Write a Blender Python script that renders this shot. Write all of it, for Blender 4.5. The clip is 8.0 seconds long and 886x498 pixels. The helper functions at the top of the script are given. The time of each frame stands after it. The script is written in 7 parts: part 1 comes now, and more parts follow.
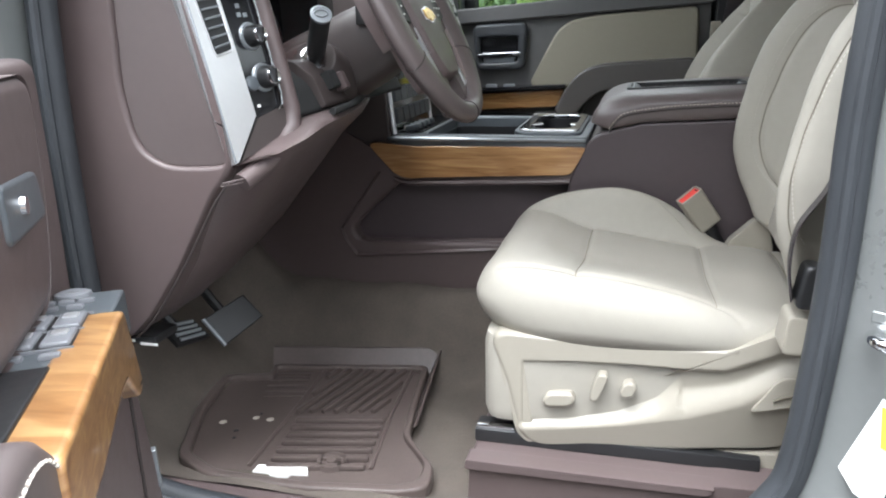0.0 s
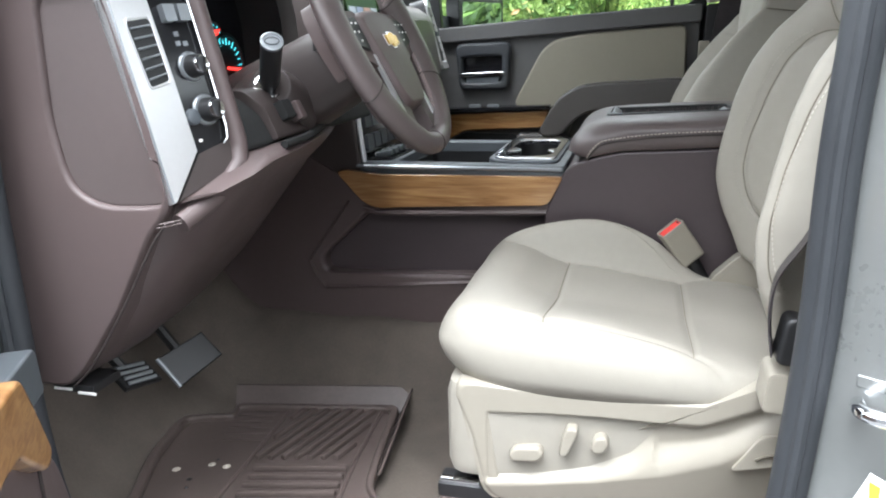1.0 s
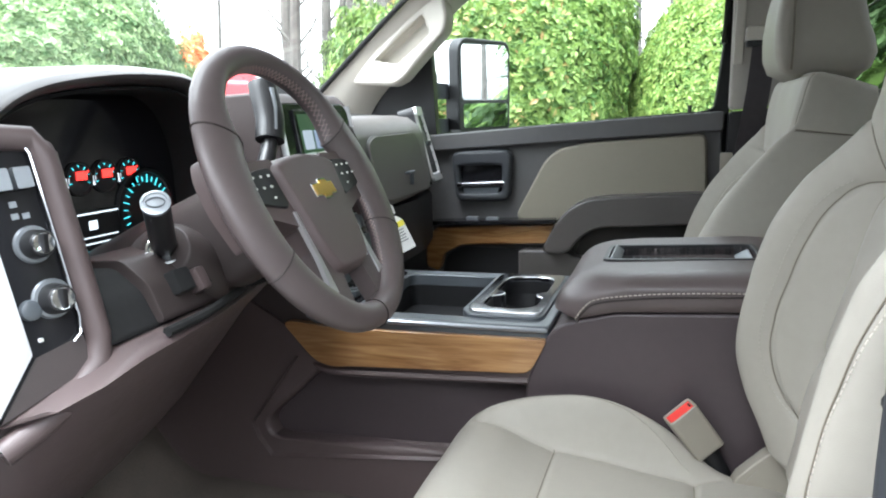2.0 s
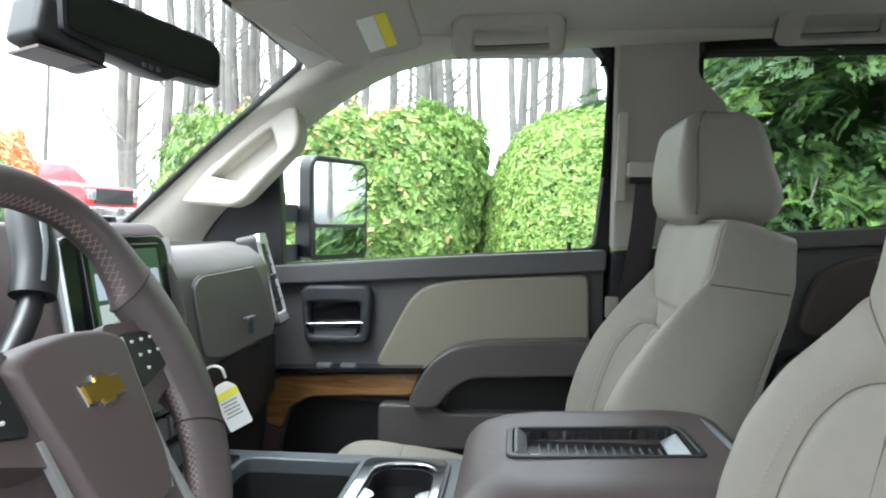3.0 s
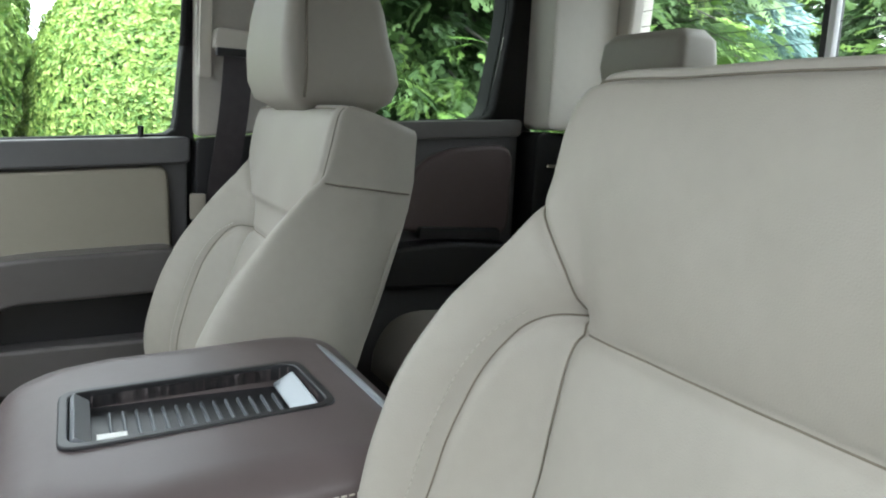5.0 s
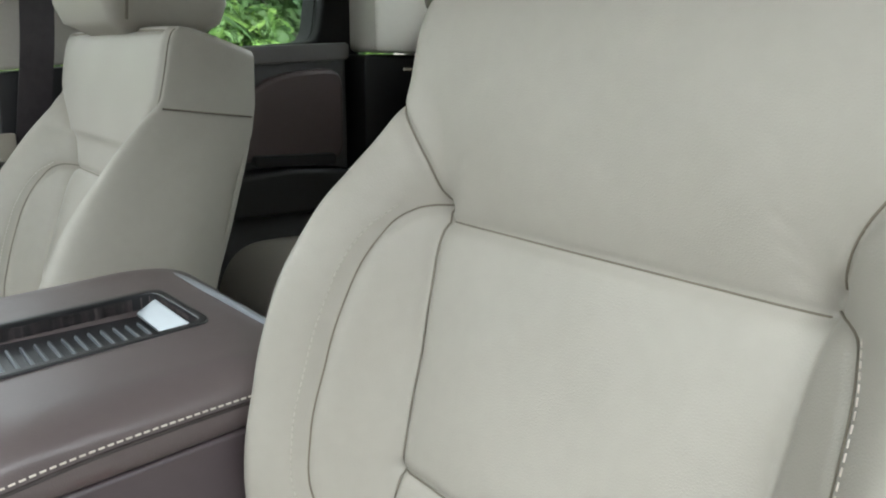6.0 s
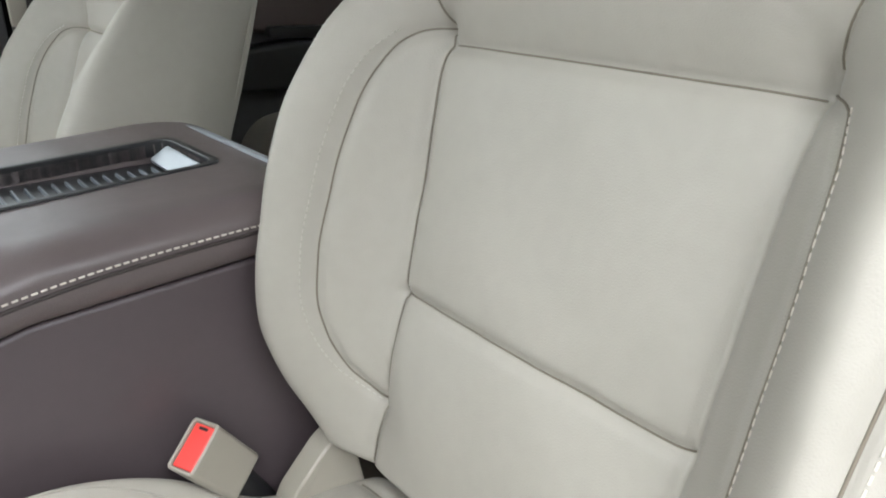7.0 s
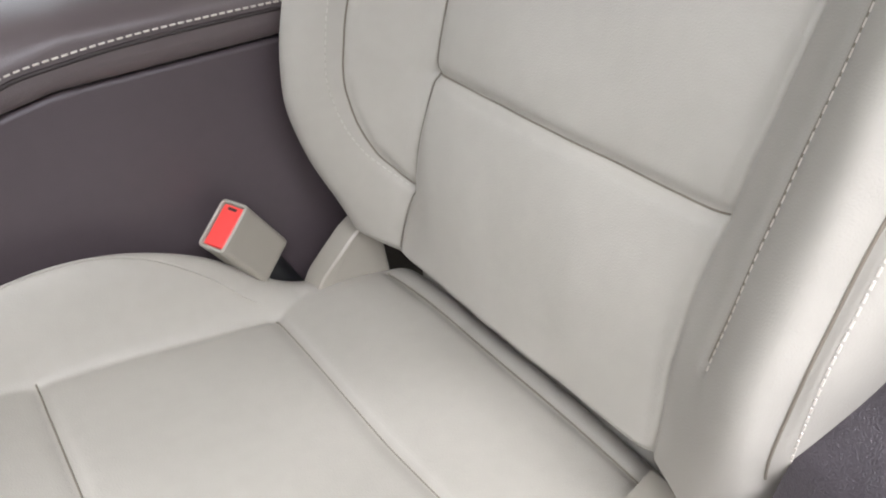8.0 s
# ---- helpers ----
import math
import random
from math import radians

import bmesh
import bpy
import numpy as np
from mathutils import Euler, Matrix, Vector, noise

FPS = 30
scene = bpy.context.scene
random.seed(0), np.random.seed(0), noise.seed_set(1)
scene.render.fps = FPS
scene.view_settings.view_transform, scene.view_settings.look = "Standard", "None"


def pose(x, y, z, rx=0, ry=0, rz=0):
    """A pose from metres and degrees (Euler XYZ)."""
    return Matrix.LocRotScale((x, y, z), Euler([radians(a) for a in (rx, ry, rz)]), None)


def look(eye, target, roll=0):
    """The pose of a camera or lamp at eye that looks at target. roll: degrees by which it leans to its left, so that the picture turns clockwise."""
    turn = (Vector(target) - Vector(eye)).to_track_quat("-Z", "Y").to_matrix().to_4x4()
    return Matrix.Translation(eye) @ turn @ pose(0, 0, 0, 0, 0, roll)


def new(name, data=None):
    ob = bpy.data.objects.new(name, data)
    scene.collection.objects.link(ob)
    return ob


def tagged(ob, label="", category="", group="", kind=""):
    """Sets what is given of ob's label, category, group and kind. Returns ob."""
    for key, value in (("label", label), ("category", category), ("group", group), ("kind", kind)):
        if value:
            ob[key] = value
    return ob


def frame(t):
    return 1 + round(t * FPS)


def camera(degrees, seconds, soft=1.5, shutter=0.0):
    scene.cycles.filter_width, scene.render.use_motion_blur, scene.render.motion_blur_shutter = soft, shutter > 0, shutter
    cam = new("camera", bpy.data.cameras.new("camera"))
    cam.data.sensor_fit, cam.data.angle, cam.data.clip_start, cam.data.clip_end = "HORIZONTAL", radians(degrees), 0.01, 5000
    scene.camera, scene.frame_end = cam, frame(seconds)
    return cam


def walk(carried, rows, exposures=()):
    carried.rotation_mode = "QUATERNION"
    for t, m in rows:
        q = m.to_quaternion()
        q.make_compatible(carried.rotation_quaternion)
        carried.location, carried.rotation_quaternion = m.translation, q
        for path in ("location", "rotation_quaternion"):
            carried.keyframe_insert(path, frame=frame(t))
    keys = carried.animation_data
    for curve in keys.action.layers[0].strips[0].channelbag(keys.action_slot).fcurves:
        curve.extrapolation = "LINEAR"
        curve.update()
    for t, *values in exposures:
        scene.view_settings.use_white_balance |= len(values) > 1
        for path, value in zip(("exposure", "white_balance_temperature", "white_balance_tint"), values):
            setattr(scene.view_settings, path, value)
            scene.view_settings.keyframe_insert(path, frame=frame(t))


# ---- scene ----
cam = camera(62.0, 8.0, soft=2.0)
PATH = [
    (0, (0.85, -1.683, 0.709), (0.347, 0.166, 0.136), -1.5),
    (0.5, (0.859, -1.665, 0.713), (0.385, 0.189, 0.134), -1.3),
    (1, (0.885, -1.588, 0.729), (0.381, 0.27, 0.185), -1.5),
    (1.2, (0.894, -1.538, 0.739), (0.367, 0.321, 0.224), -1.7),
    (2.3, (0.936, -1.19, 0.841), (0.329, 0.697, 0.573), -1.1),
    (2.5, (0.909, -1.125, 0.846), (0.386, 0.796, 0.645), -0.6),
    (3, (0.824, -0.99, 0.867), (0.632, 1.0, 0.806), 0.6),
    (3.5, (0.838, -0.856, 0.839), (0.861, 1.144, 0.79), 0.4),
    (4, (0.887, -0.777, 0.861), (0.83, 1.212, 0.655), -0.4),
    (4.5, (0.907, -0.706, 0.853), (0.981, 1.267, 0.537), 0.0),
    (5, (0.838, -0.728, 0.866), (1.728, 1.03, 0.529), 2.8),
    (5.2, (0.824, -0.73, 0.868), (1.936, 0.892, 0.514), 2.9),
    (6.3, (0.78, -0.754, 0.831), (2.047, 0.694, 0.285), 1.0),
    (6.5, (0.784, -0.759, 0.822), (2.018, 0.693, 0.213), 0.3),
    (7, (0.783, -0.775, 0.789), (1.945, 0.667, 0.036), 0.2),
    (7.5, (0.765, -0.785, 0.765), (1.877, 0.587, -0.174), 1.2),
    (8, (0.769, -0.782, 0.738), (1.771, 0.537, -0.383), 0.7),
]
walk(cam, [(t, look(eye, target, roll)) for t, eye, target, roll in PATH], exposures=[(0, 3.16, 6050, 8), (1.2, 3.32, 6050, 8), (2.4, 3.38, 5900, 6), (4.0, 3.42, 5930, 3), (5.2, 3.57, 6000, 6), (6.4, 3.66, 6120, 5), (8, 3.52, 6080, 14)])

# ---- light ----
world = bpy.data.worlds.new("overcast_sky")
scene.world = world
world.use_nodes = True
wn, wl = world.node_tree.nodes, world.node_tree.links
wn.clear()
sky = wn.new("ShaderNodeTexSky")
sky.sky_type, sky.sun_disc = "NISHITA", False
sky.sun_elevation, sky.sun_rotation = radians(74), radians(205)
sky.dust_density, sky.air_density = 4.0, 1.0
grey = wn.new("ShaderNodeHueSaturation")
grey.inputs["Saturation"].default_value = 0.04
bg = wn.new("ShaderNodeBackground")
bg.inputs["Strength"].default_value = 0.15
wout = wn.new("ShaderNodeOutputWorld")
wl.new(sky.outputs[0], grey.inputs["Color"])
wl.new(grey.outputs[0], bg.inputs["Color"])
wl.new(bg.outputs[0], wout.inputs["Surface"])
sun = new("sun", bpy.data.lights.new("sun", "SUN"))
sun.data.energy, sun.data.angle, sun.data.color = 0.20, radians(60), (1.0, 0.985, 0.965)
sun.matrix_world = look((-0.57, -2.5, 10.1), (0.6, 0.0, 0.5))


# ---- materials ----
def shader(name, base, rough=0.5, metal=0.0, coat=0.0, vary=0.12, scale=6.0, grain=0.0, grain_scale=300.0, sheen=0.0, kind="noise", random=0.0, gloss=0.5):
    """A procedural surface: colour that drifts at a large and a small scale, roughness that follows it, and a fine relief."""
    m = bpy.data.materials.new(name)
    m.use_nodes = True
    n, l = m.node_tree.nodes, m.node_tree.links
    b = n["Principled BSDF"]
    b.inputs["Metallic"].default_value = metal
    b.inputs["Coat Weight"].default_value = coat
    b.inputs["Specular IOR Level"].default_value = gloss
    b.inputs["Coat Roughness"].default_value = 0.06
    b.inputs["Sheen Weight"].default_value = sheen
    co = n.new("ShaderNodeTexCoord")
    big = n.new("ShaderNodeTexNoise")
    big.inputs["Scale"].default_value, big.inputs["Detail"].default_value = scale, 5
    small = n.new("ShaderNodeTexNoise")
    small.inputs["Scale"].default_value, small.inputs["Detail"].default_value = scale * 14, 3
    l.new(co.outputs["Object"], big.inputs["Vector"])
    l.new(co.outputs["Object"], small.inputs["Vector"])
    add = n.new("ShaderNodeMath")
    add.operation = "MULTIPLY_ADD"
    l.new(small.outputs[0], add.inputs[0])
    add.inputs[1].default_value = 0.5
    l.new(big.outputs[0], add.inputs[2])
    ramp = n.new("ShaderNodeMapRange")
    ramp.inputs["From Min"].default_value, ramp.inputs["From Max"].default_value = 0.45, 1.05
    ramp.inputs["To Min"].default_value, ramp.inputs["To Max"].default_value = 1 - vary, 1 + vary
    l.new(add.outputs[0], ramp.inputs[0])
    mul = n.new("ShaderNodeVectorMath")
    mul.operation = "SCALE"
    mul.inputs[0].default_value = base
    l.new(ramp.outputs[0], mul.inputs["Scale"])
    colour = mul.outputs[0]
    if random:
        info = n.new("ShaderNodeObjectInfo")
        r2 = n.new("ShaderNodeMapRange")
        r2.inputs["To Min"].default_value, r2.inputs["To Max"].default_value = 1 - random, 1 + random
        l.new(info.outputs["Random"], r2.inputs[0])
        m2 = n.new("ShaderNodeVectorMath")
        m2.operation = "SCALE"
        l.new(colour, m2.inputs[0])
        l.new(r2.outputs[0], m2.inputs["Scale"])
        colour = m2.outputs[0]
    l.new(colour, b.inputs["Base Color"])
    rr = n.new("ShaderNodeMapRange")
    rr.inputs["From Min"].default_value, rr.inputs["From Max"].default_value = 0.45, 1.05
    rr.inputs["To Min"].default_value, rr.inputs["To Max"].default_value = rough * 0.85, min(1.0, rough * 1.15)
    l.new(add.outputs[0], rr.inputs[0])
    l.new(rr.outputs[0], b.inputs["Roughness"])
    if grain:
        if kind == "leather":
            g = n.new("ShaderNodeTexVoronoi")
            g.feature = "DISTANCE_TO_EDGE"
        else:
            g = n.new("ShaderNodeTexNoise")
            g.inputs["Detail"].default_value = 4
        g.inputs["Scale"].default_value = grain_scale
        l.new(co.outputs["Object"], g.inputs["Vector"])
        bump = n.new("ShaderNodeBump")
        bump.inputs["Strength"].default_value, bump.inputs["Distance"].default_value = grain, 0.001
        l.new(g.outputs[0], bump.inputs["Height"])
        l.new(bump.outputs[0], b.inputs["Normal"])
    return m


def wood_shader():
    m = bpy.data.materials.new("honey_wood_veneer")
    m.use_nodes = True
    n, l = m.node_tree.nodes, m.node_tree.links
    b = n["Principled BSDF"]
    b.inputs["Roughness"].default_value, b.inputs["Coat Weight"].default_value, b.inputs["Coat Roughness"].default_value = 0.35, 1.0, 0.05
    co = n.new("ShaderNodeTexCoord")
    mp = n.new("ShaderNodeMapping")
    mp.inputs["Scale"].default_value = (5.0, 26.0, 55.0)
    l.new(co.outputs["Object"], mp.inputs["Vector"])
    no = n.new("ShaderNodeTexNoise")
    no.inputs["Scale"].default_value, no.inputs["Detail"].default_value, no.inputs["Distortion"].default_value = 1.6, 8, 0.9
    l.new(mp.outputs[0], no.inputs["Vector"])
    mp2 = n.new("ShaderNodeMapping")
    mp2.inputs["Scale"].default_value = (9.0, 30.0, 320.0)
    l.new(co.outputs["Object"], mp2.inputs["Vector"])
    fine = n.new("ShaderNodeTexNoise")
    fine.inputs["Scale"].default_value, fine.inputs["Detail"].default_value = 1.5, 5
    l.new(mp2.outputs[0], fine.inputs["Vector"])
    mx = n.new("ShaderNodeMath")
    mx.operation = "MULTIPLY_ADD"
    l.new(fine.outputs[0], mx.inputs[0])
    mx.inputs[1].default_value = 0.30
    l.new(no.outputs[0], mx.inputs[2])
    cr = n.new("ShaderNodeValToRGB")
    cr.color_ramp.elements[0].position, cr.color_ramp.elements[0].color = 0.36, (0.185, 0.076, 0.021, 1)
    cr.color_ramp.elements[1].position, cr.color_ramp.elements[1].color = 0.92, (0.50, 0.295, 0.125, 1)
    mid = cr.color_ramp.elements.new(0.62)
    mid.color = (0.325, 0.165, 0.060, 1)
    l.new(mx.outputs[0], cr.inputs[0])
    l.new(cr.outputs[0], b.inputs["Base Color"])
    return m


def glass_shader(name, tint=(1, 1, 1)):
    m = bpy.data.materials.new(name)
    m.use_nodes = True
    n, l = m.node_tree.nodes, m.node_tree.links
    n.clear()
    out = n.new("ShaderNodeOutputMaterial")
    tr = n.new("ShaderNodeBsdfTransparent")
    tr.inputs[0].default_value = (*tint, 1)
    gl = n.new("ShaderNodeBsdfGlossy")
    gl.inputs["Roughness"].default_value = 0.02
    fr = n.new("ShaderNodeFresnel")
    fr.inputs[0].default_value = 1.15
    mx = n.new("ShaderNodeMixShader")
    l.new(fr.outputs[0], mx.inputs[0])
    l.new(tr.outputs[0], mx.inputs[1])
    l.new(gl.outputs[0], mx.inputs[2])
    l.new(mx.outputs[0], out.inputs[0])
    return m


def glow(name, colour, strength):
    m = bpy.data.materials.new(name)
    m.use_nodes = True
    b = m.node_tree.nodes["Principled BSDF"]
    b.inputs["Base Color"].default_value = (0.01, 0.01, 0.01, 1)
    b.inputs["Emission Color"].default_value, b.inputs["Emission Strength"].default_value = (*colour, 1), strength
    return m


def leaf_shader(name, a, b_, rough=0.55):
    """Foliage whose colour changes from leaf to leaf."""
    m = bpy.data.materials.new(name)
    m.use_nodes = True
    n, l = m.node_tree.nodes, m.node_tree.links
    b = n["Principled BSDF"]
    b.inputs["Roughness"].default_value = rough
    geo = n.new("ShaderNodeNewGeometry")
    cr = n.new("ShaderNodeValToRGB")
    cr.color_ramp.elements[0].color, cr.color_ramp.elements[1].color = (*a, 1), (*b_, 1)
    l.new(geo.outputs["Random Per Island"], cr.inputs[0])
    l.new(cr.outputs[0], b.inputs["Base Color"])
    tl = n.new("ShaderNodeBsdfTranslucent")
    l.new(cr.outputs[0], tl.inputs[0])
    mx = n.new("ShaderNodeMixShader")
    mx.inputs[0].default_value = 0.35
    l.new(b.outputs[0], mx.inputs[1])
    l.new(tl.outputs[0], mx.inputs[2])
    l.new(mx.outputs[0], n["Material Output"].inputs[0])
    return m


M = {
    "beige": shader("beige_leather", (0.314, 0.292, 0.252), 0.52, vary=0.06, scale=5, grain=0.22, grain_scale=520, kind="leather", gloss=0.3),
    "beige_soft": shader("beige_perforated_leather", (0.25, 0.228, 0.180), 0.5, vary=0.05, scale=5, grain=0.2, grain_scale=700, kind="leather"),
    "beige_plastic": shader("beige_moulded_plastic", (0.300, 0.274, 0.228), 0.42, vary=0.04, scale=4, grain=0.12, grain_scale=900),
    "trim": shader("light_pillar_trim", (0.52, 0.49, 0.43), 0.6, vary=0.05, scale=4, grain=0.15, grain_scale=700),
    "liner": shader("woven_headliner", (0.40, 0.375, 0.33), 0.9, vary=0.07, scale=9, grain=0.3, grain_scale=600, sheen=0.2),
    "brown": shader("cocoa_soft_plastic", (0.098, 0.073, 0.071), 0.44, vary=0.08, scale=5, grain=0.22, grain_scale=650, kind="leather"),
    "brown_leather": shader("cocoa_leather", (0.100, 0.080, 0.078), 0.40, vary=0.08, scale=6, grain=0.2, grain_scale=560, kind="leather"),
    "console": shader("dark_cocoa_console_plastic", (0.068, 0.053, 0.056), 0.42, vary=0.08, scale=6, grain=0.2, grain_scale=600, kind="leather"),
    "grey": shader("dark_titanium_plastic", (0.105, 0.098, 0.092), 0.45, vary=0.1, scale=5, grain=0.2, grain_scale=650, kind="leather"),
    "door_grey": shader("charcoal_door_plastic", (0.098, 0.096, 0.096), 0.40, vary=0.1, scale=5, grain=0.2, grain_scale=650, kind="leather"),
    "black": shader("black_plastic", (0.016, 0.016, 0.017), 0.4, vary=0.15, scale=8, grain=0.1, grain_scale=800),
    "switch_grey": shader("satin_grey_switch", (0.19, 0.195, 0.21), 0.35, vary=0.05, scale=20),
    "dash_top": shader("dark_grained_dash_top", (0.085, 0.078, 0.075), 0.33, vary=0.08, scale=5, grain=0.2, grain_scale=650, kind="leather"),
    "matt": shader("matt_black_seal", (0.010, 0.010, 0.010), 0.95, vary=0.1, scale=8),
    # dark brown, deepened so the unlit column's shade sits in the colour
    "column_dark": shader("dark_column_panel", (0.050, 0.039, 0.037), 0.5, vary=0.1, scale=6, grain=0.2, grain_scale=650),
    "gloss": shader("piano_black", (0.012, 0.012, 0.014), 0.12, vary=0.1, scale=6),
    "rubber": shader("black_rubber_seal", (0.030, 0.033, 0.038), 0.55, vary=0.15, scale=12, grain=0.15, grain_scale=500),
    "mat": shader("brown_rubber_mat", (0.090, 0.070, 0.064), 0.42, vary=0.2, scale=9, grain=0.25, grain_scale=500, gloss=0.3),
    "carpet": shader("brown_loop_carpet", (0.094, 0.077, 0.064), 0.97, vary=0.25, scale=14, grain=1.0, grain_scale=420),
    "chrome": shader("chrome", (0.80, 0.81, 0.83), 0.08, metal=1.0, vary=0.03),
    "silver": shader("satin_silver_paint", (0.72, 0.72, 0.73), 0.34, metal=0.78, vary=0.04, scale=8),
    "dull_silver": shader("dull_silver_plastic", (0.30, 0.32, 0.34), 0.35, metal=0.6, vary=0.06, scale=8),
    "slate": shader("slate_console_plastic", (0.085, 0.095, 0.105), 0.34, vary=0.1, scale=8),
    "paint": shader("grey_green_metallic_paint", (0.205, 0.213, 0.21), 0.3, metal=0.35, coat=0.8, vary=0.05, scale=6),
    "white_paint": shader("white_paint", (0.78, 0.78, 0.78), 0.3, coat=0.6, vary=0.03),
    "red_paint": shader("red_car_paint", (0.55, 0.02, 0.03), 0.3, coat=0.8, vary=0.05),
    "red": shader("red_button_plastic", (0.75, 0.06, 0.05), 0.35, vary=0.05, scale=20),
    "webbing": shader("dark_belt_webbing", (0.030, 0.024, 0.027), 0.42, vary=0.3, scale=60, grain=1.0, grain_scale=900),
    "rim_thread": shader("pink_grey_thread", (0.34, 0.25, 0.23), 0.8, vary=0.15, scale=60),
    "seat_thread": shader("beige_thread", (0.37, 0.345, 0.295), 0.7, vary=0.1, scale=60),
    "thread": shader("pale_thread", (0.52, 0.47, 0.41), 0.7, vary=0.1, scale=60),
    # darker than the leather: paints the shade of sewn grooves
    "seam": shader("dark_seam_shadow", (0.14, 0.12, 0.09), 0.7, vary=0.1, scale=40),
    "seam_brown": shader("brown_seam", (0.03, 0.022, 0.02), 0.7, vary=0.1, scale=40),
    "gold": shader("gold_badge", (0.60, 0.36, 0.06), 0.25, metal=0.9, vary=0.05),
    "paper": shader("white_paper", (0.80, 0.80, 0.77), 0.6, vary=0.03),
    "yellow": shader("yellow_print", (0.80, 0.72, 0.05), 0.6, vary=0.03),
    "ink": shader("grey_print", (0.25, 0.25, 0.25), 0.6, vary=0.05),
    "blue": shader("blue_sign_paint", (0.03, 0.16, 0.55), 0.4, vary=0.05),
    "mirror": shader("mirror_glass", (0.85, 0.87, 0.88), 0.015, metal=1.0, vary=0.01),
    "sky_glass": shader("car_glass_mirroring_the_sky", (0.75, 0.77, 0.78), 0.10, metal=0.9, vary=0.05),
    "dark_mirror": shader("dimming_mirror", (0.10, 0.12, 0.11), 0.04, metal=1.0, vary=0.05),
    "asphalt": shader("asphalt", (0.12, 0.12, 0.118), 0.9, vary=0.25, scale=3, grain=0.6, grain_scale=120),
    "wall_paint": shader("grey_wall_render", (0.27, 0.27, 0.275), 0.9, vary=0.12, scale=1.2, grain=0.4, grain_scale=60),
    "bark": shader("grey_bark", (0.115, 0.108, 0.096), 0.9, vary=0.4, scale=3, grain=0.8, grain_scale=30),
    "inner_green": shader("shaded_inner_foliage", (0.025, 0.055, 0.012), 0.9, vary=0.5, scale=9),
    "wood": wood_shader(),
    "glass": glass_shader("clear_glass", (0.95, 0.97, 0.96)),
    "privacy": glass_shader("tinted_privacy_glass", (0.66, 0.69, 0.66)),
}


# ---- building helpers ----
def thing(name, label, category, group="", kind="", at=(0, 0, 0)):
    ob = new(name)
    ob.location = at
    return tagged(ob, label, category, group, kind)


def part(name, geo, material, parent, label="", smooth=40):
    """One mesh object out of (verts, faces) or a bmesh, in world places, under a thing or a part."""
    me = bpy.data.meshes.new(name)
    if isinstance(geo, tuple):
        me.from_pydata([tuple(v) for v in geo[0]], [], geo[1])
    else:
        bmesh.ops.recalc_face_normals(geo, faces=geo.faces)
        geo.to_mesh(me)
        geo.free()
    me.materials.append(M[material] if isinstance(material, str) else material)
    me.shade_smooth()
    if smooth < 180:
        me.set_sharp_from_angle(angle=radians(smooth))
    ob = new(name, me)
    if 0 < smooth < 180 and len(me.vertices) < 4000:
        wn_ = ob.modifiers.new("weighted_normals", "WEIGHTED_NORMAL")
        wn_.keep_sharp = True
    if parent is not None:
        ob.parent = parent
        p, off = parent, Vector((0, 0, 0))
        while p is not None:
            off += p.location
            p = p.parent
        me.transform(Matrix.Translation(-off))
    if label:
        ob["label"] = label
    return ob


def join(*geos):
    """Several (verts, faces) in one."""
    vs, fs = [], []
    for v, f in geos:
        k = len(vs)
        vs += [tuple(p) for p in v]
        fs += [tuple(i + k for i in face) for face in f]
    return vs, fs


def to_geo(bm):
    bmesh.ops.recalc_face_normals(bm, faces=bm.faces)
    bm.verts.index_update()
    r = [tuple(v.co) for v in bm.verts], [tuple(v.index for v in f.verts) for f in bm.faces]
    bm.free()
    return r


def moved(geo, m):
    return [tuple(m @ Vector(v)) for v in geo[0]], geo[1]


def lift(axis, c, p, q):
    return {"x": (c, p, q), "y": (p, c, q), "z": (p, q, c)}[axis]


def rounded(poly, r, n=4):
    """The 2D polygon with its corners rounded."""
    out = []
    for i, p in enumerate(poly):
        p, a, b = Vector(p), Vector(poly[i - 1]), Vector(poly[(i + 1) % len(poly)])
        ra = min(r, (a - p).length * 0.45)
        rb = min(r, (b - p).length * 0.45)
        s, e = p + (a - p).normalized() * ra, p + (b - p).normalized() * rb
        for k in range(n + 1):
            t = k / n
            out.append(tuple((1 - t) ** 2 * s + 2 * t * (1 - t) * p + t * t * e))
    return out


def prism(poly, axis, a, b, bev=0.0, seg=2):
    """A 2D polygon drawn out along an axis from a to b, with rounded edges."""
    bm = bmesh.new()
    v0 = [bm.verts.new(lift(axis, a, *p)) for p in poly]
    v1 = [bm.verts.new(lift(axis, b, *p)) for p in poly]
    bm.faces.new(v0)
    bm.faces.new(v1)
    n = len(poly)
    for i in range(n):
        bm.faces.new((v0[i], v0[(i + 1) % n], v1[(i + 1) % n], v1[i]))
    bmesh.ops.recalc_face_normals(bm, faces=bm.faces)
    for i in range(n):
        # a rim may not be wider than the corners are round
        a_, p_, b_ = Vector(poly[i - 1]), Vector(poly[i]), Vector(poly[(i + 1) % n])
        turn = (p_ - a_).angle_signed(b_ - p_, 0.0) if (p_ - a_).length and (b_ - p_).length else 0.0
        if 0.05 < abs(turn) < 0.75 and n > 4:
            bev = min(bev, 0.75 * ((p_ - a_).length + (b_ - p_).length) / 2 / abs(turn))
    if bev:
        rim = [e for f in bm.faces if len(f.verts) == n and n != 4 for e in f.edges]
        if n == 4:
            rim = list(bm.edges)
        bmesh.ops.bevel(bm, geom=list(set(rim)), offset=bev, segments=seg, profile=0.6, affect="EDGES")
    return to_geo(bm)


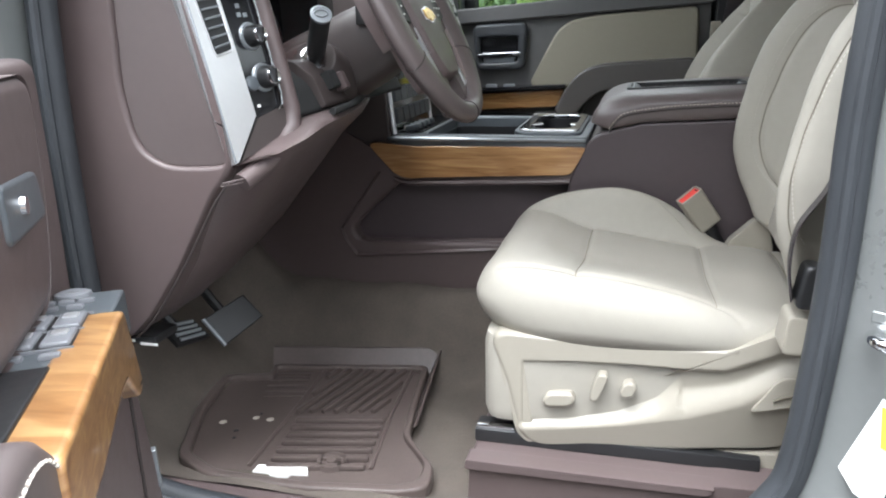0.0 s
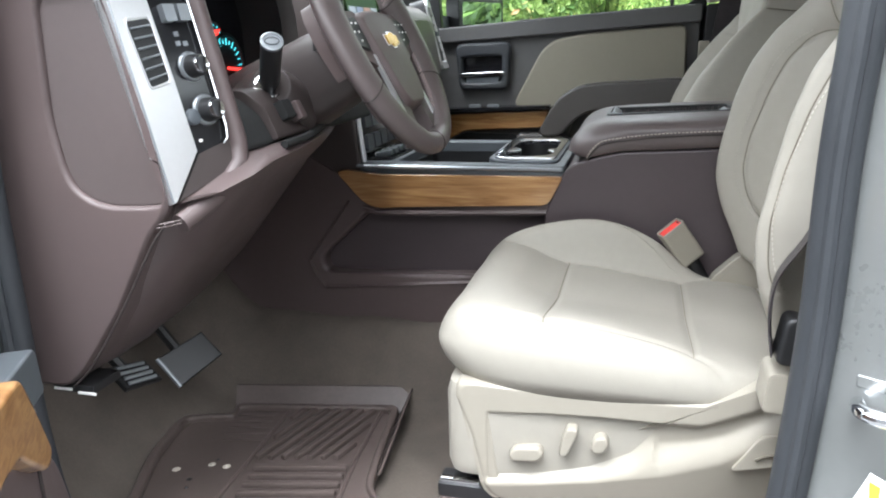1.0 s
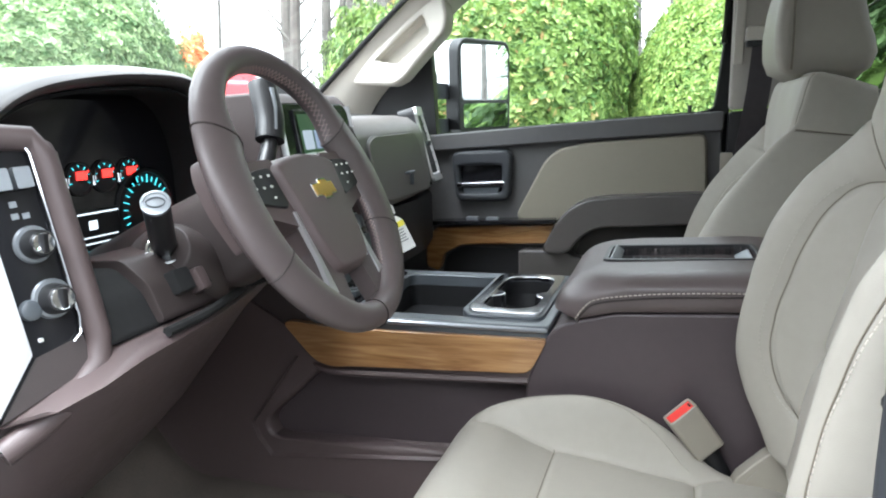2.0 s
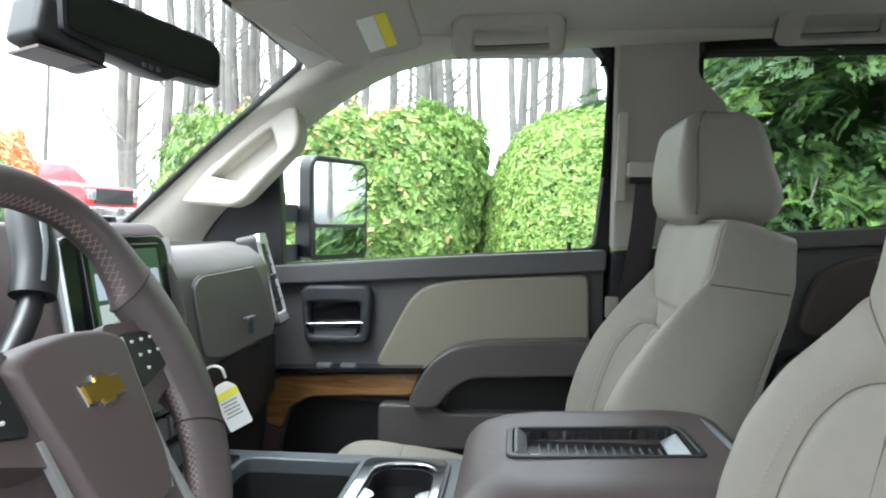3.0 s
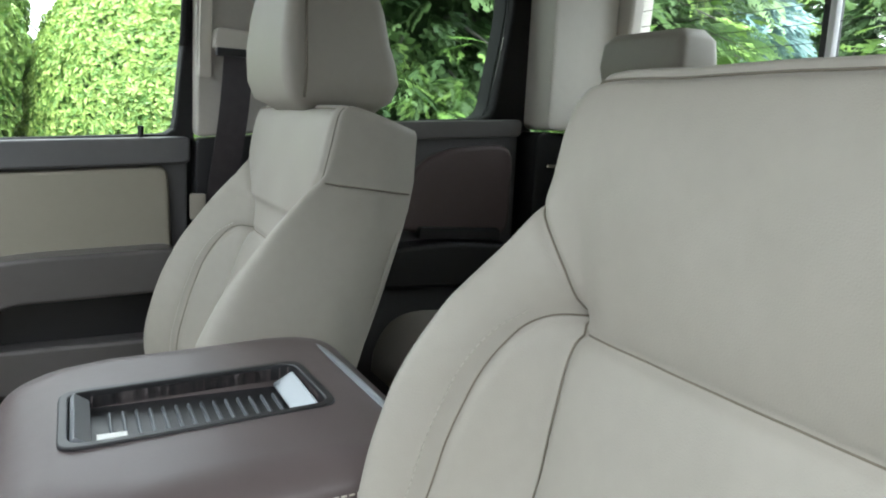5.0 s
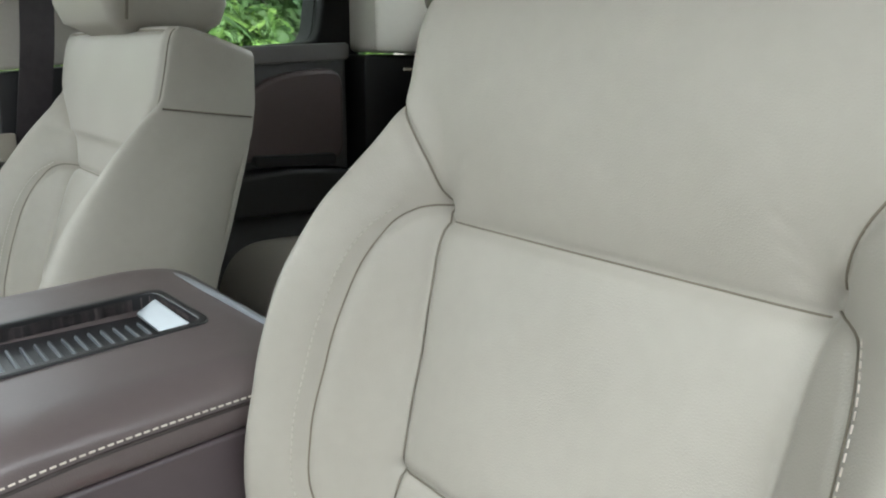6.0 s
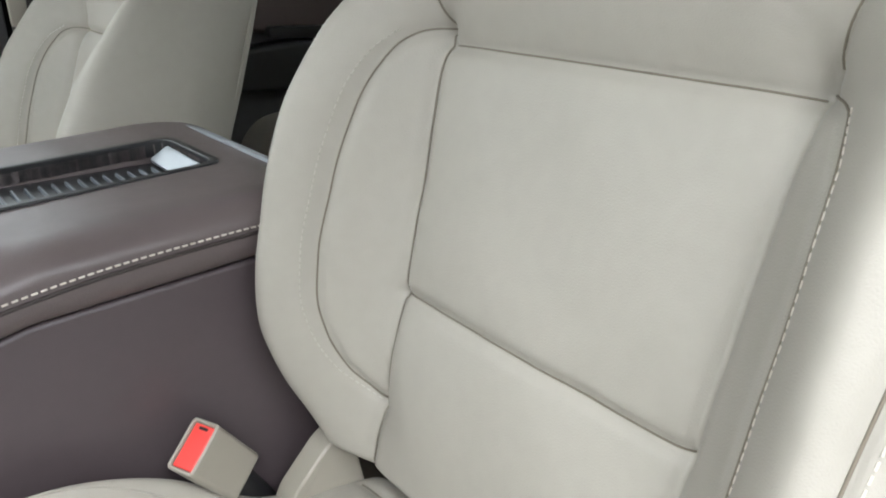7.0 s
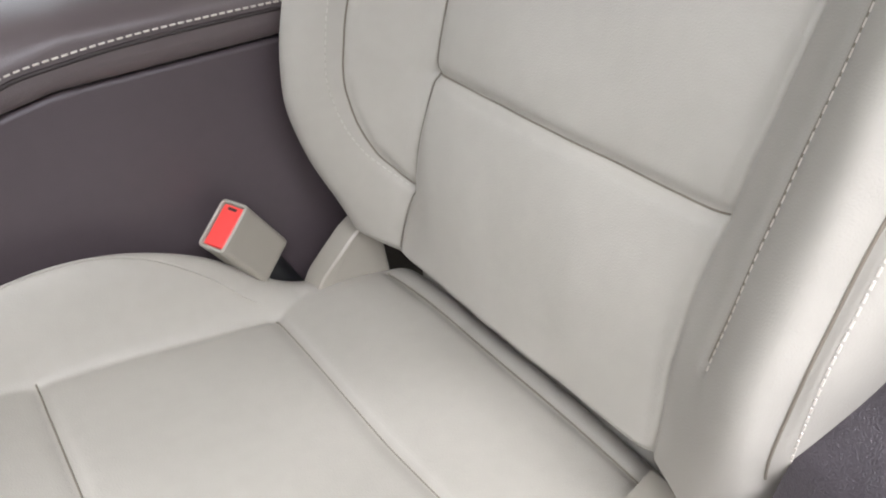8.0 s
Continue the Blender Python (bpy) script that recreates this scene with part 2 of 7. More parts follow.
def box(c, s, bev=0.004, seg=2, m=None):
    """A box with rounded edges, round c with the sizes s, turned by m about c."""
    x, y, z = s[0] / 2, s[1] / 2, s[2] / 2
    g = prism([(-x, -y), (x, -y), (x, y), (-x, y)], "z", -z, z, min(bev, 0.49 * min(s)), seg)
    t = Matrix.Translation(c) @ (m if m is not None else Matrix())
    return moved(g, t)


def loft(loops, closed=True, caps=True):
    """A skin over loops of equal length."""
    n = len(loops[0])
    vs = [tuple(p) for lp in loops for p in lp]
    fs = []
    for i in range(len(loops) - 1):
        for j in range(n if closed else n - 1):
            k = (j + 1) % n
            fs.append((i * n + j, i * n + k, (i + 1) * n + k, (i + 1) * n + j))
    if caps and closed:
        fs.append(tuple(range(n))[::-1])
        fs.append(tuple((len(loops) - 1) * n + j for j in range(n)))
    return vs, fs


def smooth_line(pts, n=8, closed=False):
    """Points along a soft curve through pts."""
    pts = [Vector(p) for p in pts]
    out, k = [], len(pts)
    for i in range(k if closed else k - 1):
        p1, p2 = pts[i], pts[(i + 1) % k]
        p0 = pts[i - 1] if (i > 0 or closed) else p1 * 2 - p2
        p3 = pts[(i + 2) % k] if (i + 2 < k or closed) else p2 * 2 - p1
        for j in range(n):
            t = j / n
            out.append(0.5 * (2 * p1 + (p2 - p0) * t + (2 * p0 - 5 * p1 + 4 * p2 - p3) * t * t + (3 * p1 - p0 - 3 * p2 + p3) * t ** 3))
    if not closed:
        out.append(pts[-1])
    return out


def tube(pts, r, n=8, closed=False, flat=1.0, taper=None):
    """A tube along pts. flat squeezes it across; taper is its end radius."""
    pts = [Vector(p) for p in pts]
    loops, k, up = [], len(pts), None
    for i, p in enumerate(pts):
        a = pts[i - 1] if (i > 0 or closed) else p
        b = pts[(i + 1) % k] if (i < k - 1 or closed) else p
        t = (b - a).normalized()
        if up is None:
            up = t.orthogonal().normalized()
        up = (up - t * up.dot(t)).normalized()
        side = t.cross(up)
        rr = r if taper is None else r + (taper - r) * i / max(1, k - 1)
        loops.append([p + (up * math.cos(2 * math.pi * j / n) + side * flat * math.sin(2 * math.pi * j / n)) * rr for j in range(n)])
    if closed:
        vs, fs = loft(loops, True, False)
        m = len(loops)
        for j in range(n):
            fs.append(((m - 1) * n + j, (m - 1) * n + (j + 1) % n, (j + 1) % n, j))
        return vs, fs
    return loft(loops)


def disc(c, axis, profile, n=28):
    """A turned piece: profile rows of (distance along axis, radius) from c."""
    a = Vector(axis).normalized()
    u = a.orthogonal().normalized()
    w = a.cross(u)
    c = Vector(c)
    return loft([[c + a * d + (u * math.cos(2 * math.pi * j / n) + w * math.sin(2 * math.pi * j / n)) * r for j in range(n)] for d, r in profile])


def star(poly, c, n):
    """Where n rays from c leave the 2D polygon."""
    out = []
    for k in range(n):
        a = 2 * math.pi * k / n
        d = (math.cos(a), math.sin(a))
        best = 0.0
        for i in range(len(poly)):
            p, q = poly[i - 1], poly[i]
            ex, ey = q[0] - p[0], q[1] - p[1]
            den = d[0] * ey - d[1] * ex
            if abs(den) < 1e-12:
                continue
            px, py = p[0] - c[0], p[1] - c[1]
            t = (px * ey - py * ex) / den
            s = (px * d[1] - py * d[0]) / den
            if -1e-9 <= s <= 1 + 1e-9 and t > best:
                best = t
        out.append((c[0] + d[0] * best, c[1] + d[1] * best))
    return out


def ring(outer, inner, axis, a, b, n=96, soft=0.0):
    """A plate from a to b with the outline outer and an opening inner through it. soft rounds the rims on the side of b."""
    c = (sum(p[0] for p in inner) / len(inner), sum(p[1] for p in inner) / len(inner))
    o, i = star(outer, c, n), star(inner, c, n)
    mix = lambda p, q, d: tuple(Vector(p) + (Vector(q) - Vector(p)).normalized() * d)
    s = 1 if b > a else -1
    rows = [[lift(axis, a, *p) for p in o]]
    if soft:
        inn = min(soft, 0.012)
        arc = [(1 - math.cos(t_), 1 - math.sin(t_)) for t_ in np.linspace(0, math.pi / 2, 6)]
        rows += [[lift(axis, b - s * soft * dn, *mix(p, q, soft * out_)) for p, q in zip(o, i)] for out_, dn in arc]
        rows += [[lift(axis, b - s * inn * dn, *mix(q, p, inn * out_)) for p, q in zip(o, i)] for out_, dn in arc[::-1]]
    else:
        rows += [[lift(axis, b, *p) for p in o], [lift(axis, b, *p) for p in i]]
    rows += [[lift(axis, a, *p) for p in i]]
    vs, fs = loft(rows, True, False)
    m = len(rows)
    for j in range(n):
        fs.append(((m - 1) * n + j, (m - 1) * n + (j + 1) % n, (j + 1) % n, j))
    return vs, fs


def along(pts, step):
    """Points and ways at even steps along a line."""
    pts = [Vector(p) for p in pts]
    out, carry = [], 0.0
    for a, b in zip(pts, pts[1:]):
        d = (b - a).length
        while carry <= d and d > 0:
            out.append((a + (b - a) * (carry / d), (b - a) / d))
            carry += step
        carry -= d
    return out


def stitches(pts, length=0.0045, step=0.0075, r=0.0011):
    geos = []
    for p, w in along(pts, step):
        geos.append(tube([p - w * length / 2, p, p + w * length / 2], r, 5))
    return join(*geos)


def line_gap(px, py, line):
    """Distance of many 2D points from a polyline."""
    best = np.full(px.shape, 9.0)
    for (ax, ay), (bx, by) in zip(line, line[1:]):
        dx, dy = bx - ax, by - ay
        t = np.clip(((px - ax) * dx + (py - ay) * dy) / (dx * dx + dy * dy + 1e-12), 0, 1)
        best = np.minimum(best, np.hypot(px - ax - t * dx, py - ay - t * dy))
    return best


class Pad:
    """A stuffed cushion: a height field over an outline, with rounded rims and sewn lines pressed into it.
    place(u, v, w) is origin + u*U + v*V + w*N."""

    def __init__(self, origin, U, V, N, widths, height, back, seams=(), nu=120, nv=150, rim=(7, 0.45), ends=(9, 0.45), groove=0.0045, pillow=0.006):
        soft = smooth_line(widths, 6)
        widths = [tuple(p) for p in soft]
        self.o, self.U, self.V, self.N = Vector(origin), Vector(U), Vector(V), Vector(N)
        self.widths, self.height, self.back, self.seams = widths, height, back, seams
        self.rim, self.ends, self.groove, self.pillow = rim, ends, groove, pillow
        v0, v1 = widths[0][0], widths[-1][0]
        b = np.sin(np.linspace(-1, 1, nv) * math.pi / 2 * 0.92) / math.sin(math.pi / 2 * 0.92)
        a = np.sin(np.linspace(-1, 1, nu) * math.pi / 2 * 0.92) / math.sin(math.pi / 2 * 0.92)
        v = (v0 + v1) / 2 + b * (v1 - v0) / 2
        A, Vv = np.meshgrid(a, v)
        Lo, Hi = self.span(Vv)
        Uu = (Lo + Hi) / 2 + A * (Hi - Lo) / 2
        W = self.w(Uu, Vv)
        B = self.back_at(Vv)
        W[0, :], W[-1, :], W[:, 0], W[:, -1] = B[0, :], B[-1, :], B[:, 0], B[:, -1]
        P = np.array(self.o)[None, None] + Uu[..., None] * np.array(self.U) + Vv[..., None] * np.array(self.V) + W[..., None] * np.array(self.N)
        vs = P.reshape(-1, 3).tolist()
        fs = [(i * nu + j, i * nu + j + 1, (i + 1) * nu + j + 1, (i + 1) * nu + j) for i in range(nv - 1) for j in range(nu - 1)]
        rimloop = [j for j in range(nu)] + [i * nu + nu - 1 for i in range(1, nv)] + [(nv - 1) * nu + j for j in range(nu - 2, -1, -1)] + [i * nu for i in range(nv - 2, 0, -1)]
        fs.append(tuple(rimloop[::-1]))
        self.geo = (vs, fs)

    def back_at(self, v):
        """The depth of the rear side: one number, or rows of (v, depth)."""
        if isinstance(self.back, float):
            return np.full(np.shape(v), self.back)
        return np.interp(v, [r[0] for r in self.back], [r[1] for r in self.back])

    def span(self, v):
        k = [r[0] for r in self.widths]
        return np.interp(v, k, [r[1] for r in self.widths]), np.interp(v, k, [r[2] for r in self.widths])

    def w(self, u, v):
        v0, v1 = self.widths[0][0], self.widths[-1][0]
        lo, hi = self.span(v)
        a = np.clip(np.abs((u - (lo + hi) / 2) / ((hi - lo) / 2)), 0, 1)
        b = np.clip(np.abs((v - (v0 + v1) / 2) / ((v1 - v0) / 2)), 0, 1)
        edge = self.rim[0] if isinstance(self.rim[0], (int, float)) else np.interp(v, [r[0] for r in self.rim[0]], [r[1] for r in self.rim[0]])
        round_ = (1 - a ** edge) ** self.rim[1] * (1 - b ** self.ends[0]) ** self.ends[1]
        h = self.height(u, v)
        for line in self.seams:
            d = line_gap(u, v, line)
            h = h - self.groove * np.exp(-(d / 0.0045) ** 2) - self.pillow * np.exp(-d / 0.018)
        b_ = self.back_at(v)
        return b_ + (h - b_) * round_

    def on(self, u, v, out=0.0):
        w = float(self.w(np.array([u]), np.array([v]))[0]) + out
        return self.o + self.U * u + self.V * v + self.N * w

    def trace(self, line, out=0.0, n=6):
        """A 2D line laid on the cushion."""
        fine = smooth_line([(x, y, 0) for x, y in line], n)
        return [self.on(p.x, p.y, out) for p, _ in along(fine, 0.004)]


# ---- cabin shell ----
# x runs to the tail of the truck, y to the passenger side, z up from the cabin floor
ground = part("ground", ([(-400, -400, -0.78), (400, -400, -0.78), (400, 400, -0.78), (-400, 400, -0.78)], [(0, 1, 2, 3)]), "asphalt", None)
tagged(ground, "grey asphalt parking lot under the truck", "ground", kind="structure")


def floor_height(x, y):
    t = min(1, max(0, (0.34 - abs(y)) / 0.12))
    z = 0.16 * t * t * (3 - 2 * t)
    s = min(1, max(0, (0.12 - x) / 0.28))
    e = min(1, max(0, (abs(y) - 0.70) / 0.08))
    return z + 0.42 * s * s + 0.03 * e + 0.004 * math.sin(x * 31 + y * 17) * math.sin(y * 23)


xs, ys = np.linspace(-0.22, 2.0, 75), np.linspace(-0.80, 0.80, 65)
fv = [(x, y, floor_height(x, y)) for x in xs for y in ys]
ff = [(i * 65 + j, (i + 1) * 65 + j, (i + 1) * 65 + j + 1, i * 65 + j + 1) for i in range(74) for j in range(64)]
floor = part("floor", (fv, ff), "carpet", None, smooth=180)
tagged(floor, "brown carpet over the cabin floor and tunnel", "carpet", kind="structure")
tagged(part("floor_pan", box((0.95, 0, -0.06), (2.2, 1.66, 0.06), 0.01), "paint", None), "painted steel floor pan under the carpet", "floor", kind="structure")
tagged(part("wall_front", box((-0.235, 0, 0.35), (0.03, 1.66, 0.95), 0.005), "black", None), "dark firewall behind the dashboard", "wall", kind="structure")


def liner_z(x, y):
    t = min(1, max(0, (x - 0.355) / 0.40))
    top = 1.228 + (1.345 - 1.228) * (1 - (1 - t) ** 2)
    return top - 0.035 * (abs(y) / 0.70) ** 3 * min(1, t + 0.25)


hx, hy = np.linspace(0.355, 2.0, 50), np.linspace(-0.70, 0.70, 41)
hv = [(x, y, liner_z(x, y)) for x in hx for y in hy] + [(x, y, liner_z(x, y) + 0.03) for x in hx for y in hy]
k = 50 * 41
hf = [(i * 41 + j, i * 41 + j + 1, (i + 1) * 41 + j + 1, (i + 1) * 41 + j) for i in range(49) for j in range(40)]
hf += [tuple(q + k for q in f[::-1]) for f in hf]
hf += [(j, j + k, j + 1 + k, j + 1) for j in range(40)]
tagged(part("ceiling", (hv, hf), "liner", None), "light fabric headliner over the cabin", "ceiling", kind="structure")
rv = loft([[(x, 0.93 * s, 1.30 - 0.02 * (x < 0.4)) if abs(s) == 1 else (x, 0.85 * s, 1.44 - (0.13 if x < 0.4 else 0.0) - 0.03 * abs(s)) for s in (-1, -0.8, -0.4, 0, 0.4, 0.8, 1)]
           for x in (0.32, 0.5, 0.8, 1.2, 1.7, 2.08)], False)
tagged(part("roof", rv, "paint", None), "grey painted steel roof", "roof", kind="structure")


def side_trim(s):
    """The light trim that runs up the windscreen pillar and along the roof rail of one side."""
    rows = [((-0.20, 0.75, 0.80), (0.02, 0.815, 0.80)), ((-0.105, 0.722, 0.875), (0.07, 0.815, 0.875)), ((0.00, 0.708, 0.957), (0.155, 0.815, 0.962)),
            ((0.12, 0.69, 1.052), (0.255, 0.815, 1.06)), ((0.25, 0.668, 1.152), (0.36, 0.815, 1.146)), ((0.345, 0.652, 1.222), (0.49, 0.815, 1.224)),
            ((0.47, 0.67, 1.285), (0.62, 0.815, 1.268)), ((0.66, 0.69, 1.312), (0.80, 0.815, 1.293)), ((1.05, 0.70, 1.318), (1.06, 0.815, 1.300)),
            ((1.50, 0.70, 1.318), (1.50, 0.815, 1.318)), ((2.0, 0.70, 1.318), (2.0, 0.815, 1.318))]
    a_line = smooth_line([r[0] for r in rows], 6)
    b_line = smooth_line([r[1] for r in rows], 6)
    loops = []
    for a, b in zip(a_line, b_line):
        m = (a + b) / 2 + Vector((0.0, -0.028, -0.016))
        q = a * 0.75 + b * 0.25 + Vector((0, -0.02, -0.010))
        q2 = a * 0.25 + b * 0.75 + Vector((0, -0.018, -0.012))
        out = Vector((-0.01, 0.05, 0.05))
        lp = [a, q, m, q2, b, b + out, a + Vector((0.035, 0.055, 0.012))]
        loops.append([(p.x, p.y * s, p.z) for p in lp])
    vs, fs = loft(loops)
    if s < 0:
        fs = [f[::-1] for f in fs]
    return vs, fs


for s, nm in ((1, "trim_passenger"), (-1, "trim_driver")):
    tagged(part(nm, side_trim(s), "trim", None, smooth=60), "light moulded windscreen pillar and roof rail trim", "pillar trim", kind="structure")


def windscreen_point(t, y):
    x = -0.50 + 0.86 * t - 0.10 * (y / 0.75) ** 2 * -1
    return Vector((x, y * (1 - 0.115 * t), 0.835 + 0.40 * t))


gv = []
for i in range(9):
    for j in range(13):
        gv.append(windscreen_point(i / 8, -0.80 + 1.60 * j / 12))
gf = [(i * 13 + j, i * 13 + j + 1, (i + 1) * 13 + j + 1, (i + 1) * 13 + j) for i in range(8) for j in range(12)]
screen = part("windscreen", (gv, gf), "glass", None, smooth=180)
screen.visible_shadow = False
tagged(screen, "clear curved windscreen glass", "windscreen", kind="structure")
for s, nm in ((1, "windscreen_edge_passenger"), (-1, "windscreen_edge_driver")):
    pts = [(-0.24, 0.735 * s, 0.77), (-0.112, 0.712 * s, 0.868), (0.115, 0.682 * s, 1.055), (0.338, 0.642 * s, 1.225), (0.352, 0.61 * s, 1.232), (0.352, 0.3 * s, 1.234), (0.352, 0.0, 1.235)]
    tagged(part(nm, tube(smooth_line(pts[:4], 5) + pts[4:], 0.0080, 8), "matt", None), "black ceramic edge of the windscreen", "windscreen edge", kind="structure")

# side walls behind the front doors: centre pillars, rear doors, rear corner, back wall
win_front = [(0.20, 0.765), (1.02, 0.818), (1.042, 1.02), (1.052, 1.24), (1.035, 1.288), (1.0, 1.305), (0.81, 1.298), (0.62, 1.270), (0.49, 1.226), (0.36, 1.148), (0.27, 1.085), (0.15, 0.985)]
win_rear = [(1.335, 0.848), (1.745, 0.882), (1.785, 1.12), (1.79, 1.25), (1.76, 1.30), (1.29, 1.297), (1.25, 1.27), (1.25, 1.225), (1.315, 1.155)]


def mirrored(geo, s):
    if s > 0:
        return geo
    return [(x, -y, z) for x, y, z in geo[0]], [f[::-1] for f in geo[1]]


def pillar(s, nm):
    up = rounded([(1.055, 0.815), (1.33, 0.845), (1.312, 1.158), (1.247, 1.226), (1.247, 1.345), (1.06, 1.335)], 0.015)
    ob = tagged(part(nm, mirrored(prism(up, "y", 0.785, 0.86, 0.030, 4), s), "liner", None), "light upper trim of the centre pillar", "pillar", kind="structure")
    part("pillar_lower", mirrored(prism(rounded([(1.04, 0.0), (1.30, 0.0), (1.285, 0.832), (1.055, 0.812)], 0.01), "y", 0.79, 0.865, 0.012), s), "black", ob, "dark lower pillar trim")
    if s > 0:
        part("height_slot", mirrored(prism(rounded([(1.058, 0.93), (1.082, 0.93), (1.086, 1.14), (1.064, 1.14)], 0.008), "y", 0.775, 0.80, 0.005), s), "trim", ob, "raised belt slide cover")
    return ob


pillar(1, "pillar_passenger")
for s, nm in ((1, "door_rear_passenger"), (-1, "door_rear_driver")):
    d = thing(nm, "closed rear door with dark trim and tinted glass", "car door", kind="structure")
    sk = rounded([(1.28, 0.02), (1.84, 0.02), (1.86, 0.9), (1.865, 1.36), (1.27, 1.36)], 0.02)
    part("door_frame", mirrored(ring(sk, rounded(win_rear, 0.03), "y", 0.87, 0.835, 120, 0.008), s), "matt", d)
    part("outer_skin", mirrored(ring(sk, rounded(win_rear, 0.03), "y", 0.93, 0.875, 120), s), "matt", d)
    w = part("window_glass", mirrored(prism(win_rear, "y", 0.858, 0.862), s), "privacy", d, "dark tinted pane")
    w.visible_shadow = False
    part("door_panel", mirrored(prism(rounded([(1.29, 0.05), (1.80, 0.05), (1.80, 0.862), (1.29, 0.842)], 0.02), "y", 0.80, 0.84, 0.015), s), "door_grey", d)
    part("sill_cap", mirrored(prism(rounded([(1.285, 0.812), (1.80, 0.842), (1.80, 0.882), (1.285, 0.852)], 0.012), "y", 0.785, 0.86, 0.01), s), "grey", d)
    part("insert", mirrored(prism(rounded([(1.47, 0.62), (1.775, 0.60), (1.775, 0.825), (1.60, 0.81), (1.52, 0.765)], 0.05), "y", 0.775, 0.81, 0.012, 3), s), "brown", d, "soft dark insert")
    part("armrest", mirrored(prism(rounded([(1.40, 0.50), (1.80, 0.49), (1.80, 0.585), (1.60, 0.60), (1.44, 0.59)], 0.04), "y", 0.735, 0.81, 0.02, 3), s), "black", d)
    part("pull_cup", mirrored(prism(rounded([(1.53, 0.605), (1.74, 0.598), (1.74, 0.625), (1.53, 0.632)], 0.01), "y", 0.757, 0.79, 0.006), s), "black", d)
    c = part("corner_trim_passenger" if s > 0 else "corner_trim_driver", mirrored(prism(rounded([(1.835, 0.86), (2.02, 0.86), (2.02, 1.35), (1.835, 1.35)], 0.02), "y", 0.73, 0.87, 0.02), s), "trim", None)
    tagged(c, "light trim on the rear cab corner", "pillar trim", kind="structure")
    c2 = part("corner_lower_passenger" if s > 0 else "corner_lower_driver", mirrored(prism(rounded([(1.82, 0.0), (2.02, 0.0), (2.02, 0.855), (1.82, 0.855)], 0.02), "y", 0.75, 0.87, 0.02), s), "black", None)
    tagged(c2, "dark lower trim on the rear cab corner", "pillar trim", kind="structure")
back = rounded([(-0.93, -0.1), (0.93, -0.1), (0.90, 1.36), (-0.90, 1.36)], 0.03)
bwin = rounded([(-0.70, 0.93), (0.70, 0.93), (0.68, 1.27), (-0.68, 1.27)], 0.05)
tagged(part("wall_back", ring(back, bwin, "x", 2.08, 2.02, 96, 0.01), "trim", None), "light trimmed back wall of the cab", "wall", kind="structure")
rw = thing("window_1", "sliding rear window with thin heater wires", "window", kind="structure", at=(2.05, 0, 0.93))
for a, b in ((-0.70, -0.21), (-0.19, 0.17), (0.19, 0.70)):
    p = part("pane", box((2.05, (a + b) / 2, 1.10), (0.005, b - a, 0.36), 0.001), "glass", rw)
    p.visible_shadow = False
for y in (-0.20, 0.18):
    part("window_bar", box((2.045, y, 1.10), (0.022, 0.026, 0.36), 0.004), "black", rw, "black slider bar")
part("window_latch", box((2.03, 0.165, 1.10), (0.015, 0.014, 0.34), 0.004), "white_paint", rw, "bright slider edge")
part("heater_wires", join(*[tube([(2.046, -0.68, 0.97 + 0.035 * i), (2.046, 0.68, 0.97 + 0.035 * i)], 0.0008, 4) for i in range(8)]), "seam_brown", rw)


# ---- front seats ----
SEAM_TOP = [(0.228, 0.655), (0.229, 0.60), (0.226, 0.562), (0.205, 0.535), (0.178, 0.508), (0.160, 0.480), (0.153, 0.452)]
SEAM_SHOULDER = [(0.204, 0.538), (0.195, 0.522), (0.178, 0.502), (0.162, 0.478), (0.153, 0.452)]
SEAM_SIDE = [(0.153, 0.452), (0.150, 0.437), (0.144, 0.34), (0.139, 0.232), (0.138, 0.18), (0.140, 0.13), (0.146, 0.09), (0.150, 0.05)]
SEAM_OVAL = [(0.153, 0.452), (0.170, 0.440), (0.180, 0.414), (0.187, 0.362), (0.190, 0.305), (0.190, 0.240), (0.185, 0.190), (0.173, 0.155), (0.157, 0.138), (0.139, 0.128)]
SEAM_OUTER = [(0.150, 0.442), (0.172, 0.432), (0.182, 0.405), (0.186, 0.355), (0.184, 0.30), (0.182, 0.25), (0.180, 0.205), (0.175, 0.16)]
SEAM_RIM = [(0.233, 0.52), (0.246, 0.44), (0.243, 0.36), (0.238, 0.28), (0.236, 0.20), (0.232, 0.13)]


def flip(line):
    return [(-u, v) for u, v in line]


def curve(v, at, value):
    """A smooth line through the given values."""
    p = smooth_line([(a, b, 0) for a, b in zip(at, value)], 8)
    return np.interp(v, [q.x for q in p], [q.y for q in p])


